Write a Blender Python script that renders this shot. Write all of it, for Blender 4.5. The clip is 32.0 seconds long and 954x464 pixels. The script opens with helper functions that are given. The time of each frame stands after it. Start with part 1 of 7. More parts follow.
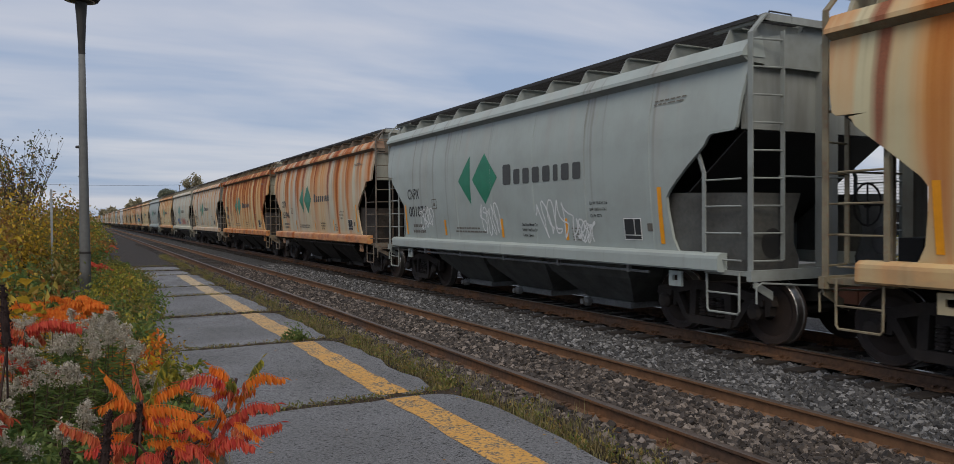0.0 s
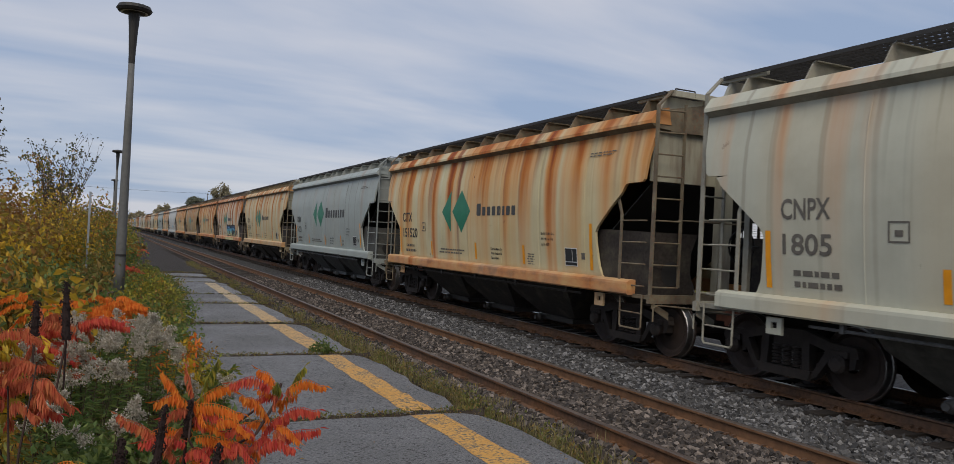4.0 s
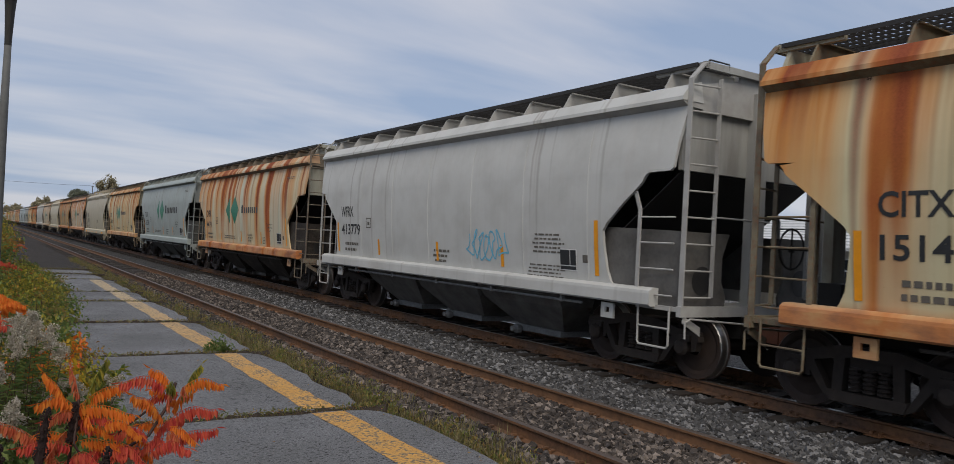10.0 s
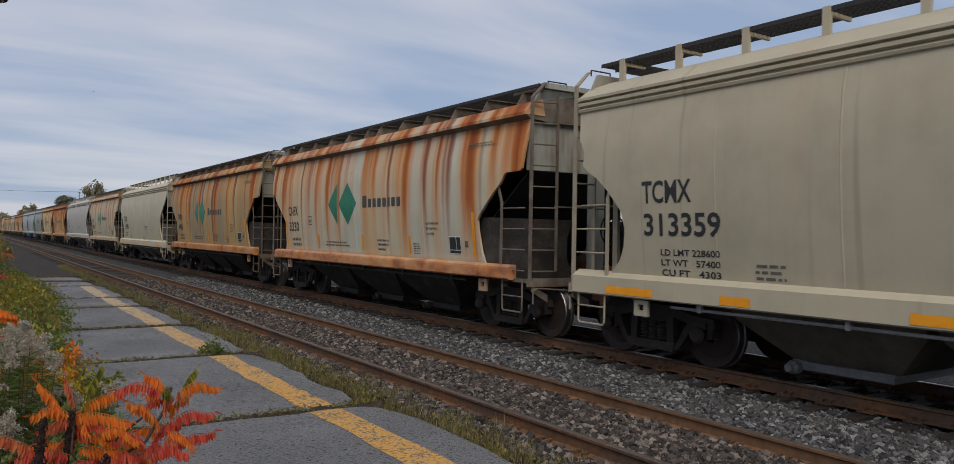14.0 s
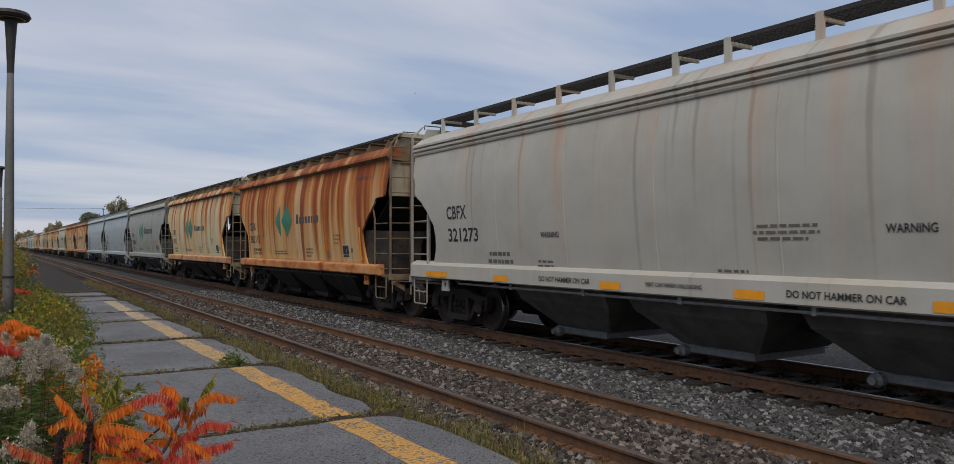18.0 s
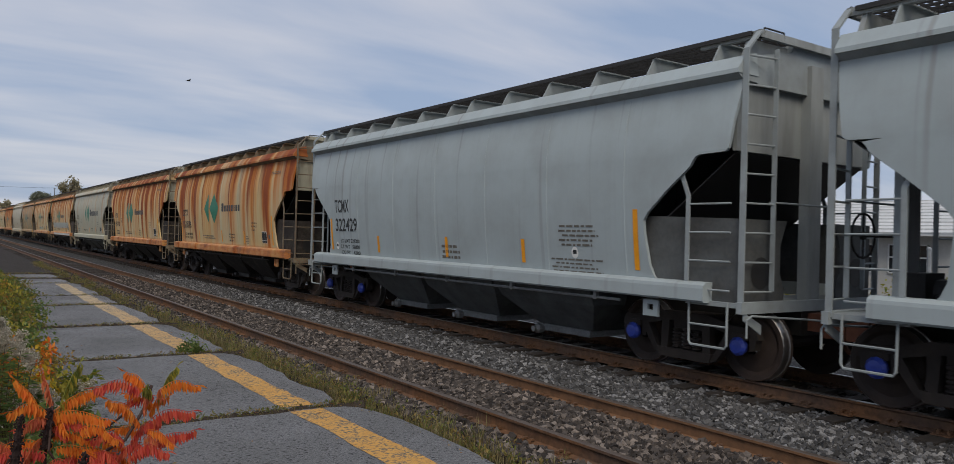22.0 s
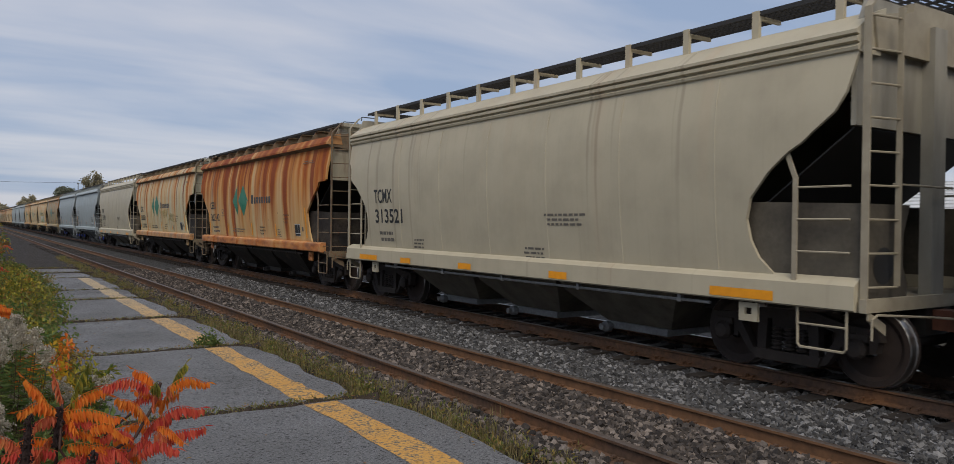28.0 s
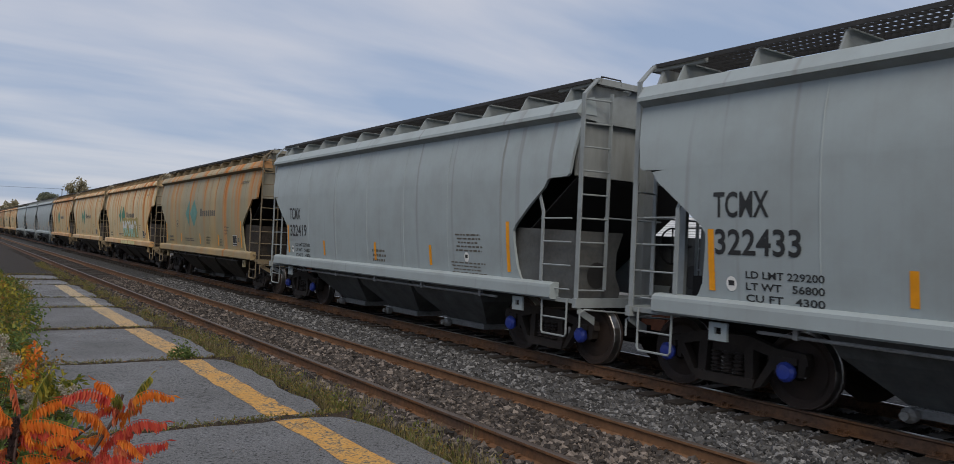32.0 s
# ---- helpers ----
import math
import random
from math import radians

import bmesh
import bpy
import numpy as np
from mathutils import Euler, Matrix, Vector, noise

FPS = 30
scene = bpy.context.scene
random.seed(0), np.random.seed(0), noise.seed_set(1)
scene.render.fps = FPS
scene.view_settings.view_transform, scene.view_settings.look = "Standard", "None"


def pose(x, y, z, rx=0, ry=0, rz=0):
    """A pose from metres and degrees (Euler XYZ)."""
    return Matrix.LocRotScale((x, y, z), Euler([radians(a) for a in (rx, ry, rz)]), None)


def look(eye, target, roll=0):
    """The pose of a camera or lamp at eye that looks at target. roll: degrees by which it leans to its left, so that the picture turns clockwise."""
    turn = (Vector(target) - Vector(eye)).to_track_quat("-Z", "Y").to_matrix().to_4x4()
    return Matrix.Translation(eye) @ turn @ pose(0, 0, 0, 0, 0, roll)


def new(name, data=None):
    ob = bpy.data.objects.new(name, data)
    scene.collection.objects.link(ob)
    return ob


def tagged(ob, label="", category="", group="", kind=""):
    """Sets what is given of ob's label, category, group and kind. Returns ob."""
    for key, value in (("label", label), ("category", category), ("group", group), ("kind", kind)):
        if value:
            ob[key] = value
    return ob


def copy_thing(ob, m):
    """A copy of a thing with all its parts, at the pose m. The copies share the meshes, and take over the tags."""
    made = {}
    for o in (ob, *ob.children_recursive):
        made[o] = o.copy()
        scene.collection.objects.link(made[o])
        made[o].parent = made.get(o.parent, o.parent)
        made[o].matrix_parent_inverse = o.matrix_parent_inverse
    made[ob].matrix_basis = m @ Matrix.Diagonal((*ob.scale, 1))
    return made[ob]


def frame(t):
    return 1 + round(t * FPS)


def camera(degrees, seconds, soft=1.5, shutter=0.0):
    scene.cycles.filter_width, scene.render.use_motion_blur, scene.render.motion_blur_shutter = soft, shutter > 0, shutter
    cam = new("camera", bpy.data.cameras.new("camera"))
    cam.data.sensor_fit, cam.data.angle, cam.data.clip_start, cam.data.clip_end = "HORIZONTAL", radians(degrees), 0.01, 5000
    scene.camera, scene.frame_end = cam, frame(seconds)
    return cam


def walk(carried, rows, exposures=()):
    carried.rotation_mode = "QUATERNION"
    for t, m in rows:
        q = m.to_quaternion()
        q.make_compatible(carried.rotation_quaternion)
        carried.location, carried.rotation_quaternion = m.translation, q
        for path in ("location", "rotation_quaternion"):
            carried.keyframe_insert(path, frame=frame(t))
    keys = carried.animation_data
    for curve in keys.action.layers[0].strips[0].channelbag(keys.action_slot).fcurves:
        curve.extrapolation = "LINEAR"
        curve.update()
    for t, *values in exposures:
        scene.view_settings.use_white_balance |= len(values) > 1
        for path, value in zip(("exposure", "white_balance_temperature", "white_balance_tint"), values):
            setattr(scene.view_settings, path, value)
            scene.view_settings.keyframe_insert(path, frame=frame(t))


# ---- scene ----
cam = camera(63.5, 32.0, 0.55, 0.035)
PATH = [
    (0, (-4.523, 0.14, 1.816), (-3.611, 1.92, 1.78), -0.4),
    (0.5, (-4.537, 0.034, 1.8), (-3.762, 1.878, 1.765), -0.7),
    (1, (-4.454, -0.078, 1.842), (-3.762, 1.798, 1.788), -0.3),
    (1.5, (-4.484, -0.017, 1.841), (-3.776, 1.853, 1.803), 2.4),
    (2, (-4.606, -0.058, 1.851), (-3.834, 1.787, 1.834), 2.3),
    (2.5, (-4.684, -0.018, 1.837), (-3.865, 1.806, 1.797), 1.8),
    (3, (-4.718, -0.047, 1.838), (-3.885, 1.772, 1.825), 2.2),
    (3.5, (-4.73, -0.032, 1.82), (-3.884, 1.781, 1.84), 2.5),
    (5.5, (-4.759, -0.009, 1.83), (-3.854, 1.774, 1.85), 3.1),
    (6, (-4.729, -0.001, 1.843), (-3.805, 1.772, 1.852), 2.5),
    (6.5, (-4.737, 0.017, 1.849), (-3.787, 1.777, 1.868), 2.7),
    (7, (-4.718, -0.016, 1.865), (-3.747, 1.733, 1.873), 2.6),
    (7.5, (-4.724, 0.036, 1.83), (-3.71, 1.76, 1.848), 2.9),
    (8, (-4.753, -0.007, 1.819), (-3.712, 1.7, 1.856), 3.3),
    (8.5, (-4.731, -0.007, 1.817), (-3.688, 1.699, 1.841), 2.9),
    (9, (-4.745, 0.0, 1.83), (-3.692, 1.7, 1.859), 2.7),
    (9.5, (-4.763, -0.028, 1.821), (-3.686, 1.657, 1.861), 3.1),
    (10, (-4.754, -0.006, 1.806), (-3.673, 1.676, 1.836), 3.1),
    (10.5, (-4.754, -0.002, 1.803), (-3.668, 1.677, 1.838), 2.9),
    (11, (-4.75, -0.055, 1.824), (-3.667, 1.626, 1.855), 1.8),
    (11.5, (-4.733, -0.01, 1.794), (-3.681, 1.691, 1.815), 2.1),
    (12, (-4.732, -0.014, 1.843), (-3.689, 1.693, 1.844), 1.3),
    (12.5, (-4.738, 0.013, 1.82), (-3.68, 1.71, 1.834), 1.2),
    (13, (-4.751, -0.018, 1.829), (-3.677, 1.669, 1.853), 0.5),
    (13.5, (-4.75, -0.015, 1.823), (-3.665, 1.665, 1.836), 0.7),
    (14, (-4.758, -0.026, 1.818), (-3.656, 1.643, 1.828), 1.0),
    (14.5, (-4.718, -0.017, 1.831), (-3.622, 1.656, 1.822), 0.2),
    (16.5, (-4.765, -0.024, 1.838), (-3.697, 1.667, 1.864), 1.2),
    (17, (-4.747, -0.017, 1.818), (-3.661, 1.663, 1.841), 1.4),
    (17.5, (-4.749, -0.031, 1.824), (-3.667, 1.651, 1.841), 1.0),
    (18, (-4.711, -0.021, 1.792), (-3.652, 1.676, 1.826), -0.0),
    (18.5, (-4.749, -0.065, 1.846), (-3.685, 1.629, 1.876), -0.3),
    (19, (-4.748, -0.007, 1.819), (-3.656, 1.668, 1.845), 0.5),
    (19.5, (-4.736, -0.021, 1.846), (-3.625, 1.642, 1.857), 0.1),
    (20, (-4.778, 0.001, 1.802), (-3.637, 1.643, 1.829), 0.4),
    (20.5, (-4.774, -0.019, 1.793), (-3.638, 1.626, 1.81), 1.1),
    (21, (-4.734, 0.025, 1.828), (-3.593, 1.668, 1.84), 0.8),
    (21.5, (-4.774, -0.012, 1.807), (-3.633, 1.631, 1.827), 1.3),
    (22, (-4.779, 0.005, 1.806), (-3.635, 1.646, 1.82), 1.6),
    (22.5, (-4.775, 0.013, 1.798), (-3.625, 1.65, 1.819), 2.0),
    (23, (-4.764, 0.038, 1.805), (-3.606, 1.669, 1.835), 2.1),
    (23.5, (-4.768, 0.021, 1.797), (-3.603, 1.646, 1.828), 1.9),
    (24, (-4.75, 0.006, 1.82), (-3.567, 1.619, 1.83), 1.7),
    (24.5, (-4.805, -0.035, 1.802), (-3.617, 1.574, 1.829), 2.0),
    (25, (-4.817, -0.054, 1.814), (-3.623, 1.55, 1.836), 2.0),
    (25.5, (-4.758, -0.04, 1.84), (-3.584, 1.58, 1.838), 1.8),
    (26, (-4.771, -0.001, 1.827), (-3.612, 1.628, 1.816), 2.0),
    (26.5, (-4.777, -0.021, 1.811), (-3.627, 1.616, 1.798), 1.9),
    (28.5, (-4.662, -0.007, 1.845), (-3.57, 1.668, 1.832), 0.7),
    (29, (-4.656, -0.033, 1.827), (-3.553, 1.636, 1.835), 1.4),
    (29.5, (-4.646, -0.037, 1.804), (-3.52, 1.615, 1.828), 3.1),
    (30, (-4.642, 0.017, 1.832), (-3.516, 1.67, 1.876), 4.3),
    (30.5, (-4.675, -0.061, 1.821), (-3.533, 1.579, 1.893), 4.1),
    (31, (-4.658, -0.056, 1.815), (-3.532, 1.597, 1.867), 3.7),
    (31.5, (-4.609, 0.001, 1.842), (-3.478, 1.649, 1.884), 2.8),
    (32, (-4.608, -0.005, 1.839), (-3.476, 1.644, 1.873), 2.6),
]
walk(cam, [(t, look(eye, target, roll)) for t, eye, target, roll in PATH])

# ---- light ----
SUN_AZ, SUN_EL = radians(214), radians(48)
world = bpy.data.worlds.new("overcast_sky")
scene.world = world
world.use_nodes = True
wt = world.node_tree
wt.nodes.clear()


def wnode(kind, **kw):
    n = wt.nodes.new(kind)
    for k, v in kw.items():
        n.inputs[k].default_value = v
    return n


sky = wt.nodes.new("ShaderNodeTexSky")
sky.sky_type, sky.sun_disc = "NISHITA", False
sky.sun_elevation, sky.sun_rotation = SUN_EL, SUN_AZ
wco = wt.nodes.new("ShaderNodeTexCoord")
# flat cloud layer: the direction divided by its height
wsep = wt.nodes.new("ShaderNodeSeparateXYZ")
wt.links.new(wco.outputs["Generated"], wsep.inputs[0])
wadd = wt.nodes.new("ShaderNodeMath")
wadd.operation = "ADD"
wadd.inputs[1].default_value = 0.16
wabs = wt.nodes.new("ShaderNodeMath")
wabs.operation = "ABSOLUTE"
wt.links.new(wsep.outputs[2], wabs.inputs[0])
wt.links.new(wabs.outputs[0], wadd.inputs[0])
wdiv = wt.nodes.new("ShaderNodeVectorMath")
wdiv.operation = "DIVIDE"
wcomb = wt.nodes.new("ShaderNodeCombineXYZ")
for i in range(3):
    wt.links.new(wadd.outputs[0], wcomb.inputs[i])
wt.links.new(wco.outputs["Generated"], wdiv.inputs[0])
wt.links.new(wcomb.outputs[0], wdiv.inputs[1])
wmap = wt.nodes.new("ShaderNodeMapping")
wmap.inputs["Scale"].default_value = (0.42, 1.15, 0.6)
wmap.inputs["Rotation"].default_value = (0, 0, radians(28))
wt.links.new(wdiv.outputs[0], wmap.inputs[0])
wn = wt.nodes.new("ShaderNodeTexNoise")
wn.inputs["Scale"].default_value = 1.5
wn.inputs["Detail"].default_value = 5
wn.inputs["Roughness"].default_value = 0.5
wn.inputs["Distortion"].default_value = 0.25
wt.links.new(wmap.outputs[0], wn.inputs["Vector"])
wr = wt.nodes.new("ShaderNodeValToRGB")
wr.color_ramp.elements[0].position, wr.color_ramp.elements[0].color = 0.36, (3.5, 4.45, 6.3, 1)
wr.color_ramp.elements[1].position, wr.color_ramp.elements[1].color = 0.64, (6.4, 6.6, 7.45, 1)
wt.links.new(wn.outputs["Fac"], wr.inputs[0])
wmix = wt.nodes.new("ShaderNodeMix")
wmix.data_type = "RGBA"
wmix.inputs[0].default_value = 0.86
wt.links.new(sky.outputs[0], wmix.inputs[6])
wt.links.new(wr.outputs[0], wmix.inputs[7])
wbg = wt.nodes.new("ShaderNodeBackground")
wbg.inputs[1].default_value = 0.092
wt.links.new(wmix.outputs[2], wbg.inputs[0])
wout = wt.nodes.new("ShaderNodeOutputWorld")
wt.links.new(wbg.outputs[0], wout.inputs[0])
sun = new("sun", bpy.data.lights.new("sun", "SUN"))
sun.data.energy, sun.data.angle, sun.data.color = 2.15, radians(35), (1.0, 0.90, 0.76)
sun.matrix_world = look(
    (30 * math.cos(SUN_EL) * math.sin(SUN_AZ), 30 * math.cos(SUN_EL) * math.cos(SUN_AZ), 30 * math.sin(SUN_EL)), (0, 0, 0))


# ---- materials ----
class Mat:
    """A small wrapper to write node materials briefly."""

    def __init__(self, name, rough=0.7, metal=0.0, spec=0.4):
        self.m = bpy.data.materials.new(name)
        self.m.use_nodes = True
        self.t = self.m.node_tree
        self.b = self.t.nodes["Principled BSDF"]
        self.b.inputs["Roughness"].default_value = rough
        self.b.inputs["Metallic"].default_value = metal
        self.b.inputs["Specular IOR Level"].default_value = spec
        self.co = self.t.nodes.new("ShaderNodeTexCoord")

    def link(self, a, b):
        self.t.links.new(a, b)

    def mapping(self, scale=(1, 1, 1), vec=None, offset=None):
        n = self.t.nodes.new("ShaderNodeMapping")
        n.inputs["Scale"].default_value = scale
        self.link(vec or self.co.outputs["Object"], n.inputs[0])
        if offset is not None:
            self.link(offset, n.inputs["Location"])
        return n.outputs[0]

    def noise(self, scale, detail=4, rough=0.55, vec=None, dist=0.0):
        n = self.t.nodes.new("ShaderNodeTexNoise")
        n.inputs["Scale"].default_value, n.inputs["Detail"].default_value = scale, detail
        n.inputs["Roughness"].default_value, n.inputs["Distortion"].default_value = rough, dist
        self.link(vec or self.co.outputs["Object"], n.inputs["Vector"])
        return n.outputs["Fac"]

    def voronoi(self, scale, vec=None, out="Distance"):
        n = self.t.nodes.new("ShaderNodeTexVoronoi")
        n.inputs["Scale"].default_value = scale
        self.link(vec or self.co.outputs["Object"], n.inputs["Vector"])
        return n.outputs[out]

    def ramp(self, fac, stops):
        n = self.t.nodes.new("ShaderNodeValToRGB")
        e = n.color_ramp.elements
        while len(e) < len(stops):
            e.new(0.5)
        for i, (p, c) in enumerate(stops):
            e[i].position, e[i].color = p, (*c, 1) if len(c) == 3 else c
        self.link(fac, n.inputs[0])
        return n.outputs[0]

    def grey(self, fac, lo, hi, a=0.0, b=1.0):
        n = self.t.nodes.new("ShaderNodeMapRange")
        for k, v in zip((1, 2, 3, 4), (lo, hi, a, b)):
            n.inputs[k].default_value = v
        self.link(fac, n.inputs[0])
        return n.outputs[0]

    def math(self, op, a, b=None):
        n = self.t.nodes.new("ShaderNodeMath")
        n.operation = op
        for i, v in enumerate((a, b)):
            if v is None:
                continue
            if isinstance(v, (int, float)):
                n.inputs[i].default_value = v
            else:
                self.link(v, n.inputs[i])
        return n.outputs[0]

    def mix(self, fac, a, b, mode="MIX"):
        n = self.t.nodes.new("ShaderNodeMix")
        n.data_type, n.blend_type = "RGBA", mode
        for i, v in ((0, fac), (6, a), (7, b)):
            if isinstance(v, (int, float)):
                n.inputs[i].default_value = v
            elif isinstance(v, tuple):
                n.inputs[i].default_value = (*v, 1)
            else:
                self.link(v, n.inputs[i])
        return n.outputs[2]

    def info(self, out):
        n = self.t.nodes.new("ShaderNodeObjectInfo")
        return n.outputs[out]

    def island(self):
        return self.t.nodes.new("ShaderNodeNewGeometry").outputs["Random Per Island"]

    def xyz(self, vec=None):
        n = self.t.nodes.new("ShaderNodeSeparateXYZ")
        self.link(vec or self.co.outputs["Object"], n.inputs[0])
        return n.outputs

    def colour(self, c):
        if isinstance(c, tuple):
            self.b.inputs["Base Color"].default_value = (*c, 1)
        else:
            self.link(c, self.b.inputs["Base Color"])
        return self

    def rough(self, s):
        self.link(s, self.b.inputs["Roughness"])
        return self

    def bump(self, height, strength=0.3, dist=0.01):
        n = self.t.nodes.new("ShaderNodeBump")
        n.inputs["Strength"].default_value, n.inputs["Distance"].default_value = strength, dist
        self.link(height, n.inputs["Height"])
        self.link(n.outputs[0], self.b.inputs["Normal"])
        return self


def simple(name, c, rough=0.7, metal=0.0, var=0.25, scale=8.0, bump=0.15, dist=0.004):
    """A plain surface with mottling at two scales."""
    k = Mat(name, rough, metal)
    a = k.noise(scale, 5, 0.6)
    b = k.noise(scale * 0.13, 3, 0.5)
    f = k.math("ADD", k.math("MULTIPLY", a, 0.55), k.math("MULTIPLY", b, 0.45))
    dark, light = tuple(v * (1 - var) for v in c), tuple(min(1, v * (1 + var)) for v in c)
    k.colour(k.ramp(f, [(0.3, dark), (0.7, light)]))
    k.bump(a, bump, dist)
    return k.m


def car_paint():
    """Weathered railcar paint: the object's own colour, with rust streaks as strong as its alpha."""
    k = Mat("weathered_car_paint", 0.5, 0.0, 0.22)
    base, amount, rnd = k.info("Color"), k.info("Alpha"), k.info("Random")
    off = k.t.nodes.new("ShaderNodeCombineXYZ")
    k.link(k.math("MULTIPLY", rnd, 137.0), off.inputs[1])
    z = k.xyz()[2]
    height = k.grey(z, 1.1, 4.1)
    on = k.grey(amount, 0.02, 0.30)
    wide = k.noise(1.0, 2, 0.5, k.mapping((0.0, 0.55, 0.05), None, off.outputs[0]))
    streak = k.noise(1.0, 2, 0.5, k.mapping((0.0, 1.6, 0.035), None, off.outputs[0]), 0.12)
    narrow = k.noise(1.0, 2, 0.5, k.mapping((0.0, 2.5, 0.05), None, off.outputs[0]), 0.1)
    hair = k.noise(1.0, 2, 0.5, k.mapping((0.3, 16, 0.5), None, off.outputs[0]))
    patch = k.noise(1.3, 5, 0.6, k.mapping((1, 1, 1), None, off.outputs[0]))
    grain = k.noise(40, 3, 0.6)
    col = k.mix(k.grey(patch, 0.42, 0.72, 0.0, 0.20), base, (0.12, 0.10, 0.075))
    col = k.mix(k.grey(hair, 0.5, 0.8, 0.0, 0.05), col, (0.16, 0.10, 0.06))
    # thin dirt line down each weld seam
    seam = k.grey(k.noise(1.0, 1, 0.5, k.mapping((0.0, 5.5, 0.11), None, off.outputs[0]), 0.05), 0.64, 0.72, 0.0, 0.35)
    col = k.mix(k.math("MULTIPLY", seam, k.grey(height, 0.1, 0.9, 0.5, 1.0)), col, (0.11, 0.075, 0.05))
    # broad ochre wash
    lo = k.math("SUBTRACT", 0.66, k.math("MULTIPLY", amount, 0.28))
    wash = k.grey(k.math("SUBTRACT", wide, lo), -0.10, 0.18)
    col = k.mix(k.math("MULTIPLY", k.math("MULTIPLY", wash, on), 0.46), col, (0.60, 0.36, 0.10))
    # each run has its own length
    reach = k.noise(1.0, 2, 0.5, k.mapping((0.0, 1.3, 0.02), None, off.outputs[0]))
    foot = k.grey(reach, 0.36, 0.62, -0.35, 0.70)
    fade = k.grey(k.math("SUBTRACT", height, foot), -0.10, 0.34, 0.12, 1.0)
    # orange-brown runs from the roof, soft-edged
    lo = k.math("SUBTRACT", k.math("SUBTRACT", 0.752, k.math("MULTIPLY", amount, 0.270)), k.math("MULTIPLY", height, 0.10))
    over = k.math("SUBTRACT", k.math("ADD", k.math("MULTIPLY", streak, 0.94), k.math("MULTIPLY", hair, 0.06)), lo)
    run = k.grey(over, -0.12, 0.09)
    run = k.math("MULTIPLY", k.math("MULTIPLY", run, on), k.math("MAXIMUM", k.math("MULTIPLY", fade, 0.92), k.grey(height, 0.0, 0.7, 0.30, 0.70)))
    col = k.mix(run, col, k.ramp(patch, [(0.3, (0.51, 0.135, 0.013)), (0.7, (0.64, 0.235, 0.026))]))
    # their dark maroon cores, and narrow runs, fading towards the sill
    core = k.math("MAXIMUM", k.grey(over, 0.0, 0.16), k.grey(k.math("SUBTRACT", narrow, lo), 0.02, 0.15))
    dark = k.math("MULTIPLY", k.math("MULTIPLY", core, on), k.math("MULTIPLY", fade, 0.86))
    col = k.mix(dark, col, k.ramp(grain, [(0.3, (0.145, 0.027, 0.017)), (0.7, (0.235, 0.050, 0.026))]))
    # rust bleeding along the roof lip
    lip = k.math("MULTIPLY", k.grey(k.math("ADD", height, k.math("MULTIPLY", patch, 0.10)), 0.90, 1.02), k.grey(amount, 0.25, 0.8, 0.0, 0.42))
    col = k.mix(lip, col, k.ramp(streak, [(0.35, (0.36, 0.19, 0.09)), (0.6, (0.17, 0.048, 0.03))]))
    # orange-brown sills with dark blotches
    low = k.math("MULTIPLY", k.grey(height, 0.06, 0.10, 1.0, 0.0), k.grey(amount, 0.30, 0.8, 0.0, 0.80))
    blot = k.noise(1.0, 5, 0.6, k.mapping((1.0, 1.6, 4.0), None, off.outputs[0]))
    col = k.mix(low, col, k.ramp(blot, [(0.36, (0.19, 0.042, 0.018)), (0.50, (0.44, 0.13, 0.030)), (0.66, (0.50, 0.25, 0.085))]))
    # scattered rust chips
    chip = k.math("MULTIPLY", k.grey(k.noise(3.2, 6, 0.7, k.mapping((1, 1, 0.8), None, off.outputs[0])), 0.69, 0.71), k.grey(amount, 0.1, 0.4))
    col = k.mix(chip, col, (0.07, 0.03, 0.02))
    k.colour(col)
    k.rough(k.grey(k.math("ADD", run, dark), 0, 1, 0.46, 0.9))
    k.bump(k.math("ADD", patch, k.math("MULTIPLY", grain, 0.08)), 0.22, 0.02)
    return k.m


PAINT = car_paint()


def car_steel():
    """End sheets, ladders and fittings: paint darkened with brown dirt, their shade put into the same mix."""
    k = Mat("grimy_shaded_steel", 0.65, 0.0, 0.3)
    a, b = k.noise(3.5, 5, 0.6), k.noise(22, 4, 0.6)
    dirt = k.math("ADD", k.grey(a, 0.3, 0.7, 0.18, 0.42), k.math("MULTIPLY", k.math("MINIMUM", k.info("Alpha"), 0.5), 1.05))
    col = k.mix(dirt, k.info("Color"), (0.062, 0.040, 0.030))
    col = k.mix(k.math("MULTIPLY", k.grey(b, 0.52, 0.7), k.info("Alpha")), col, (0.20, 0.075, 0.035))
    k.colour(col).bump(b, 0.2, 0.004)
    return k.m


STEEL = car_steel()


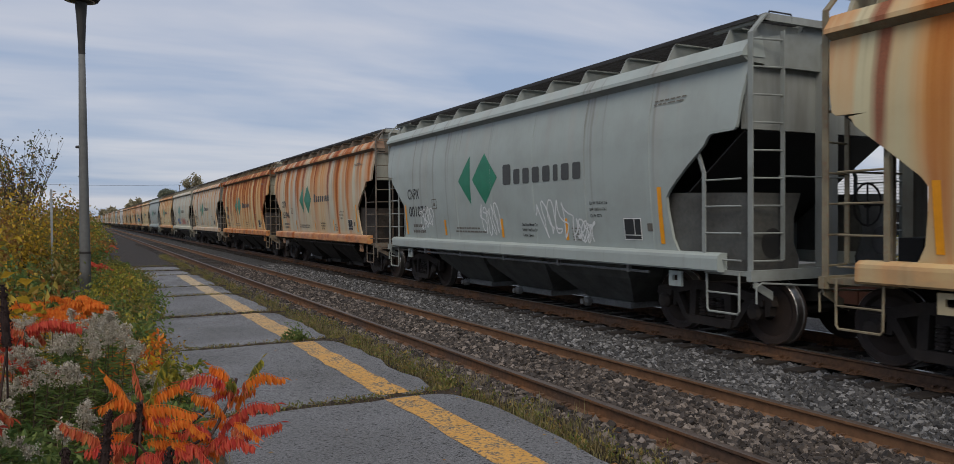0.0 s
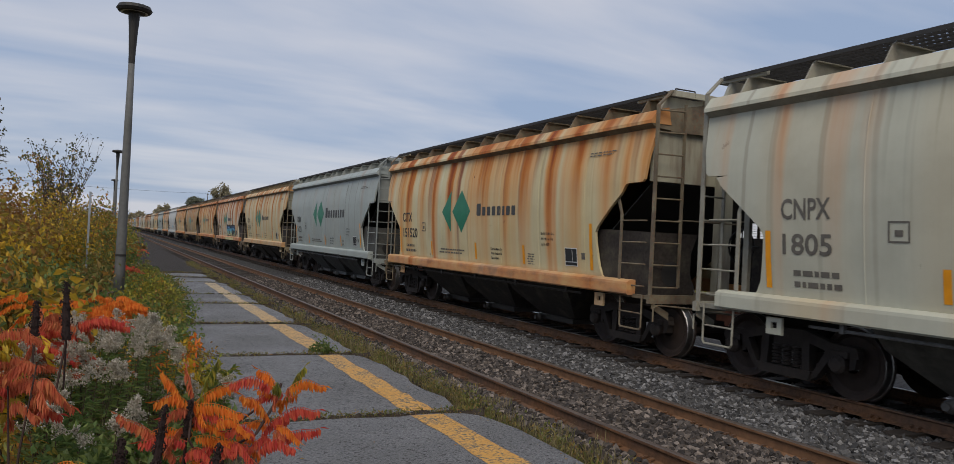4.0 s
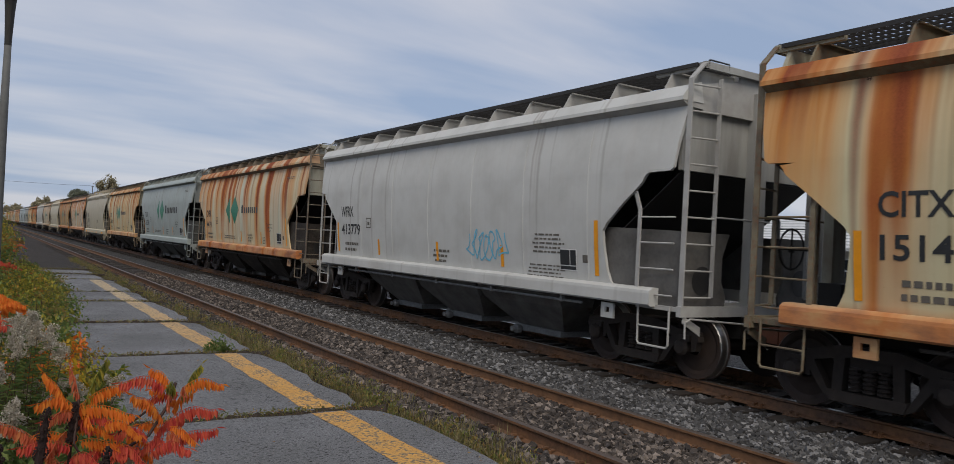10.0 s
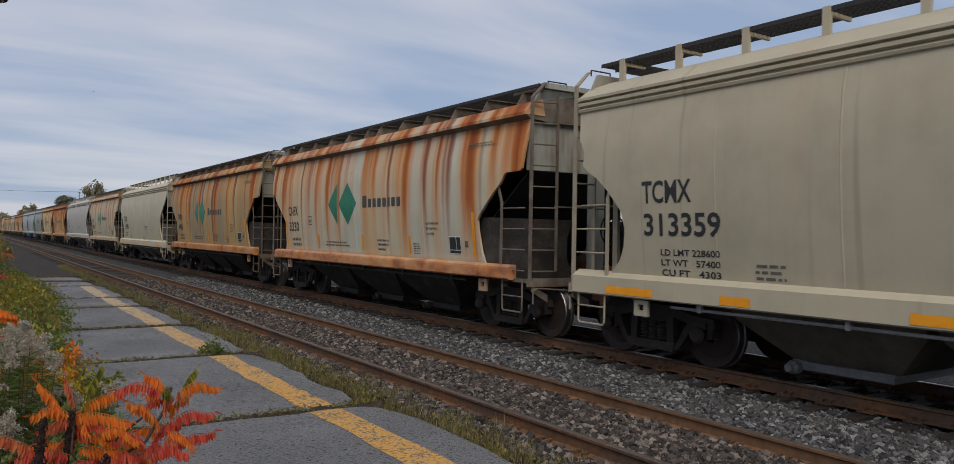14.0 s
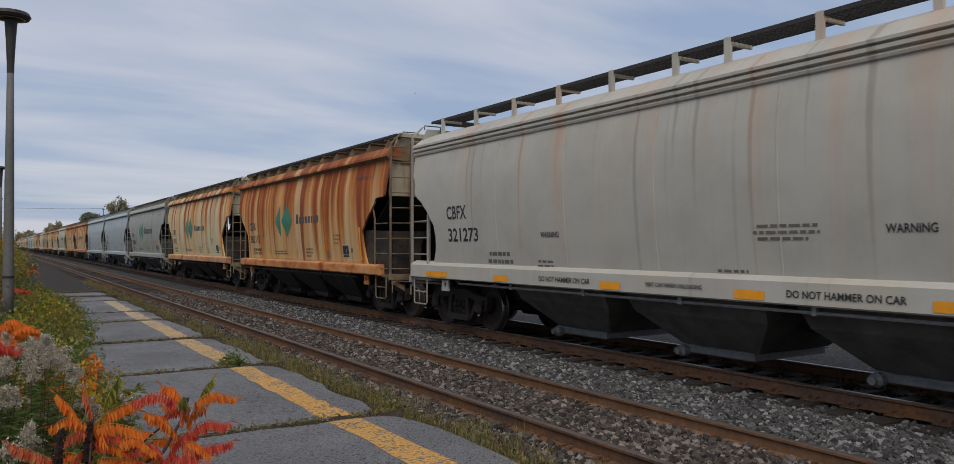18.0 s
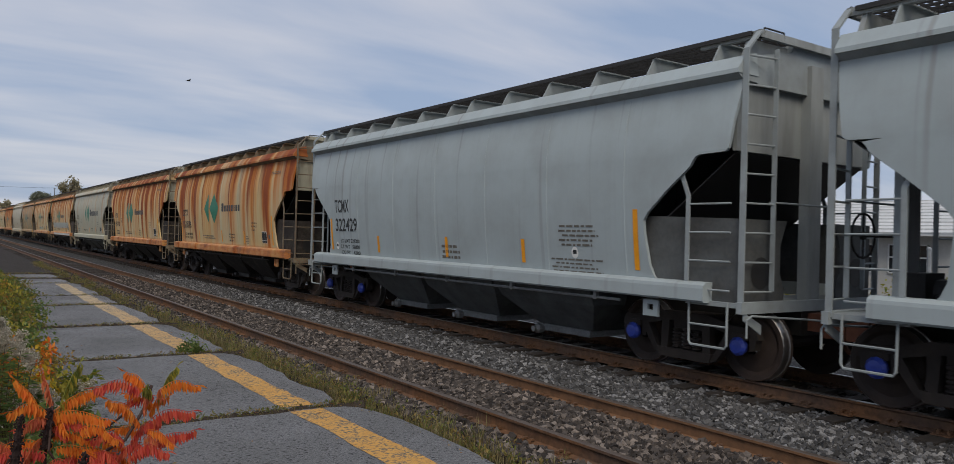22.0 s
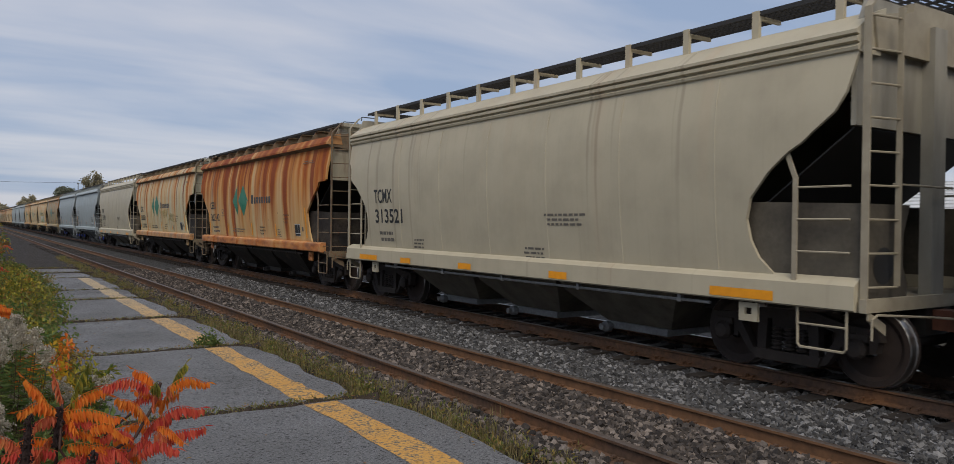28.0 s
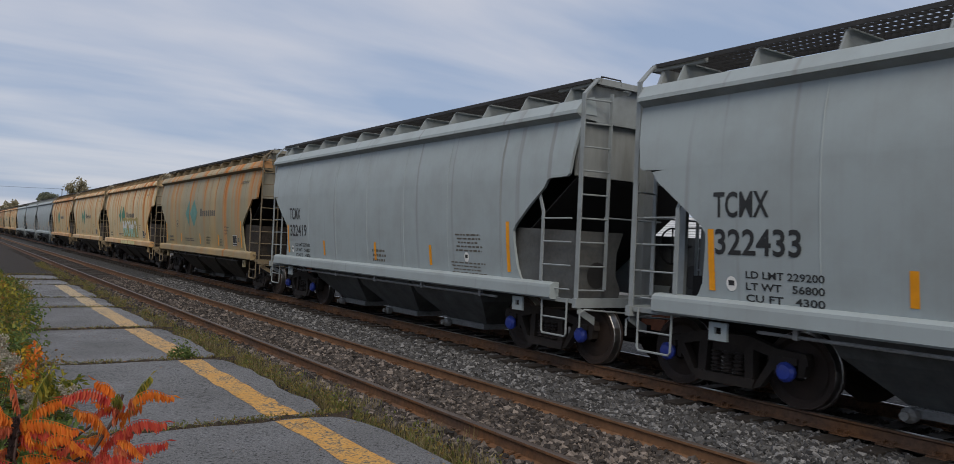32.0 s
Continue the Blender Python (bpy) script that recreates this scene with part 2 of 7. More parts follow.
def end_paint():
    """Upper end walls: dulled paint, streaked with soot from above."""
    k = Mat("dulled_end_paint", 0.6, 0.0, 0.3)
    a, b = k.noise(1.6, 5, 0.6, k.mapping((3.0, 1, 0.5))), k.noise(24, 4, 0.6)
    col = k.mix(0.45, k.info("Color"), (0.33, 0.34, 0.33))
    col = k.mix(k.grey(a, 0.35, 0.7, 0.22, 0.55), col, (0.085, 0.076, 0.064))
    col = k.mix(k.math("MULTIPLY", k.grey(a, 0.5, 0.62), k.math("MULTIPLY", k.info("Alpha"), 0.5)), col, (0.17, 0.075, 0.04))
    k.colour(col).bump(b, 0.15, 0.004)
    return k.m


ENDWALL = end_paint()


def car_grime_shade():
    """Plates low on the car ends: brown-black dirt, deepened to paint in the overhang's shade."""
    k = Mat("grimy_shaded_plate", 0.75, 0.0, 0.25)
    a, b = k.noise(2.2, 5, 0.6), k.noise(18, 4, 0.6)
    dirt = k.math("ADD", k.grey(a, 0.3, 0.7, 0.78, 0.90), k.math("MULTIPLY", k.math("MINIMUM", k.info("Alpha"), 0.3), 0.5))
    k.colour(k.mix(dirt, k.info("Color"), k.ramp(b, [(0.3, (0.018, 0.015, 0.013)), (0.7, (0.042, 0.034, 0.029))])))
    return k.bump(b, 0.2, 0.004).m


GRIME_SHADE = car_grime_shade()
UNDER = simple("dark_underframe_steel", (0.014, 0.013, 0.012), 0.7, 0, 0.4, 6)
TRUCK = simple("grimy_cast_steel", (0.026, 0.020, 0.017), 0.8, 0, 0.45, 9, 0.35, 0.006)
WHEEL = simple("brown_wheel_steel", (0.028, 0.018, 0.014), 0.7, 0.0, 0.35, 7)
TREAD = simple("polished_wheel_tread", (0.36, 0.35, 0.34), 0.38, 1.0, 0.1, 9)


def chute_steel():
    """Hopper chutes: the car's paint mixed far towards brown-black, nearly all of it on the rusty cars."""
    k = Mat("dark_hopper_chute", 0.7, 0.0, 0.3)
    a, b = k.noise(2.6, 5, 0.6), k.noise(20, 4, 0.6)
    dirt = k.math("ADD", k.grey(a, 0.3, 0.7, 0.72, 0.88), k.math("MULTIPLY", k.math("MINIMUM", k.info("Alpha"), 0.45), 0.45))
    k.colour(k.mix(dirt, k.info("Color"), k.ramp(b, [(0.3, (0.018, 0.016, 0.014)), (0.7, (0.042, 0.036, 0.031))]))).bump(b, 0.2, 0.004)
    return k.m


CHUTE = chute_steel()


def gate_steel():
    """Outlet gates and pipes: galvanised grey on clean cars, brown-black on the rusty ones."""
    k = Mat("dusty_steel_gate", 0.55, 0.0, 0.4)
    a, b = k.noise(5, 5, 0.6), k.noise(26, 4, 0.6)
    dirt = k.math("ADD", k.grey(a, 0.3, 0.7, 0.25, 0.50), k.math("MULTIPLY", k.math("MINIMUM", k.info("Alpha"), 0.4), 1.8))
    k.colour(k.mix(dirt, k.ramp(b, [(0.3, (0.20, 0.21, 0.215)), (0.7, (0.32, 0.33, 0.335))]), (0.030, 0.026, 0.023)))
    return k.bump(b, 0.2, 0.004).m


GATE = gate_steel()
GRATE = simple("dark_steel_grating", (0.030, 0.029, 0.029), 0.7, 0.0, 0.3, 9)
# near black: the shade of the end recesses is put into this colour
BLACKEND = simple("shade_black_steel", (0.016, 0.015, 0.014), 0.6, 0, 0.3, 4)
GREEN = simple("green_decal", (0.012, 0.17, 0.095), 0.45, 0, 0.14, 6, 0.05)
TEAL = simple("faded_teal_decal", (0.10, 0.24, 0.21), 0.6, 0, 0.25, 6, 0.05)
INK = simple("black_stencil_paint", (0.022, 0.024, 0.026), 0.55, 0, 0.2, 12, 0.05)
WORDINK = simple("dark_grey_lettering_paint", (0.055, 0.058, 0.058), 0.6, 0, 0.2, 12, 0.05)
FADEINK = simple("faded_stencil_paint", (0.115, 0.105, 0.09), 0.7, 0, 0.3, 12, 0.05)
YELLOW = simple("yellow_reflector", (0.75, 0.30, 0.012), 0.4, 0, 0.15, 8, 0.05)
WHITEDECAL = simple("white_decal", (0.68, 0.68, 0.66), 0.5, 0, 0.1, 8, 0.05)
BLUECAP = simple("blue_bearing_cap", (0.03, 0.055, 0.32), 0.4, 0, 0.25, 14)
COUPLER = simple("rusty_coupler", (0.13, 0.05, 0.028), 0.8, 0, 0.4, 9, 0.4)
SPRAY = {
    "white": simple("white_spray", (0.62, 0.64, 0.64), 0.7, 0, 0.15, 8, 0.05),
    "blue": simple("blue_spray", (0.07, 0.16, 0.36), 0.6, 0, 0.2, 8, 0.05),
    "cyan": simple("pale_blue_spray", (0.13, 0.42, 0.58), 0.6, 0, 0.25, 4, 0.05),
    "sky": simple("sky_blue_spray", (0.10, 0.28, 0.55), 0.6, 0, 0.2, 5, 0.05),
    "mint": simple("pale_mint_spray", (0.30, 0.52, 0.44), 0.6, 0, 0.2, 5, 0.05),
    "pink": simple("salmon_spray", (0.50, 0.16, 0.13), 0.6, 0, 0.2, 8, 0.05),
    "black": simple("black_spray", (0.02, 0.02, 0.025), 0.6, 0, 0.2, 8, 0.05),
    "cream": simple("pale_yellow_spray", (0.58, 0.56, 0.30), 0.6, 0, 0.15, 8, 0.05),
    "ochre": simple("ochre_spray", (0.34, 0.27, 0.08), 0.6, 0, 0.2, 8, 0.05),
}


def rail_steel():
    k = Mat("rusty_rail_steel", 0.75, 0.0, 0.3)
    a, b = k.noise(14, 5, 0.65), k.noise(1.2, 3, 0.5)
    k.colour(k.mix(k.grey(b, 0.35, 0.65), k.ramp(a, [(0.3, (0.055, 0.034, 0.024)), (0.7, (0.12, 0.072, 0.048))]),
                   k.ramp(a, [(0.3, (0.085, 0.042, 0.021)), (0.7, (0.19, 0.092, 0.042))])))
    return k.bump(a, 0.35, 0.004).m


RAIL = rail_steel()
RAILRUST = simple("orange_rusted_rail_steel", (0.145, 0.074, 0.036), 0.8, 0.0, 0.45, 11, 0.4)
RAILTOP = simple("worn_rail_head", (0.34, 0.31, 0.29), 0.32, 0.9, 0.25, 10)
RAILDULL = simple("dull_rail_head", (0.11, 0.085, 0.07), 0.5, 0.4, 0.3, 10)


def tie_wood():
    k = Mat("creosoted_tie_wood", 0.85)
    g = k.noise(1.0, 5, 0.6, k.mapping((2.5, 40, 40)))
    k.colour(k.ramp(g, [(0.3, (0.012, 0.010, 0.009)), (0.7, (0.045, 0.036, 0.030))])).bump(g, 0.5, 0.006)
    return k.m


TIE = tie_wood()


def stone_mat(name, dark, light):
    k = Mat(name, 0.85)
    a, r = k.noise(45, 4, 0.6), k.island()
    c = k.ramp(r, [(0.0, dark), (0.72, tuple(p * 0.7 + q * 0.3 for p, q in zip(dark, light))), (1.0, light)])
    c = k.mix(k.grey(a, 0.3, 0.7, 0.0, 0.45), c, tuple(v * 0.45 for v in dark))
    k.colour(c).bump(a, 0.4, 0.004)
    return k.m


STONE = stone_mat("grey_crushed_stone", (0.020, 0.0195, 0.020), (0.275, 0.272, 0.276))
STONEBROWN = stone_mat("brown_dusty_stone", (0.014, 0.011, 0.010), (0.27, 0.225, 0.195))


def bed_mat(name, dark, light, scale):
    k = Mat(name, 0.9)
    v = k.voronoi(scale, None, "Color")
    d = k.voronoi(scale)
    n = k.noise(0.7, 4)
    sep = k.t.nodes.new("ShaderNodeSeparateColor")
    k.link(v, sep.inputs[0])
    c = k.ramp(sep.outputs[0], [(0.0, dark), (1.0, light)])
    # shadow in the gaps between stones, painted as darker cell rims
    c = k.mix(k.grey(d, 0.3, 0.75, 0.0, 0.75), c, tuple(q * 0.3 for q in dark))
    c = k.mix(k.grey(n, 0.4, 0.7, 0.0, 0.4), c, tuple(q * 0.8 for q in dark))
    k.colour(c).bump(k.math("SUBTRACT", 1.0, d), 1.0, 0.03)
    return k.m


BED = bed_mat("grey_ballast_bed", (0.018, 0.0175, 0.017), (0.118, 0.115, 0.112), 26)
BEDBROWN = bed_mat("brown_ballast_bed", (0.014, 0.011, 0.009), (0.075, 0.060, 0.050), 26)


def asphalt_mat():
    k = Mat("worn_asphalt", 0.72, 0.0, 0.45)
    fine, mid, big = k.noise(48, 4, 0.75), k.noise(5, 5, 0.6), k.noise(0.6, 4, 0.5)
    pits = k.voronoi(24, None)
    off = k.math("MULTIPLY", k.info("Random"), 0.25)
    c = k.ramp(fine, [(0.36, (0.042, 0.043, 0.046)), (0.64, (0.265, 0.268, 0.276))])
    c = k.mix(k.grey(mid, 0.35, 0.7, 0.0, 0.35), c, (0.135, 0.137, 0.142))
    c = k.mix(k.grey(big, 0.4, 0.65, 0.0, 0.40), c, (0.085, 0.087, 0.091))
    c = k.mix(off, c, (0.13, 0.13, 0.13))
    spots = k.grey(k.noise(30, 2, 0.6, k.mapping((0.8, 1.6, 1.0))), 0.60, 0.635)
    c = k.mix(k.math("MULTIPLY", spots, 0.92), c, (0.008, 0.008, 0.009))
    c = k.mix(k.grey(k.noise(95, 2, 0.5), 0.66, 0.72, 0.0, 0.55), c, (0.30, 0.30, 0.31))
    k.colour(c)
    k.rough(k.grey(big, 0.35, 0.65, 0.52, 0.85))
    k.bump(k.math("SUBTRACT", fine, k.math("MULTIPLY", spots, 1.2)), 1.0, 0.014)
    return k.m


ASPHALT = asphalt_mat()


def line_mat():
    k = Mat("worn_yellow_line", 0.75)
    n, m = k.noise(26, 5, 0.7), k.noise(4, 4, 0.6)
    wear = k.grey(k.math("ADD", k.math("MULTIPLY", n, 0.7), k.math("MULTIPLY", m, 0.3)), 0.48, 0.58)
    # the paint blends to a paler, greyer tone further along the platform
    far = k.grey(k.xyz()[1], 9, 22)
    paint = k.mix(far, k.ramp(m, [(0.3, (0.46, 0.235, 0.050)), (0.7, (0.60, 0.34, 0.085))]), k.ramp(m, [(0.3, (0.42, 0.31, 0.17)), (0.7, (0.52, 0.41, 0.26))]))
    k.colour(k.mix(wear, paint, (0.085, 0.082, 0.075))).bump(n, 0.5, 0.004)
    return k.m


LINE = line_mat()


def soil_mat():
    k = Mat("weedy_soil", 0.95)
    a, b, c = k.noise(9, 6, 0.65), k.noise(0.35, 4, 0.55), k.noise(60, 3, 0.6)
    green = k.ramp(a, [(0.3, (0.020, 0.030, 0.010)), (0.5, (0.05, 0.06, 0.02)), (0.7, (0.11, 0.095, 0.04))])
    brown = k.ramp(a, [(0.3, (0.03, 0.022, 0.014)), (0.7, (0.12, 0.09, 0.055))])
    k.colour(k.mix(k.grey(b, 0.4, 0.6), green, brown)).bump(k.math("ADD", a, k.math("MULTIPLY", c, 0.4)), 0.9, 0.05)
    return k.m


SOIL = soil_mat()


# ---- mesh tools ----
class Mesh:
    """Collects vertices and faces of one part."""

    def __init__(self):
        self.v, self.f = [], []

    def add(self, vs, fs):
        n = len(self.v)
        self.v += [tuple(p) for p in vs]
        self.f += [tuple(i + n for i in f) for f in fs]
        return self

    def box(self, x0, x1, y0, y1, z0, z1):
        vs = [(x, y, z) for z in (z0, z1) for y in (y0, y1) for x in (x0, x1)]
        return self.add(vs, [(0, 2, 3, 1), (4, 5, 7, 6), (0, 1, 5, 4), (2, 6, 7, 3), (0, 4, 6, 2), (1, 3, 7, 5)])

    def prism(self, poly, axis, a, b, back=None):
        """Extrudes a 2D outline along an axis (x: outline in y, z; y: in x, z; z: in x, y)."""
        put = {"x": lambda p, c: (c, p[0], p[1]), "y": lambda p, c: (p[0], c, p[1]), "z": lambda p, c: (p[0], p[1], c)}[axis]
        n = len(poly)
        vs = [put(p, a) for p in poly] + [put(p, b) for p in (back or poly)]
        fs = [tuple(range(n)), tuple(range(2 * n - 1, n - 1, -1))]
        fs += [(i, n + i, n + (i + 1) % n, (i + 1) % n) for i in range(n)]
        return self.add(vs, fs)

    def tube(self, p, q, r, n=6, r2=None):
        p, q = Vector(p), Vector(q)
        d = (q - p).normalized()
        u = d.orthogonal().normalized()
        w = d.cross(u)
        r2 = r if r2 is None else r2
        ring = lambda c, rad: [c + (u * math.cos(a) + w * math.sin(a)) * rad for a in (2 * math.pi * i / n for i in range(n))]
        fs = [(i, (i + 1) % n, n + (i + 1) % n, n + i) for i in range(n)]
        fs += [tuple(range(n - 1, -1, -1)), tuple(range(n, 2 * n))]
        return self.add(ring(p, r) + ring(q, r2), fs)

    def path(self, pts, r, n=5):
        for p, q in zip(pts, pts[1:]):
            self.tube(p, q, r, n)
        return self

    def bent(self, pts, r, n=6):
        """One continuous round bar through the points."""
        pts = [Vector(p) for p in pts]
        rings = []
        for i, p in enumerate(pts):
            d = (pts[min(i + 1, len(pts) - 1)] - pts[max(i - 1, 0)]).normalized()
            ref = Vector((1, 0, 0)) if abs(d.x) < 0.8 else Vector((0, 1, 0))
            u = d.cross(ref).normalized()
            w = d.cross(u)
            rings += [p + (u * math.cos(2 * math.pi * k / n) + w * math.sin(2 * math.pi * k / n)) * r for k in range(n)]
        fs = [(j * n + k, j * n + (k + 1) % n, (j + 1) * n + (k + 1) % n, (j + 1) * n + k) for j in range(len(pts) - 1) for k in range(n)]
        fs += [tuple(range(n - 1, -1, -1)), tuple(range((len(pts) - 1) * n, len(pts) * n))]
        return self.add(rings, fs)

    def lathe(self, prof, axis="z", n=16, at=(0, 0, 0), caps=True):
        """Turns a profile of (radius, height) about an axis."""
        vs, fs, m = [], [], len(prof)
        for i in range(n):
            a = 2 * math.pi * i / n
            for r, h in prof:
                c, s = r * math.cos(a), r * math.sin(a)
                p = {"z": (c, s, h), "x": (h, c, s), "y": (s, h, c)}[axis]
                vs.append((p[0] + at[0], p[1] + at[1], p[2] + at[2]))
        for i in range(n):
            j = (i + 1) % n
            fs += [(i * m + k, j * m + k, j * m + k + 1, i * m + k + 1) for k in range(m - 1)]
        if caps:
            fs += [tuple(i * m for i in range(n - 1, -1, -1)), tuple(i * m + m - 1 for i in range(n))]
        return self.add(vs, fs)

    def data(self, name, material, smooth=False):
        me = bpy.data.meshes.new(name)
        me.from_pydata(self.v, [], self.f)
        me.validate()
        for k in material if isinstance(material, (list, tuple)) else [material]:
            me.materials.append(k)
        if smooth:
            me.shade_smooth()
        return me


def part(name, mesh, material, parent=None, label="", smooth=False):
    ob = new(name, mesh.data(name, material, smooth) if isinstance(mesh, Mesh) else mesh)
    ob.parent = parent
    return tagged(ob, label)


def thing(name, label, category, group="", kind="", at=None):
    ob = new(name)
    ob.empty_display_size = 0.2
    if at is not None:
        ob.matrix_basis = at
    return tagged(ob, label, category, group, kind)


def structure(name, mesh, material, label, category, kind="structure"):
    return tagged(part(name, mesh, material), label, category, "", kind)


# ---- ground, tracks and platform ----
TX = 4.575  # centre line of the train's track
NX = 0.7535  # centre line of the near track
GAUGE = 1.507
LIFT = 0.075  # the train's track lies this much above the near one

m = Mesh()
xs = [-900, -60, -12, -6, -3.9, -3.3, -0.9, -0.6, 7.2, 8.0, 12, 60, 900]
zs = [0.5, 0.2, -0.10, -0.12, -0.10, -0.16, -0.22, -0.40, -0.40, -0.45, -0.35, -0.3, 0.3]
ys = [-300, -40, -10, 0, 10, 20, 40, 80, 160, 320, 700, 2500]
m.v = [(x, y, z) for y in ys for x, z in zip(xs, zs)]
nx = len(xs)
m.f = [(j * nx + i, j * nx + i + 1, (j + 1) * nx + i + 1, (j + 1) * nx + i) for j in range(len(ys) - 1) for i in range(nx - 1)]
structure("ground", m, SOIL, "weedy brown and green soil beside the railway", "ground")


def ballast_bed(name, x0, x1, label, mat):
    m = Mesh()
    prof = [(x0 - 0.35, -0.42), (x0, -0.20), ((x0 + x1) / 2, -0.186), (x1, -0.20), (x1 + 0.35, -0.42)]
    n = len(prof)
    m.v = [(x, y, z) for y in (-60, 30, 120, 900) for x, z in prof]
    m.f = [(j * n + i, j * n + i + 1, (j + 1) * n + i + 1, (j + 1) * n + i) for j in range(3) for i in range(n - 1)]
    structure(name, m, mat, label, "ballast")


ballast_bed("ballast_near", -0.55, 1.75, "brown dusty crushed-stone ballast of the near track", BEDBROWN)
ballast_bed("ballast_far", 1.80, 9.8, "grey crushed-stone ballast under the train", BED)

RAILPROF = [(-0.07, -0.17), (0.07, -0.17), (0.07, -0.155), (0.012, -0.135), (0.010, -0.045), (0.036, -0.03), (0.036, -0.006), (0.026, 0.0), (-0.026, 0.0), (-0.036, -0.006), (-0.036, -0.03), (-0.010, -0.045), (-0.012, -0.135), (-0.07, -0.155)]


def track(name, cx, head, label, dz=0.0):
    t = thing(name, label, "railway track", kind="structure", at=pose(0, 0, dz))
    for x in (cx - GAUGE / 2, cx + GAUGE / 2):
        m = Mesh().prism([(x + a, b) for a, b in RAILPROF], "y", -60, 900)
        ob = part("rail", m, [RAILRUST if dz == 0 and x > cx else RAIL, head], t, "brown rusty steel rail with a worn head")
        for p in ob.data.polygons:
            if len(p.vertices) == 4 and abs(p.center.z) < 0.004:
                p.material_index = 1
    tie = Mesh().box(-1.28, 1.28, -0.11, 0.11, -0.33, -0.172).data("tie", TIE)
    plate, dog = Mesh(), Mesh()
    for k in range(-12, 140):
        y = k * 0.52 + 0.1
        ob = part("tie", tie, None, t)
        ob.location = (cx + random.uniform(-0.03, 0.03), y + random.uniform(-0.03, 0.03), random.uniform(-0.012, 0.006))
        ob.rotation_euler = (0, 0, random.uniform(-0.015, 0.015))
        if y > 45:
            continue
        for x in (cx - GAUGE / 2, cx + GAUGE / 2):
            plate.box(x - 0.17, x + 0.17, y - 0.095, y + 0.095, -0.168, -0.158)
            for sx in (-1, 1):
                for dy in (-0.05, 0.05):
                    a = x + sx * 0.085
                    dog.box(a - 0.014, a + 0.014, y + dy - 0.014, y + dy + 0.014, -0.16, -0.125)
                    dog.box(a - sx * 0.035 - 0.022, a - sx * 0.035 + 0.022, y + dy - 0.018, y + dy + 0.018, -0.135, -0.118)
    tagged(part("tie_plate", plate, RAIL, t), kind="stuff")
    tagged(part("spike", dog, RAIL, t), kind="stuff")
    return t


track("track_near", NX, RAILDULL, "near railway track with rusty rails and dark wooden ties")
track("track_far", TX, RAILTOP, "railway track under the train with worn bright rails", LIFT)

# platform of broken asphalt slabs; breaks across it at these distances
platform = thing("platform", "old asphalt platform broken into slabs by weedy joints", "platform", kind="structure")
BREAKS = [-2.0, 2.2, 7.72, 11.85, 15.95, 20.2, 23.0, 27.9, 30.9, 33.8]
rnd = random.Random(4)
line = thing("platform_line", "worn yellow warning line painted along the platform", "painted line", kind="structure")
for y0, y1 in [*zip(BREAKS, BREAKS[1:]), (-8.0, -2.0), (-14.0, -8.0)]:
    far = y0 > 27
    left, right = (-3.55, -0.95 if y0 < 5 else -1.04 if y0 < 15 else -1.10) if not far else (-3.0, -1.2)
    g = (0.075 if y0 in (7.72, 11.85) or y1 in (7.72, 11.85) else 0.05) if not far else 0.12
    outline = []
    for i in range(9):
        outline.append((left + i / 8 * (right - left - 0.42), y0 + g + rnd.uniform(-0.03, 0.03)))
    outline += [(right - 0.16, y0 + g + 0.05), (right - 0.03, y0 + g + 0.28)]
    for i in range(1, 8):
        outline.append((right + rnd.uniform(-0.06, 0.05), y0 + 0.3 + i / 8 * (y1 - y0 - 0.6)))
    outline += [(right - 0.03, y1 - g - 0.36), (right - 0.09, y1 - g - 0.16), (right - 0.20, y1 - g - 0.05)]
    for i in range(8, -1, -1):
        outline.append((left + i / 8 * (right - left - 0.42), y1 - g + rnd.uniform(-0.03, 0.03)))
    for i in range(1, 6):
        outline.append((left + rnd.uniform(-0.06, 0.06), y1 - i / 6 * (y1 - y0)))
    tilt = rnd.uniform(-0.012, 0.012)
    zc = -0.05 + rnd.uniform(-0.012, 0.012)
    m = Mesh()
    n = len(outline)
    cx, cy = sum(p[0] for p in outline) / n, sum(p[1] for p in outline) / n
    zt = lambda p: zc + tilt * (p[1] - cy) * 0.4
    inner = [(cx + (p[0] - cx) * 0.985, cy + (p[1] - cy) * 0.985) for p in outline]
    m.v = [(p[0], p[1], -0.3) for p in outline] + [(p[0], p[1], zt(p) - 0.02) for p in outline] + [(p[0], p[1], zt(p)) for p in inner]
    m.f = [(i, (i + 1) % n, n + (i + 1) % n, n + i) for i in range(n)] + [(n + i, n + (i + 1) % n, 2 * n + (i + 1) % n, 2 * n + i) for i in range(n)]
    m.f.append(tuple(range(2 * n, 3 * n)))
    part("slab", m, ASPHALT, platform, "cracked dark grey asphalt slab")
    if y0 < 27:
        steps = 14
        m = Mesh()
        top, bot = min(y1 - g - 0.06, 27.6), y0 + g + 0.05
        for i in range(steps + 1):
            y = bot + (top - bot) * i / steps
            z = zc + tilt * (y - cy) * 0.4 + 0.004
            xl, xr = -1.76 + rnd.uniform(-0.02, 0.02), -1.415 + rnd.uniform(-0.02, 0.02)
            m.v += [(xl, y, z), (xr, y, z)]
        m.f = [(2 * i, 2 * i + 1, 2 * i + 3, 2 * i + 2) for i in range(steps)]
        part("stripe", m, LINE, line)

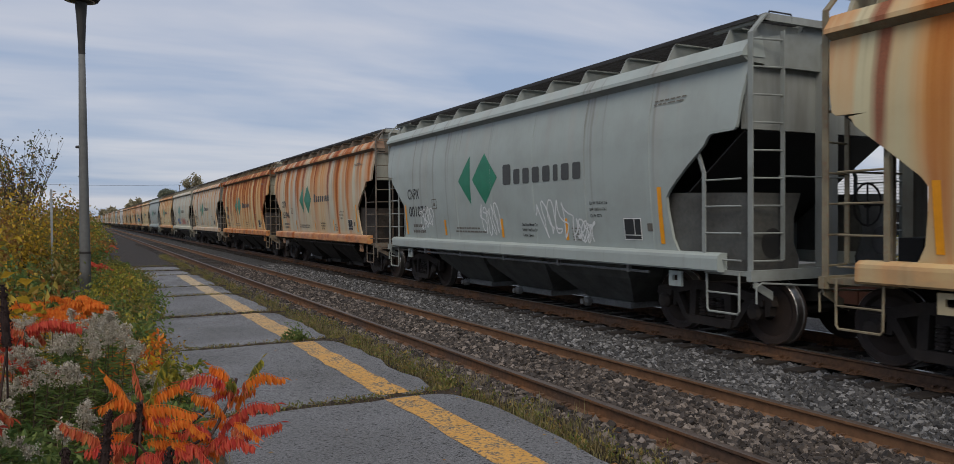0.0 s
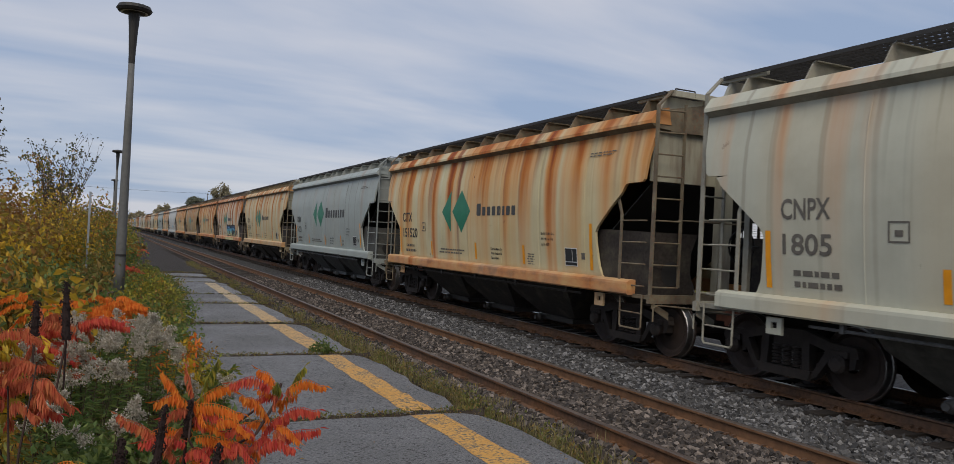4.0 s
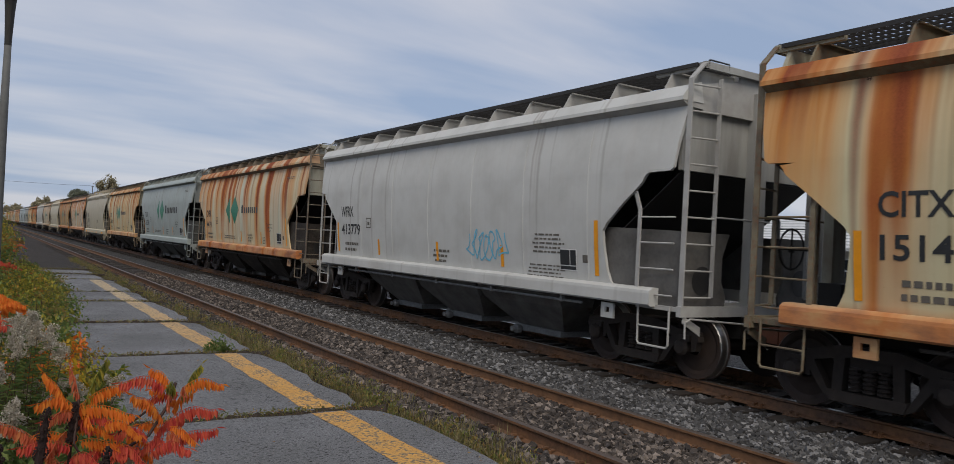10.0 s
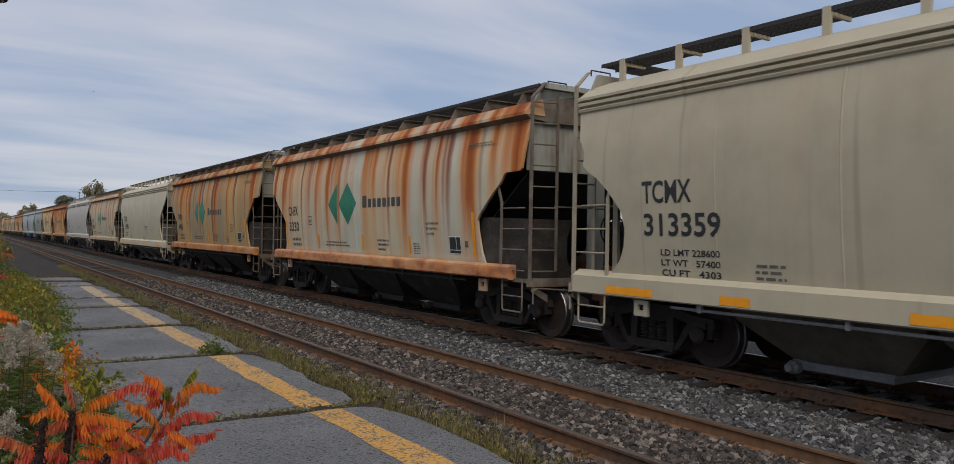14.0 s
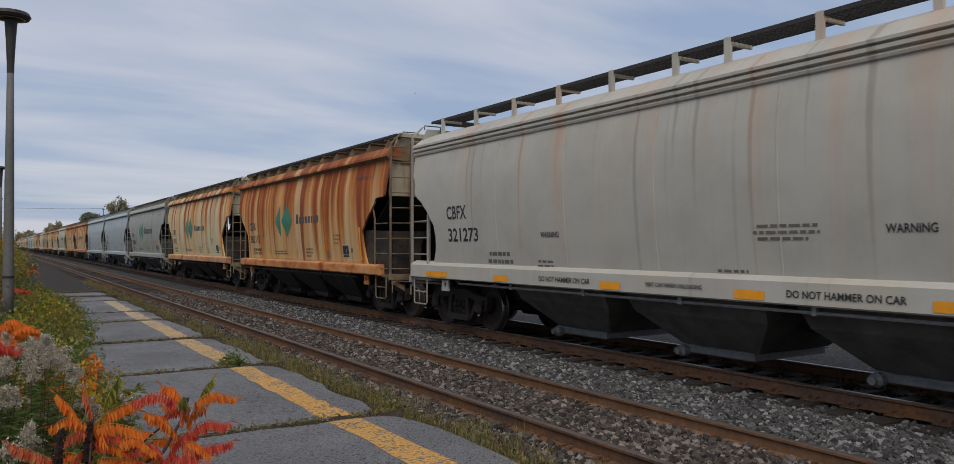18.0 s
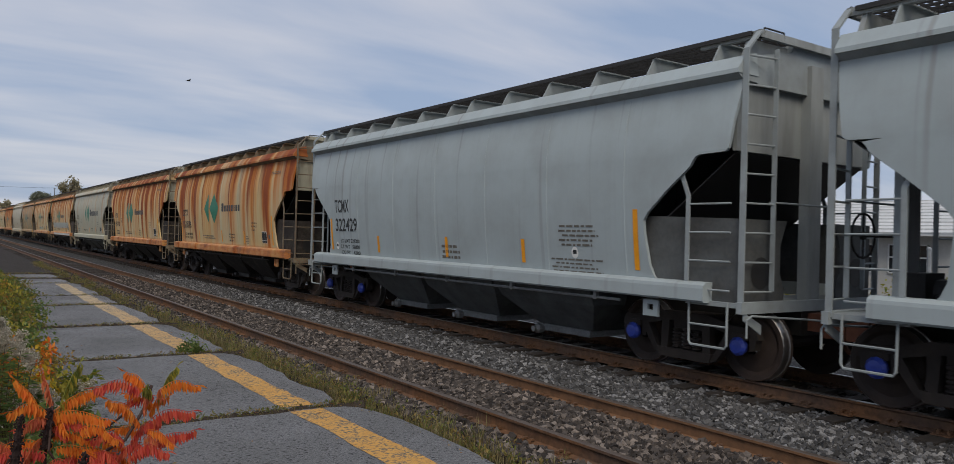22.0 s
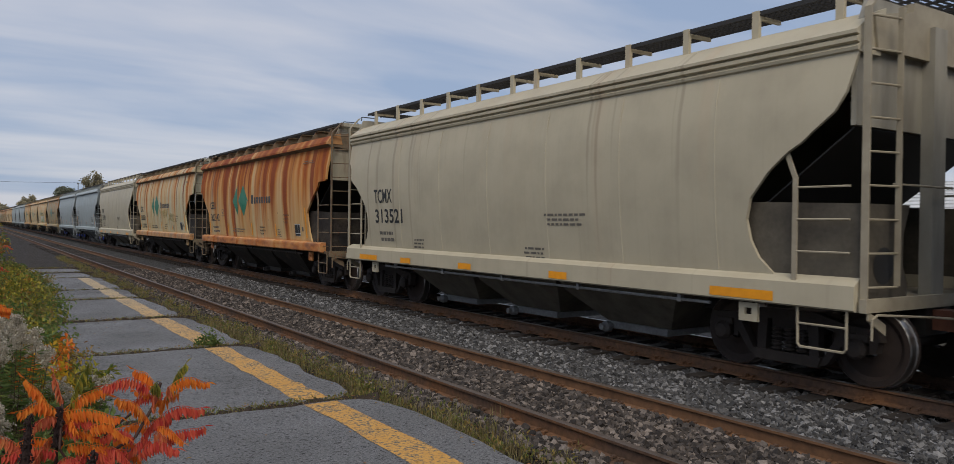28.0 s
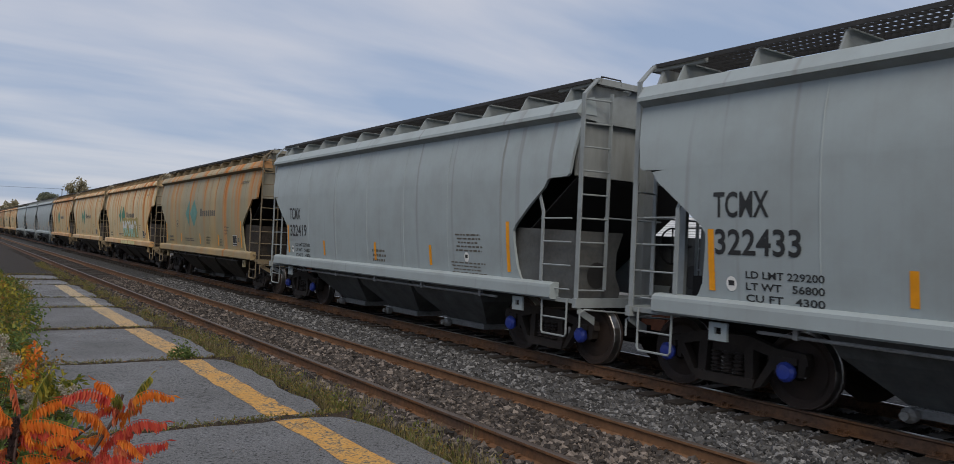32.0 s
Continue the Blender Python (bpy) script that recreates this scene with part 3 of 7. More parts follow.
m = Mesh()
m.v = [(x, y, z + 0.02 * math.sin(y * 1.3 + x)) for y in [33.4 + 1.5 * i for i in range(50)] for x, z in ((-3.2, -0.13), (-2.4, -0.11), (-1.5, -0.12), (-0.9, -0.16), (-0.5, -0.22))]
m.f = [(5 * j + i, 5 * j + i + 1, 5 * j + i + 6, 5 * j + i + 5) for j in range(49) for i in range(4)]
structure("gravel_strip", m, BEDBROWN, "brown gravel and dirt past the end of the platform", "gravel")

# dirt and debris pushed up in the joints
DIRT = simple("dark_joint_soil", (0.034, 0.024, 0.016), 0.95, 0, 0.5, 30, 0.8, 0.02)
jr = random.Random(15)
for q in BREAKS[2:10]:
    m = Mesh()
    n = 46
    for i in range(n + 1):
        x = -3.5 + 2.62 * i / n
        w = jr.uniform(0.07, 0.16) * (1.0 if q < 14 else 0.7)
        z = -0.040 + jr.uniform(-0.012, 0.026)
        m.v += [(x, q - w, -0.075), (x, q + jr.uniform(-0.02, 0.02), z), (x, q + w, -0.075)]
    m.f = [(3 * i + k, 3 * i + k + 3, 3 * i + k + 4, 3 * i + k + 1) for i in range(n) for k in (0, 1)]
    part("joint_soil", m, DIRT, platform, "dark soil and debris in the joint")

# ---- covered hopper cars ----
SIDE = [(1.25, 1.475), (1.9, 1.555), (2.5, 1.600), (3.0, 1.605), (3.4, 1.575), (3.8, 1.485)]


def side_x(z):
    return float(np.interp(z, [p[0] for p in SIDE], [p[1] for p in SIDE]))


def far_edge(z, y):
    """The cut-away is shallower at the hand-brake end."""
    return min(6.12, y + 0.28) if z < 2.92 else y


def side_sheets(m, half, rows, seams):
    """Both outer side sheets with their cut-away ends, edge flanges and weld seams."""
    k = half - 6.2
    for s in (-1, 1):
        grid, cols = [], 12
        for z, y in rows:
            y0, y1 = -(y + k), far_edge(z, y) + k
            grid.append([(s * side_x(z), y0 + (y1 - y0) * i / cols, z) for i in range(cols + 1)])
        vs = [p for r in grid for p in r]
        fs = [(j * (cols + 1) + i, j * (cols + 1) + i + 1, (j + 1) * (cols + 1) + i + 1, (j + 1) * (cols + 1) + i) for j in range(len(rows) - 1) for i in range(cols)]
        m.add(vs, fs)
        for e in (-1, 1):
            pts = [(s * side_x(z), -(y + k) if e < 0 else far_edge(z, y) + k, z) for z, y in rows]
            inn = [(x - s * 0.05, y - e * 0.004, z) for x, y, z in pts]
            n = len(pts)
            m.add(pts + inn, [(i, i + 1, n + i + 1, n + i) for i in range(n - 1)])
        for q in seams:
            for z0, z1 in zip([1.3, 1.9, 2.5, 3.0, 3.4], [1.9, 2.5, 3.0, 3.4, 3.77]):
                a, b = s * side_x(z0), s * side_x(z1)
                w = 0.011
                m.add([(a, q - w, z0), (a + s * 0.006, q, z0), (a, q + w, z0), (b, q - w, z1), (b + s * 0.006, q, z1), (b, q + w, z1)], [(0, 1, 4, 3), (1, 2, 5, 4)])


SILL_UP = 0.12  # the long car's sill sits this much higher
ROWS_A = [(1.28, 4.98), (1.36, 4.90), (1.5, 4.83), (1.9, 4.77), (2.1, 4.76), (2.2, 4.83), (2.5, 5.19), (2.74, 5.50), (2.79, 5.56), (2.86, 5.60), (2.90, 5.64), (2.92, 5.70), (2.93, 6.08), (2.97, 6.13), (3.3, 6.18), (3.8, 6.25)]
ROWS_B = [(1.28, 5.24), (1.5, 5.0), (1.7, 4.90), (1.95, 4.86), (2.2, 4.92), (2.5, 5.18), (2.7, 5.42), (2.8, 5.60), (2.9, 5.72), (3.1, 5.98), (3.3, 6.10), (3.8, 6.2)]


def grating(m, x0, x1, y0, y1, z, step=0.085):
    n = max(2, int((y1 - y0) / step))
    for i in range(n + 1):
        y = y0 + (y1 - y0) * i / n
        m.add([(x0, y - 0.009, z), (x1, y - 0.009, z), (x1, y + 0.009, z), (x0, y + 0.009, z), (x0, y, z - 0.03), (x1, y, z - 0.03)], [(0, 1, 2, 3), (0, 1, 5, 4), (3, 2, 5, 4)])
    for i in range(6):
        x = x0 + (x1 - x0) * i / 5
        m.box(x - 0.006, x + 0.006, y0, y1, z - 0.03, z + 0.001)
    for x in (x0, x1):
        m.box(x - 0.010, x + 0.010, y0, y1, z - 0.04, z + 0.015)


def wheelset_mesh():
    m = Mesh()
    m.tube((-1.06, 0, 0), (1.06, 0, 0), 0.08, 10)
    for s in (-1, 1):
        prof = [(0.12, s * 0.66), (0.12, s * 0.84), (0.20, s * 0.815), (0.34, s * 0.79), (0.385, s * 0.822), (0.448, s * 0.825)]
        m.lathe(prof, "x", 28, caps=False)
        back = [(0.448, s * 0.705), (0.485, s * 0.700), (0.485, s * 0.672), (0.38, s * 0.672), (0.34, s * 0.70), (0.12, s * 0.66)]
        m.lathe(back, "x", 28, caps=False)
    n_dark = len(m.f)
    for s in (-1, 1):
        m.lathe([(0.449, s * 0.826), (0.457, s * 0.815), (0.459, s * 0.705), (0.470, s * 0.702)], "x", 28, caps=False)
    me = m.data("wheelset", [WHEEL, TREAD])
    for p in me.polygons:
        p.material_index = 1 if p.index >= n_dark and len(p.vertices) == 4 else 0
    return me


def side_frame_mesh(s):
    m = Mesh()
    x0, x1 = s * 0.93, s * 1.05
    m.prism([(-1.14, 0.55), (-1.10, 0.68), (-0.75, 0.70), (-0.35, 0.80), (0.35, 0.80), (0.75, 0.70), (1.10, 0.68), (1.14, 0.55), (0.70, 0.58), (0.32, 0.67), (-0.32, 0.67), (-0.70, 0.58)], "x", x0, x1)
    m.prism([(-0.42, 0.17), (0.42, 0.17), (0.46, 0.29), (-0.46, 0.29)], "x", x0 - s * 0.03, x1 + s * 0.03)
    for e in (-1, 1):
        m.prism([(e * 0.30, 0.25), (e * 0.42, 0.25), (e * 0.40, 0.70), (e * 0.27, 0.70)], "x", x0, x1)
        m.prism([(e * 0.40, 0.17), (e * 0.52, 0.22), (e * 0.80, 0.60), (e * 0.66, 0.60)], "x", x0, x1)
        m.prism([(e * 0.70, 0.40), (e * 0.77, 0.40), (e * 0.77, 0.64), (e * 0.70, 0.64)], "x", x0, x1)
        m.prism([(e * 1.01, 0.40), (e * 1.09, 0.42), (e * 1.12, 0.64), (e * 1.01, 0.64)], "x", x0, x1)
        m.prism([(e * 0.77, 0.54), (e * 1.01, 0.54), (e * 1.01, 0.62), (e * 0.77, 0.62)], "x", x0 + s * 0.01, x1 + s * 0.04)
    m.box(min(s * 0.5, s * 1.0), max(s * 0.5, s * 1.0), -0.24, 0.24, 0.56, 0.78)
    return m


def spring_mesh():
    m = Mesh()
    for q in (-0.17, 0.0, 0.17):
        prof = []
        for i in range(6):
            z = 0.30 + i * 0.047
            prof += [(0.052, z), (0.076, z + 0.012), (0.076, z + 0.026), (0.052, z + 0.038)]
        m.lathe(prof, "z", 8, (0, q, 0))
    return m


WS_MESH = wheelset_mesh()
SF = {s: side_frame_mesh(s).data("side_frame", TRUCK) for s in (-1, 1)}
SPR = spring_mesh().data("spring", TRUCK)
CAP = Mesh().lathe([(0.0, -0.0), (0.115, 0.0), (0.12, -0.05), (0.085, -0.09), (0.03, -0.10)], "x", 12)
CAPS = {"dark": CAP.data("bearing_cap", TRUCK), "blue": CAP.data("bearing_cap", BLUECAP)}
BOLSTER = Mesh().box(-0.9, 0.9, -0.2, 0.2, 0.50, 0.74).data("bolster", TRUCK)


def add_truck(car, y, caps):
    t = part("truck", BOLSTER, None, car, "dark cast-steel truck with two axles")
    t.location = (0, y, LIFT)
    for s in (-1, 1):
        part("side_frame", SF[s], None, t)
        ob = part("spring", SPR, None, t, "coil spring group")
        ob.location = (s * 0.99, 0, 0)
        for e in (-1, 1):
            ob = part("bearing_cap", CAPS[caps], None, t, "blue bearing cap" if caps == "blue" else "")
            ob.location, ob.rotation_euler = (s * 1.07, e * 0.89, 0.457), (0, 0, 0 if s < 0 else math.pi)
    for e in (-1, 1):
        w = part("wheelset", WS_MESH, None, t, "brown steel wheels with bright treads on one axle")
        w.location = (0, e * 0.89, 0.457)


def chute_mesh(y, z1):
    """A discharge chute that narrows from the sills to its outlet."""
    m = Mesh()
    rings = [(1.42, 1.24, 1.14), (1.22, 1.16, 0.82), (0.74, 0.66, z1)]
    for hx, hy, z in rings:
        m.v += [(-hx, y - hy, z), (hx, y - hy, z), (hx, y + hy, z), (-hx, y + hy, z)]
    m.f = [(4 * j + i, 4 * j + (i + 1) % 4, 4 * j + 4 + (i + 1) % 4, 4 * j + 4 + i) for j in (0, 1) for i in range(4)] + [(8, 9, 10, 11)]
    return m


def gate_mesh(y, z1):
    """A sliding gate in its frame, with the square shafts and round operating heads at its far side."""
    m = Mesh().box(-0.76, 0.76, y - 0.60, y + 0.52, z1 - 0.11, z1 - 0.005)
    m.box(-0.79, 0.79, y - 0.64, y + 0.56, z1 - 0.03, z1 - 0.012)
    m.tube((-0.88, y + 0.60, z1 - 0.09), (0.88, y + 0.60, z1 - 0.09), 0.035, 8)
    for s in (-1, 1):
        m.lathe([(0.0, s * 0.76), (0.085, s * 0.76), (0.085, s * 0.86), (0.05, s * 0.90), (0.05, s * 0.95), (0.0, s * 0.95)], "x", 10, (0, y + 0.60, z1 - 0.09))
    return m.box(-0.70, 0.70, y + 0.49, y + 0.66, z1 - 0.13, z1 - 0.05)


def ladder_mesh(sx, sy, half):
    m = Mesh()
    y = sy * (half + 0.085)
    yi = sy * (half + 0.17)
    flat = lambda x, z0, z1, yy: m.box(min(x, x + sx * 0.02), max(x, x + sx * 0.02), yy - 0.04, yy + 0.04, z0, z1)
    flat(sx * 1.50, 1.06, 4.16, y)
    m.prism([(sx * 1.50, 4.14), (sx * 1.52, 4.16), (sx * 1.27, 4.41), (sx * 1.24, 4.41)], "y", y - 0.04, y + 0.04)
    m.box(min(sx * 1.02, sx * 1.04), max(sx * 1.02, sx * 1.04), yi - 0.03, yi + 0.03, 1.25, 4.2)
    for i in range(9):
        z = 1.24 + i * 0.355
        m.tube((sx * 1.50, y, z), (sx * 1.03, yi, z), 0.013, 6)
    return m


def side_ladder_mesh(sx, sy, half):
    m = Mesh()
    y1, y0 = sy * (half - 0.08), sy * (half - 0.70)
    m.box(min(sx * 1.54, sx * 1.56), max(sx * 1.54, sx * 1.56), y0 - 0.03, y0 + 0.03, 1.10, 2.42)
    m.prism([(y0 - 0.03, 2.41), (y0 + 0.03, 2.41), (y0 - sy * 0.14 + 0.03, 2.76), (y0 - sy * 0.14 - 0.03, 2.76)], "x", sx * 1.54, sx * 1.56)
    for i in range(4):
        z = 1.24 + i * 0.355
        m.tube((sx * 1.55, y0, z), (sx * 1.51, y1, z), 0.013, 6)
    return m


def sill_step_mesh(sx, sy, half):
    m = Mesh()
    y1, y0 = sy * (half - 0.08), sy * (half - 0.70)
    m.bent([(sx * 1.54, y0 + sy * 0.04, 1.1), (sx * 1.54, y0 + sy * 0.05, 0.58), (sx * 1.54, y0 + sy * 0.08, 0.54), (sx * 1.54, y1 - sy * 0.03, 0.54), (sx * 1.54, y1, 0.58), (sx * 1.54, y1, 1.1)], 0.016, 6)
    m.tube((sx * 1.54, y0 + sy * 0.045, 0.80), (sx * 1.54, y1, 0.80), 0.014, 6)
    return m


def hopper_car(style, length):
    """A covered hopper: its body, roof walk, sills, ladders, chutes and trucks. style A: flat eave; style B: ribbed eave."""
    k = length / 2 - 6.84
    half = 6.2 + k
    car = thing("hopper_car", "", "railcar", "cars of the freight train")
    rows = ROWS_A if style == "A" else ROWS_B
    seams = [q * (1.62 + k * 0.24) + 0.4 for q in range(-3, 4)]
    m = Mesh()
    side_sheets(m, half, rows, [q for q in seams if abs(q) < 4.7 + k])
    h2 = half + 0.04
    # strip below the roof lip: its shade line is painted dark, along with dirt
    grimy_shade = Mesh()
    if style == "A":
        for s in (-1, 1):
            m.prism([(s * 1.26, 4.15), (s * 1.48, 4.085), (s * 1.60, 3.92), (s * 1.605, 3.865), (s * 1.2, 3.865)], "y", -h2, h2)
            grimy_shade.prism([(s * 1.59, 3.863), (s * 1.49, 3.80), (s * 1.2, 3.785), (s * 1.2, 3.863)], "y", -h2 + 0.01, h2 - 0.01)
    else:
        for s in (-1, 1):
            m.prism([(s * 1.0, 4.24), (s * 1.30, 4.13), (s * 1.50, 3.98), (s * 1.56, 3.94), (s * 1.56, 3.90), (s * 1.51, 3.885), (s * 1.55, 3.86), (s * 1.55, 3.82), (s * 1.50, 3.80), (s * 1.54, 3.765), (s * 1.53, 3.73), (s * 1.49, 3.71), (s * 1.1, 3.71)], "y", -h2 + 0.05, h2 - 0.05)
    body = part("body", m, PAINT, car, smooth=True)
    body.data.set_sharp_from_angle(angle=radians(22))
    if style == "A":
        part("eave_rail", grimy_shade, STEEL, car, "underside of the eave, dark with dirt and painted shade")
    m = Mesh().prism([(-1.27, 4.12), (-0.5, 4.27), (-0.46, 4.38), (0.46, 4.38), (0.5, 4.27), (1.27, 4.12), (1.2, 3.77), (-1.2, 3.77)], "y", -h2 + 0.02, h2 - 0.02)
    part("roof", m, STEEL, car)
    # vertical upper end walls, slope sheets and end posts
    for e in (-1, 1):
        m = Mesh().prism([(-1.46, 2.95), (1.46, 2.95), (1.46, 3.80), (1.36, 4.08), (1.24, 4.34), (-1.24, 4.34), (-1.36, 4.08), (-1.46, 3.80)], "y", e * (half - 0.12), e * (half - 0.06))
        m.box(-0.14, 0.14, min(e * (half - 0.06), e * (half + 0.08)), max(e * (half - 0.06), e * (half + 0.08)), 1.1, 4.15)
        part("end_wall", m, ENDWALL, car)
        # the shadow under the overhanging end wall is painted onto this sheet
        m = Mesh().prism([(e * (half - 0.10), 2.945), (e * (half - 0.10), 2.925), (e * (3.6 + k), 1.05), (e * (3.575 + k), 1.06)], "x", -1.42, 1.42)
        part("slope_sheet", m, BLACKEND, car, "slope sheet painted near black for its shade")
        for s in (-1, 1) if e < 0 else ():
            m = Mesh()
            a, b = e * (4.5 + k), e * (half + 0.03)
            # plate colour holds the overhang's shade as well as dirt
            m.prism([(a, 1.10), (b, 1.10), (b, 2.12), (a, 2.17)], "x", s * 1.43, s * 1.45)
            part("shear_plate", m, GRIME_SHADE, car)
            # a flat black disc stands for the dark inside the hole
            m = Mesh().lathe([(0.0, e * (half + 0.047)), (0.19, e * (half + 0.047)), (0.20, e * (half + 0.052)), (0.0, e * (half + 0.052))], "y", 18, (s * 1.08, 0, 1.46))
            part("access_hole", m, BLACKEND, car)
        if e < 0:
            for s in (-1, 1):
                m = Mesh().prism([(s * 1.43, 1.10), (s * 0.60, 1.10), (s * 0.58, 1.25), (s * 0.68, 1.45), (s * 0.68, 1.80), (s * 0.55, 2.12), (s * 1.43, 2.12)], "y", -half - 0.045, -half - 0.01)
                part("end_plate", m, GRIME_SHADE, car, "lower end plate, dark with dirt and painted shade")
        if e > 0:
            m = Mesh().box(-0.98, 0.98, half - 1.5, half - 0.75, 1.06, 1.34)
            m.box(-0.98, -0.88, half - 1.55, half - 1.45, 1.1, 2.3).box(0.88, 0.98, half - 1.55, half - 1.45, 1.1, 2.3)
            m.tube((-0.7, half - 1.3, 1.44), (0.2, half - 1.3, 1.44), 0.11, 10)
            part("brake_rigging", m, UNDER, car, "dark brake gear on the end platform")
        m = Mesh().box(-1.5, 1.5, min(e * (half - 0.75), e * (half + 0.12)), max(e * (half - 0.75), e * (half + 0.12)), 1.04, 1.10)
        m.box(-1.56, 1.56, min(e * (half + 0.06), e * (half + 0.14)), max(e * (half + 0.06), e * (half + 0.14)), 0.98, 1.12)
        for s in (-1, 1) if e > 0 else ():
            m.box(min(s * 1.1, s * 1.16), max(s * 1.1, s * 1.16), e * (half - 0.45) - 0.05, e * (half - 0.45) + 0.05, 1.1, 2.95)
        for s in (-1, 1):
            # slanting step bracket and turned-down handle below the corner
            m.prism([(s * 1.50, 1.0), (s * 1.50, 0.90), (s * 1.16, 0.72), (s * 1.16, 0.84)], "y", e * (half + 0.11), e * (half + 0.13))
        part("end_platform", m, STEEL, car)
        m = Mesh().bent([(-1.50, e * (half + 0.17), 0.70), (-1.50, e * (half + 0.17), 0.92), (-1.42, e * (half + 0.18), 0.96), (-0.3, e * (half + 0.24), 0.88), (0.0, e * (half + 0.5), 0.86)], 0.014, 6)
        part("uncoupling_lever", m, STEEL, car, "bent steel uncoupling rod")
        m = Mesh().bent([(-1.03, e * (half + 0.11), 2.33), (-1.0, e * (half + 0.16), 2.33), (0.15, e * (half + 0.16), 2.33), (0.18, e * (half + 0.09), 2.33)], 0.013, 6)
        part("grab_iron", m, STEEL, car)
        m = Mesh().box(-1.27, 1.27, min(e * (half + 0.05), e * (half + 0.11)), max(e * (half + 0.05), e * (half + 0.11)), 4.33, 4.425)
        for s in (-1, 1):
            m.box(min(s * 1.21, s * 1.27), max(s * 1.21, s * 1.27), min(e * (half - 0.8), e * (half + 0.11)), max(e * (half - 0.8), e * (half + 0.11)), 4.33, 4.42)
        if style == "A":
            part("roof_end_beam", m, ENDWALL, car, "steel beam across the roof end")
        m = Mesh().box(-0.13, 0.13, min(e * (half + 0.1), e * (length / 2 - 0.06)), max(e * (half + 0.1), e * (length / 2 - 0.06)), 0.72, 0.95)
        m.box(-0.19, 0.19, min(e * (length / 2 - 0.28), e * (length / 2 - 0.01)), max(e * (length / 2 - 0.28), e * (length / 2 - 0.01)), 0.66, 1.0)
        m.path([(0.3, e * (half + 0.2), 0.75), (0.33, e * (half + 0.4), 0.45), (0.28, e * (length / 2 - 0.02), 0.40)], 0.03, 6)
        part("coupler", m, COUPLER, car, "rusty knuckle coupler with hanging air hose")
        add_truck(car, e * (5.08 + k), "dark" if style != "A2" else "blue")
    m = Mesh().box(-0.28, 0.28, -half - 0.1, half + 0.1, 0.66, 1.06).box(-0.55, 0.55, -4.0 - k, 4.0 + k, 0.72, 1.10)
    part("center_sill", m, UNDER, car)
    for s in (-1, 1):
        z0 = 1.06 if style == "A" else 0.98
        sl = 5.82 + k if style == "A" else half + 0.02
        if style == "A":
            prof = [(s * 1.44, 1.33), (s * 1.56, 1.325), (s * 1.62, 1.29), (s * 1.627, 1.25), (s * 1.627, 1.10), (s * 1.60, 1.075), (s * 1.40, 1.07)]
        else:
            prof = [(s * 1.44, 1.34), (s * 1.52, 1.30), (s * 1.585, 1.25), (s * 1.59, 1.0), (s * 1.56, 0.98), (s * 1.40, 0.98)]
            if length > 15:
                z0 = z0 + SILL_UP
                prof = [(x, z + SILL_UP) for x, z in prof]
        part("side_sill", Mesh().prism(prof, "y", -sl, sl), PAINT, car)
        m = Mesh().tube((s * 1.50, -4.3 - k, z0 - 0.07), (s * 1.50, 4.3 + k, z0 - 0.07), 0.022, 6)
        for q in (-4, -2, 0, 2, 4):
            m.box(min(s * 1.47, s * 1.53), max(s * 1.47, s * 1.53), q - 0.03, q + 0.03, z0 - 0.10, z0 + 0.02)
        part("brake_pipe", m, GATE, car)
        for e in (-1, 1):
            pad = Mesh()
            yq = e * (4.86 + k)
            for a, b, c, d in ((-0.13, 0.13, 0.10, 0.16), (-0.13, 0.13, -0.06, 0.02), (-0.13, -0.05, 0.02, 0.10), (0.05, 0.13, 0.02, 0.10)):
                pad.box(min(s * 1.46, s * 1.50), max(s * 1.46, s * 1.50), yq + a, yq + b, z0 - 0.18 + c, z0 - 0.18 + d)
            part("jacking_pad", pad, PAINT, car)
            part("ladder", ladder_mesh(s, e, half), STEEL, car)
            part("side_ladder", side_ladder_mesh(s, e, half), STEEL, car)
            part("sill_step", sill_step_mesh(s, e, half), STEEL, car)
        m = Mesh()
        if style == "A":
            grating(m, *sorted((s * 0.55, s * 1.30)), -h2 + 0.05, h2 - 0.05, 4.405)
        else:
            grating(m, *sorted((s * 0.62, s * 1.08)), -h2 + 0.05, h2 - 0.05, 4.52)
        part("running_board", m, GRATE, car, "steel grating roof walk")
        for i in range(12):
            yb = (i - 5.5) * 1.10 * (half / 6.32) - math.copysign(0.21, i - 5.5)
            if style == "A":
                m = Mesh().prism([(s * 1.42, 4.10), (s * 0.60, 4.20), (s * 0.60, 4.375), (s * 1.24, 4.375), (s * 1.29, 4.33)], "y", yb - 0.012, yb + 0.012)
                m.box(*sorted((s * 0.60, s * 1.25)), yb - 0.05, yb + 0.05, 4.345, 4.36)
                # darker steel mix: shade below the roof walk is in its colour, besides dirt
                part("bracket", m, STEEL, car)
            else:
                m = Mesh().prism([(s * 1.06, 4.20), (s * 1.11, 4.19), (s * 1.11, 4.54), (s * 1.06, 4.54)], "y", yb - 0.05, yb + 0.05)
                m.box(*sorted((s * 0.62, s * 1.06)), yb - 0.02, yb + 0.02, 4.44, 4.49)
                part("bracket", m, PAINT, car)
    for e in (-1, 1):
        m = Mesh()
        grating(m, -0.7, 0.7, *sorted((e * (half - 0.45), e * (half + 0.08))), 4.405 if style == "A" else 4.52)
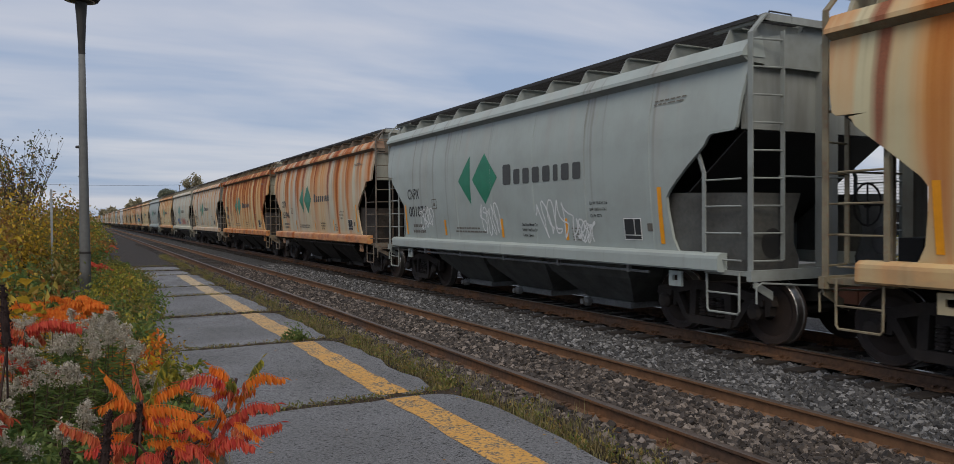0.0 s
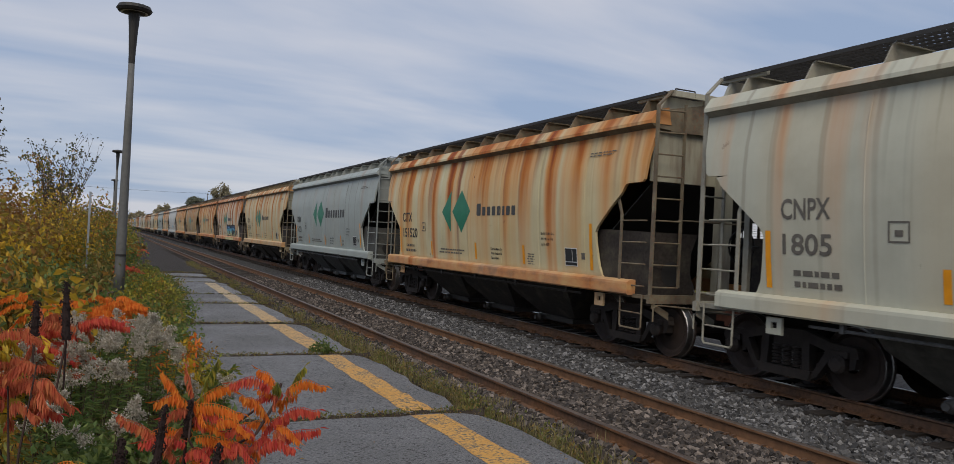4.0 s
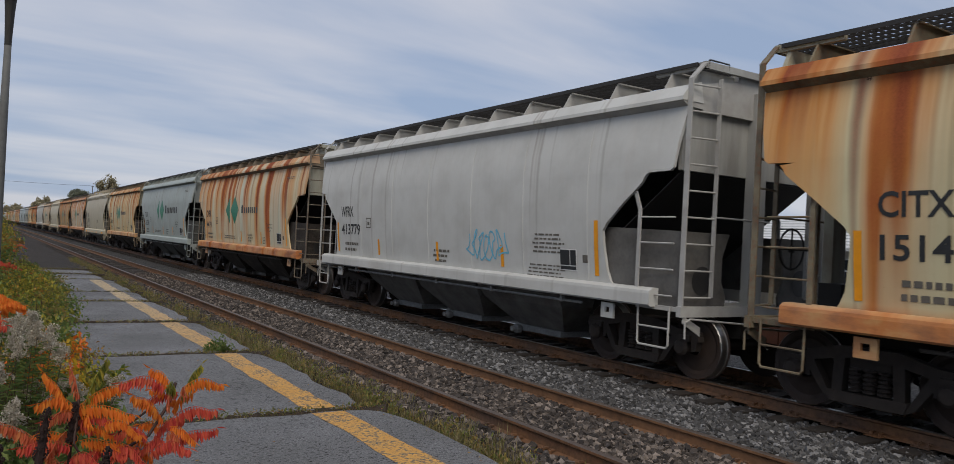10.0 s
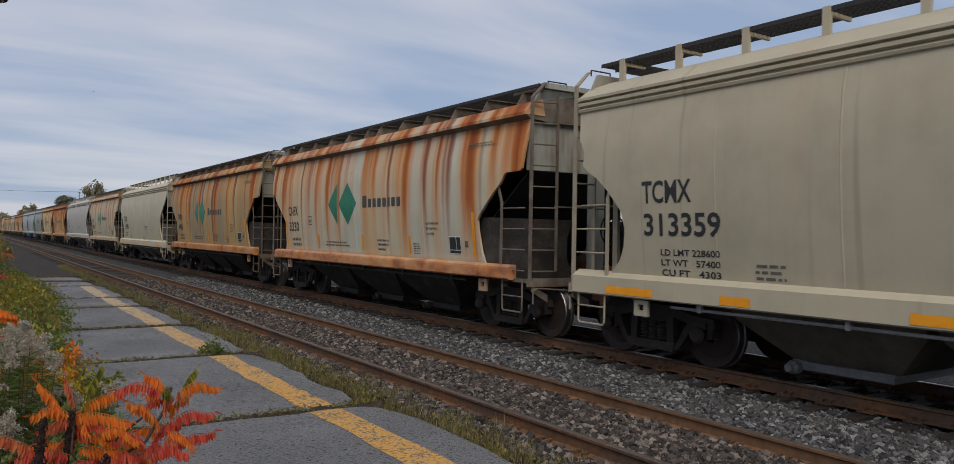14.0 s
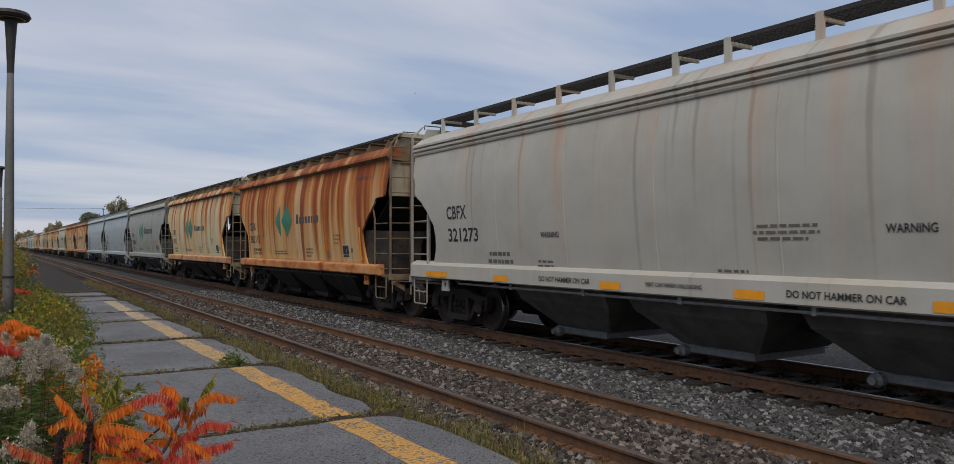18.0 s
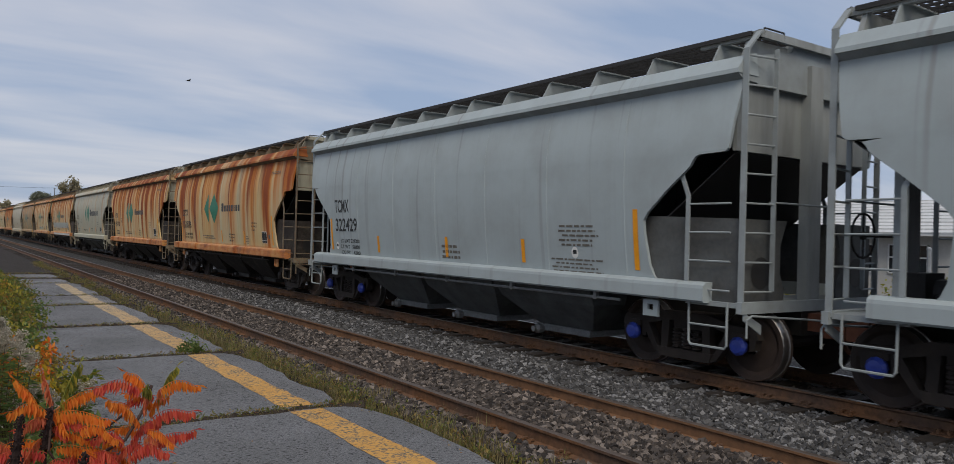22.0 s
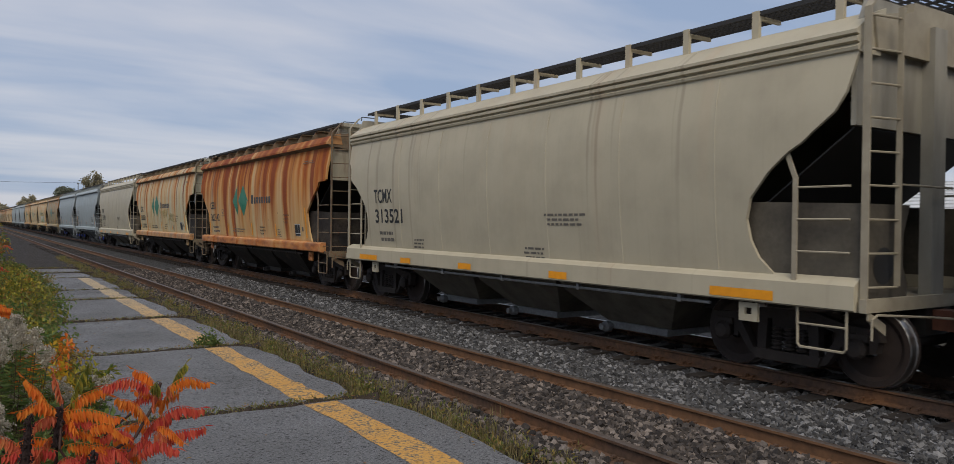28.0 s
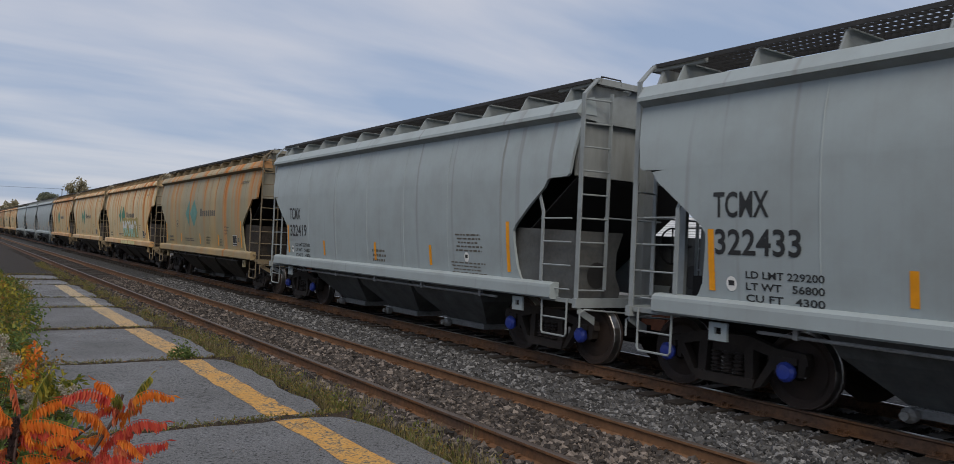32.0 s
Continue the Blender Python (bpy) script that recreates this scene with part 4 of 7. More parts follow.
        m.path([(-1.2, e * (half + 0.1), 4.36), (-1.2, e * (half + 0.1), 4.45), (-0.8, e * (half + 0.1), 4.45), (-0.8, e * (half + 0.1), 4.36)], 0.012, 5)
        part("roof_platform", m, GRATE, car)
    n = 3
    for i in range(n):
        y = (i - (n - 1) / 2) * (2.45 + k * 0.3)
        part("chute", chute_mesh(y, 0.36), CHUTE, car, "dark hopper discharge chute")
        part("discharge_gate", gate_mesh(y, 0.36), GATE, car, "dusty sliding outlet gate")
    m = Mesh().lathe([(0.0, -0.02), (0.05, -0.02), (0.05, 0.02), (0.0, 0.02)], "y", 8, (-0.55, half + 0.25, 1.95))
    for i in range(16):
        a, b = 2 * math.pi * i / 16, 2 * math.pi * (i + 1) / 16
        m.tube((-0.55 + 0.26 * math.cos(a), half + 0.25, 1.95 + 0.26 * math.sin(a)), (-0.55 + 0.26 * math.cos(b), half + 0.25, 1.95 + 0.26 * math.sin(b)), 0.014, 5)
        if i % 4 == 0:
            m.tube((-0.55, half + 0.25, 1.95), (-0.55 + 0.26 * math.cos(a), half + 0.25, 1.95 + 0.26 * math.sin(a)), 0.012, 5)
    m.tube((-0.55, half - 0.1, 1.95), (-0.55, half + 0.25, 1.95), 0.02, 6)
    part("brake_wheel", m, UNDER, car, "black spoked hand-brake wheel")
    m = Mesh().tube((-0.35, half - 1.2, 1.35), (-0.35, half - 0.5, 1.35), 0.14, 10).box(-0.55, -0.1, half - 0.45, half - 0.15, 1.12, 1.55)
    part("brake_cylinder", m, UNDER, car)
    return car


# ---- lettering on the cars ----
def skin(pts, lift=0.006):
    return [(-(side_x(z) + lift), y, z) for y, z in pts]


GLYPHS = {}


def text_points(s, height):
    """Flat lettering as points (across, up) and faces, of that capital height."""
    if s not in GLYPHS:
        cu = bpy.data.curves.new("lettering", "FONT")
        cu.body, cu.size, cu.offset, cu.resolution_u = s, 1.0, 0.018, 3
        ob = new("lettering", cu)
        me = bpy.data.meshes.new_from_object(ob.evaluated_get(bpy.context.evaluated_depsgraph_get()))
        GLYPHS[s] = ([(v.co.x, v.co.y) for v in me.vertices], [tuple(p.vertices) for p in me.polygons])
        bpy.data.objects.remove(ob)
        bpy.data.curves.remove(cu)
        bpy.data.meshes.remove(me)
    vs, fs = GLYPHS[s]
    k = height / 0.72
    return [(x * k, y * k) for x, y in vs], fs


def lettering(car, name, s, y, z, height, width=None, mat=None, label=""):
    """Letters that start at y and run towards the near end of the car, on the near side sheet."""
    vs, fs = text_points(s, height)
    x0, x1 = min(p[0] for p in vs), max(p[0] for p in vs)
    k = width / (x1 - x0) if width else 1.0
    m = Mesh().add(skin([(y - (px - x0) * k, z + pz) for px, pz in vs]), fs)
    return part(name, m, mat or INK, car, label)


MOVE_LINES = ("Do Not Move Car", "With Hatches Or", "Gates Open")
SIZE_LINES = ("Ex W 10-8 H 3-6", "EW 10-5 H 13-1", "Cu Ft 4275")


def text_block(car, lines, y, z, height, gap):
    """Three short stencilled lines, one under another."""
    m = Mesh()
    for i, s in enumerate(lines):
        vs, fs = text_points(s, height)
        x0 = min(p[0] for p in vs)
        m.add(skin([(y - (px - x0), z - i * gap + pz) for px, pz in vs]), fs)
    tagged(part("stencil", m, INK, car), kind="stuff")


def quads(m, rects, lift=0.006):
    for y0, y1, z0, z1 in rects:
        m.add(skin([(y0, z0), (y1, z0), (y1, z1), (y0, z1)], lift), [(0, 1, 2, 3)])
    return m


def diamond_strip(m, pts_at, z0, z1, n=10):
    """A shape given by its two edges at each height, laid on the curved side."""
    for i in range(n):
        a, b = z0 + (z1 - z0) * i / n, z0 + (z1 - z0) * (i + 1) / n
        (p, q), (r, t) = pts_at(a), pts_at(b)
        m.add(skin([(p, a), (q, a), (t, b), (r, b)], 0.005), [(0, 1, 2, 3)])
    return m


LOGO_SHIFT = {"312358": -0.42, "1757": -0.45, "150592": -0.32, "3824": -0.16}


def logo(car, kind, move=0.0):
    """Two green geometric marks and a word, drawn as plain blocks."""
    big = kind == "large"
    mat = TEAL if kind == "faded" else GREEN
    zc, hh = (2.64, 0.53) if big else (2.55, 0.52)
    c, hw = (0.66 + move, 0.56) if big else (0.80 + move, 0.53)
    w = lambda z: hw * max(0.0, 1 - abs(z - zc) / hh)
    part("diamond_mark", diamond_strip(Mesh(), lambda z: (c + w(z), c - w(z)), zc - hh, zc + hh), mat, car, "green diamond mark")
    e = c + hw + (0.18 if big and move else 0.10)
    part("half_diamond_mark", diamond_strip(Mesh(), lambda z: (e + w(z) * 1.05, e), zc - hh, zc + hh), mat, car, "green half-diamond mark")
    # eight plain rounded blocks in place of the word
    y0, y1, cap = (-0.14 + move, -2.84 + move * 1.3, 0.40) if big else (-0.08 + move, -1.98 + move, 0.28)
    zb = zc - cap * 0.42
    wid = [1.25, 0.95, 0.95, 1.0, 1.0, 0.6, 0.95, 0.95]
    tot = sum(wid) + 7 * 0.42
    k, y = (y0 - y1) / tot, y0
    for i, q in enumerate(wid):
        top = cap if i == 0 else cap * 0.72
        a, b, c = y, y - q * k, 0.12 * q * k
        m = Mesh().add(skin([(a - c, zb), (b + c, zb), (b, zb + c), (b, zb + top - c), (b + c, zb + top), (a - c, zb + top), (a, zb + top - c), (a, zb + c)]), [tuple(range(8))])
        part("word_block", m, FADEINK if kind == "faded" else WORDINK, car)
        y = b - 0.42 * k


def small_lines(rng, y, z, w, n, h=0.035, gap=0.075):
    """Rows of unreadable stencil lettering as short bars."""
    out = []
    for i in range(n):
        a, end = y - rng.uniform(0, 0.1) * w, y - w * rng.uniform(0.75, 1.0)
        while a > end:
            b = max(end, a - rng.uniform(0.05, 0.16))
            out.append((a, b, z - i * gap, z - i * gap + h))
            a = b - 0.03
    return out


def dress(car, rng, mark, number, kind, style, weights=()):
    ink = INK if kind != "faded" else FADEINK
    high = 0.30 if number.startswith("3224") or number.startswith("313") else 0.26
    start = {"312083": 4.74, "322433": 5.10, "322419": 5.0, "3824": 4.84, "321273": 6.15, "313359": 4.96}.get(number, 4.92)
    slim = 0.88 if number.startswith("3224") else 1.0
    if mark:
        lettering(car, "reporting_mark", mark, start, 2.31, high, 0.187 * len(mark) * high / 0.26 * slim, ink)
        lettering(car, "car_number", number, start - 0.02, 1.87, high, 0.187 * len(number) * high / 0.26 * slim, ink)
    if kind:
        logo(car, kind, LOGO_SHIFT.get(number, 0.0))
    m = Mesh()
    if weights:
        for i, s in enumerate(weights):
            lettering(car, "stencil", s, 4.66, 1.60 - i * 0.135, 0.085, 0.98, ink)
    else:
        quads(m, small_lines(rng, 4.75, 1.60, 0.85, 2, 0.07, 0.14))
    if style == "B":
        quads(m, small_lines(rng, -1.2, 2.0, 1.0, 3) + small_lines(rng, -0.6, 1.45, 0.6, 3) + small_lines(rng, 3.2, 1.50, 0.5, 3))
    elif kind:
        text_block(car, MOVE_LINES, -0.78, 1.66, 0.055, 0.10)
        text_block(car, SIZE_LINES, -3.05, 2.03, 0.050, 0.105)
        quads(m, small_lines(rng, 2.3, 1.58, 1.7, 2) 
              + small_lines(rng, -2.45, 1.62, 0.3, 5, 0.02, 0.05) + small_lines(rng, -4.6, 3.5, 0.9, 2, 0.02, 0.05))
    else:
        quads(m, small_lines(rng, 0.2, 1.60, 0.7, 3, 0.05, 0.10) + small_lines(rng, -3.2, 2.0, 0.9, 5, 0.03, 0.07) + small_lines(rng, -3.0, 1.5, 1.2, 4, 0.025, 0.06))
    tagged(part("stencil_block", m, FADEINK, car), "rows of small stencil lettering", kind="stuff")
    if style == "B":
        for q in (6.6, 4.2, 1.3, -1.18, -3.55, -6.4) if mark == "CBFX" else (5.2, 3.4, 1.1, -1.6, -5.0):
            w = 0.45 if abs(q) >= 5 else 0.22
            up = SILL_UP if mark == "CBFX" else 0.0
            r = Mesh().add([(-1.596, q + w, 1.02 + up), (-1.596, q - w, 1.02 + up), (-1.596, q - w, 1.13 + up), (-1.596, q + w, 1.13 + up)], [(0, 1, 2, 3)])
            part("reflector", r, YELLOW, car, "yellow reflective strip")
    else:
        for q, z1 in ((5.14, 2.16), (2.76, 1.78), (0.02, 1.80), (-2.30, 1.80), (-4.80, 2.25)):
            part("reflector", quads(Mesh(), [(q + 0.045, q - 0.045, 1.42, (1.42 + z1) / 2), (q + 0.045, q - 0.045, (1.42 + z1) / 2, z1)]), YELLOW, car, "yellow reflective strip")
        if number.startswith("3224"):
            for q, zc in ((-3.55, 1.62), (4.86, 1.52)):
                ring = [(q + 0.075 * math.cos(2 * math.pi * i / 16), zc + 0.09 * math.sin(2 * math.pi * i / 16)) for i in range(16)]
                part("round_badge", Mesh().add(skin(ring, 0.005), [tuple(range(16))]), WHITEDECAL, car, "round white badge")
                part("badge_field", quads(Mesh(), [(q + 0.04, q - 0.04, zc - 0.02, zc + 0.04)], 0.008), INK, car)
        else:
            o = 0.0 if number in ("151474", "302115") else -0.30
            m = quads(Mesh(), [(-3.62 + o, -4.04 + o, 1.46, 1.80)], 0.004)
            part("data_plate", m, WHITEDECAL, car, "white and black data panel")
            m = quads(Mesh(), [(-3.635 + o, -3.87 + o, 1.545, 1.785), (-3.885 + o, -4.025 + o, 1.545, 1.785), (-3.635 + o, -4.025 + o, 1.475, 1.53)], 0.008)
            tagged(part("data_field", m, INK, car), kind="stuff")
            m = quads(Mesh(), [(-4.18 + o, -4.30 + o, 1.60, 1.72)])
            part("round_badge", m, FADEINK, car)
            m = quads(Mesh(), [(3.42, 3.16, 2.26, 2.28), (3.42, 3.16, 2.04, 2.06), (3.42, 3.40, 2.04, 2.28), (3.18, 3.16, 2.04, 2.28), (3.34, 3.24, 2.11, 2.18)])
            part("routing_board", m, FADEINK, car)


def scrawl(car, rng, y0, y1, z0, z1, mat, width=0.035, turns=7):
    """A sprayed tag: one looping ribbon."""
    pts, n = [], turns * 14
    ph = [rng.uniform(0, 6.28) for _ in range(4)]
    for i in range(n + 1):
        u = i / n
        a = u * turns * 2 * math.pi
        y = y0 + (y1 - y0) * u + (y1 - y0) / turns * 0.55 * math.sin(a + ph[0]) + 0.05 * math.sin(2.3 * a + ph[1])
        z = (z0 + z1) / 2 + (z1 - z0) / 2 * (0.72 * math.sin(a * 0.97 + ph[2]) + 0.28 * math.sin(2.1 * a + ph[3]))
        pts.append((y, z))
    m = Mesh()
    for i, ((a, b), (c, d)) in enumerate(zip(pts, pts[1:])):
        l = math.hypot(c - a, d - b) or 1
        ny, nz = -(d - b) / l * width / 2, (c - a) / l * width / 2
        m.add(skin([(a + ny, b + nz), (c + ny, d + nz), (c - ny, d - nz), (a - ny, b - nz)], 0.007 + 0.00002 * i), [(0, 1, 2, 3)])
    part("graffiti_tag", m, mat, car, "looping sprayed graffiti tag")


def block_graffiti(car, y0, y1, z0, z1, fills, edge, n=5):
    """Tall leaning sprayed shapes on a dark backing, shaded from blue at the top to pale yellow at the foot."""
    rng = random.Random(9)
    w, h = (y0 - y1) / n, z1 - z0
    back, steps = Mesh(), 60
    for i in range(steps):
        a, b = y0 + 0.10 - (y0 - y1 + 0.2) * i / steps, y0 + 0.10 - (y0 - y1 + 0.2) * (i + 1) / steps
        top = lambda q: z1 + 0.09 + 0.035 * math.sin(q * 4.1) + 0.02 * math.sin(q * 9.3 + 1)
        zm = z0 + 0.5 * h
        back.add(skin([(a, z0), (b, z0), (b, zm), (a, zm)], 0.008), [(0, 1, 2, 3)])
        back.add(skin([(a, zm), (b, zm), (b, top(b)), (a, top(a))], 0.008), [(0, 1, 2, 3)])
    part("graffiti_backing", back, edge, car, "black sprayed backing with a wavy top")
    shapes = [((0.05, 0.0), (0.0, 1.0), (0.55, 0.05), (0.50, 1.0)), ((0.40, 0.0), (0.05, 0.25), (0.0, 0.75), (0.30, 1.0), (0.60, 0.7), (0.62, 0.2), (0.40, 0.0)),
              ((0.0, 1.0), (0.15, 0.0), (0.32, 0.75), (0.50, 0.0), (0.65, 1.0)), ((0.0, 0.0), (0.08, 0.7), (0.35, 1.0), (0.60, 0.65), (0.62, 0.0)), ((0.0, 1.0), (0.28, 0.5), (0.62, 1.0), (0.30, 0.0))]
    for i in range(n):
        c, m = y0 - (i + 0.06) * w, Mesh()
        pts = [(c - (p - 0.08 * q) * w * 1.25, z0 + 0.03 + h * 0.94 * q) for p, q in shapes[i % len(shapes)]]
        half = 0.115 * w
        for (a, b), (d, e) in zip(pts, pts[1:]):
            for k in range(8):
                u, v = k / 8, (k + 1) / 8
                f, g = half * (1 + 0.25 * math.sin(3 * u + i)), half * (1 + 0.25 * math.sin(3 * v + i))
                p, q, r, t = a + (d - a) * u, b + (e - b) * u, a + (d - a) * v, b + (e - b) * v
                lift = 0.014 + 0.0004 * rng.random()
                m.add(skin([(p + f, q), (p - f, q), (r - g, t), (r + g, t)], lift), [(0, 1, 2, 3)])
        ob = part("graffiti_stroke", m, fills, car, "leaning sprayed shape fading downwards to pale yellow")
        for face in ob.data.polygons:
            level = (face.center.z - z0) / h
            face.material_index = min(len(fills) - 1, int((1 - level) * len(fills)))
        foot = Mesh()
        for q in (0.0, 0.36):
            a = c - (q + 0.04) * w * 1.25
            foot.add([(-1.632, a + 0.19 * w, 1.10), (-1.632, a - 0.22 * w, 1.10), (-1.632, a - 0.19 * w, 1.27), (-1.632, a + 0.20 * w, 1.27)], [(0, 1, 2, 3)])
        part("graffiti_foot", foot, SPRAY["cream"], car, "pale yellow sprayed foot on the sill")


# colours: cream, pale green-grey, grey, beige, white, brown
CR, PG, GR, BE, WH, BR = (0.54, 0.50, 0.325), (0.325, 0.368, 0.355), (0.318, 0.366, 0.382), (0.45, 0.405, 0.30), (0.47, 0.475, 0.46), (0.27, 0.235, 0.145)
CG, OR, TN, WB = (0.52, 0.51, 0.39), (0.54, 0.45, 0.27), (0.29, 0.25, 0.155), (0.41, 0.40, 0.36)
PC, KH, DG = (0.46, 0.465, 0.385), (0.41, 0.40, 0.31), (0.268, 0.285, 0.262)
# far end along the train, style, paint, rust, mark, number, logo, stencilled weights
TRAIN = [
    # added car, always out of view: it blocks sky light beyond the right edge
    (-7.3, "A", CR, 0.5, "", "", "small", ()),
    (6.6, "A", CR, 0.40, "CITX", "151824", "small", ()),
    (20.5, "A", PG, 0.05, "CNPX", "001074", "large", ()),
    (34.4, "A", PC, 0.60, "CITX", "151946", "small", ()),
    (47.3, "A", CR, 0.84, "CNPX", "4488", "small", ()),
    (61.1, "A", PC, 0.37, "CEFX", "302236", "small", ()),
    (75.0, "A", PC, 0.20, "CNPX", "1805", "faded", ()),
    (88.9, "A", CR, 0.55, "CITX", "151520", "small", ()),
    (102.5, "A", PG, 0.06, "CNPX", "1623", "large", ()),
    (116.3, "A", CR, 0.42, "CITX", "151769", "small", ("LD LMT 229100", "LT WT  56900")),
    (129.8, "A", PC, 0.60, "CEFX", "302248", "small", ()),
    (143.7, "A", CR, 0.66, "CNPX", "4433", "small", ()),
    (157.8, "A", TN, 0.40, "CNPX", "150592", "faded", ("LD LMT 220100", "LT WT  55900")),
    (171.4, "A", CR, 0.66, "CITX", "151474", "small", ()),
    (185.6, "A", WH, 0.03, "WFRX", "413779", "", ()),
    (198.8, "A", CG, 0.64, "CNPX", "4419", "small", ()),
    (212.5, "A", PG, 0.04, "TCMX", "312358", "large", ()),
    (226.5, "A", CR, 0.50, "CEFX", "302431", "small", ("LD LMT 230000", "LT WT  56000")),
    (240.1, "B", BE, 0.05, "TCMX", "313359", "", ("LD LMT 228600", "LT WT   57400", "CU FT   4303")),
    (254.2, "A", PC, 0.62, "CNPX", "3330", "small", ()),
    (268.3, "A", BR, 0.55, "CNPX", "4406", "small", ()),
    (281.5, "B", BE, 0.06, "TCMX", "313496", "", ()),
    (295.5, "A", KH, 0.38, "CEFX", "302876", "small", ("LD LMT 229900", "LT WT   56100")),
    (312.1, "B", WB, 0.10, "CBFX", "321273", "", ()),
    (326.4, "A", OR, 0.95, "CEFX", "302115", "small", ("LD LMT 230300", "LT WT   55700")),
    (340.0, "A", CR, 0.56, "CNPX", "4512", "small", ()),
    (353.8, "A", DG, 0.12, "TCMX", "312083", "large", ()),
    (367.8, "A", GR, 0.0, "TCMX", "322425", "", ("LD LMT 229200", "LT WT   56800", "CU FT   4300")),
    (381.5, "A", GR, 0.0, "TCMX", "322429", "", ("LD LMT 229200", "LT WT   56800", "CU FT   4300")),
    (395.4, "A", CR, 0.80, "CITX", "151876", "small", ("LD LMT 229100", "LT WT   56900")),
    (409.2, "A", CR, 0.80, "CITX", "151710", "small", ()),
    (423.2, "A", KH, 0.14, "CNPX", "1757", "large", ()),
    (437.2, "A", CR, 0.68, "CNPX", "3824", "small", ("LD LMT 228500", "LT WT   57500")),
    (451.0, "A", CR, 0.56, "CEFX", "302685", "small", ()),
    (465.3, "A", TN, 0.34, "CNPX", "150604", "faded", ()),
    (479.2, "B", BE, 0.05, "TCMX", "313521", "", ()),
    (493.1, "A", OR, 0.93, "CEFX", "302142", "small", ()),
    (507.0, "A", CR, 0.52, "CEFX", "302870", "small", ("LD LMT 229000", "LT WT   56900")),
    (521.0, "B", BE, 0.04, "TCMX", "313589", "", ()),
    (535.8, "A", GR, 0.0, "TCMX", "322433", "", ("LD LMT 229200", "LT WT   56800", "CU FT   4300")),
    (550.1, "A", GR, 0.0, "TCMX", "322419", "", ("LD LMT 229200", "LT WT   56800", "CU FT   4300")),
    (563.7, "A", BR, 0.28, "", "", "faded", ()),
    (577.6, "A", OR, 0.40, "", "", "small", ()),
    (591.5, "A", OR, 0.36, "", "", "small", ()),
    (605.4, "A", OR, 0.45, "", "", "small", ()),
    (619.3, "A", GR, 0.05, "", "", "", ()),
    (633.2, "A", GR, 0.03, "", "", "", ()),
    (647.1, "A", GR, 0.03, "", "", "", ()),
]
tail = random.Random(3)
for i in range(12):
    TRAIN.append((661.0 + 13.9 * i, "A", tail.choice([BR, OR, CR, BR]), tail.uniform(0.2, 0.6), "", "", "small", ()))
PITCH, LONG, FIRST = 14.05, 16.75, 20.79

WORDS = {PG: "pale green-grey", GR: "clean grey", BE: "beige ribbed-eave", WH: "white", BR: "dirt-browned", CG: "pale cream-green", OR: "orange-rusted", PC: "pale grey-cream", KH: "khaki-grey", DG: "dirty green-grey", TN: "tan", WB: "dull white ribbed-eave", CR: "cream"}
for row in TRAIN:
    for word in (row[4], row[5], *row[7], "WARNING", "DO NOT HAMMER ON CAR", "VENT CAR WHEN UNLOADING", *MOVE_LINES, *SIZE_LINES):
        if word:
            text_points(word, 1.0)
proto, CARS = {}, []
for i, (far_end, style, paint, rust, mark, number, kind, weights) in enumerate(TRAIN):
    length = LONG if mark == "CBFX" else PITCH
    key = (style, length)
    centre = FIRST + PITCH * (i - 2.5) + (LONG - PITCH) * (0 if i < 23 else 0.5 if i == 23 else 1)
    at = pose(TX, centre, 0)
    if key not in proto:
        proto[key] = hopper_car(*key)
        car = proto[key]
        car.matrix_basis = at
    else:
        car = None
    CARS.append([car, centre, key, at])
for row in CARS:
    if row[0] is None:
        row[0] = copy_thing(proto[row[2]], row[3])
for car, *_ in CARS[47:]:
    for o in list(car.children_recursive):
        if o.name.split(".")[0] in ("bracket", "jacking_pad", "grab_iron", "uncoupling_lever", "access_hole", "discharge_gate", "brake_cylinder", "brake_rigging", "spring", "shear_plate", "end_plate", "word_block", "end_wall", "reflector", "stencil"):
            bpy.data.objects.remove(o)
for (car, centre, key, at), (far_end, style, paint, rust, mark, number, kind, weights) in zip(CARS, TRAIN):
    words = f"{WORDS[paint]} covered hopper railcar"
    words += ", rust-streaked" if rust > 0.35 else ", lightly weathered" if rust > 0.08 else ", clean paint"
    words += ", green diamond logo" if kind else ", lettered without logo"
    tagged(car, words)
    rng = random.Random(int(far_end * 10))
    shade = rng.uniform(0.93, 1.07)
    jit = tuple(v * shade for v in paint)
    dress(car, rng, mark, number, kind, style, weights)
    for o in car.children_recursive:
        o.color = (*jit, min(1.0, rust * 1.3) if o.name.startswith("side_sill") else rust)
        if number[:3] == "322" and o.name.startswith("bearing_cap"):
            o.data = CAPS["blue"]
            o["label"] = "blue bearing cap"
named = {row[4] + row[5]: car for row, (car, *_ ) in zip(TRAIN, CARS)}
r = random.Random(21)
c = named["CNPX001074"]
for y0, y1, z0, z1 in ((4.2, 3.4, 1.55, 2.1), (0.9, 0.1, 1.45, 2.15), (-1.4, -2.5, 1.4, 2.15), (-2.6, -3.1, 1.38, 1.8)):
    scrawl(c, r, y0, y1, z0, z1, SPRAY["white"], 0.028, 5)
c = named["CNPX1805"]
scrawl(c, r, 2.6, 0.6, 1.45, 2.0, SPRAY["blue"], 0.06, 8)
scrawl(c, r, 0.2, -2.2, 1.42, 2.05, SPRAY["pink"], 0.05, 9)
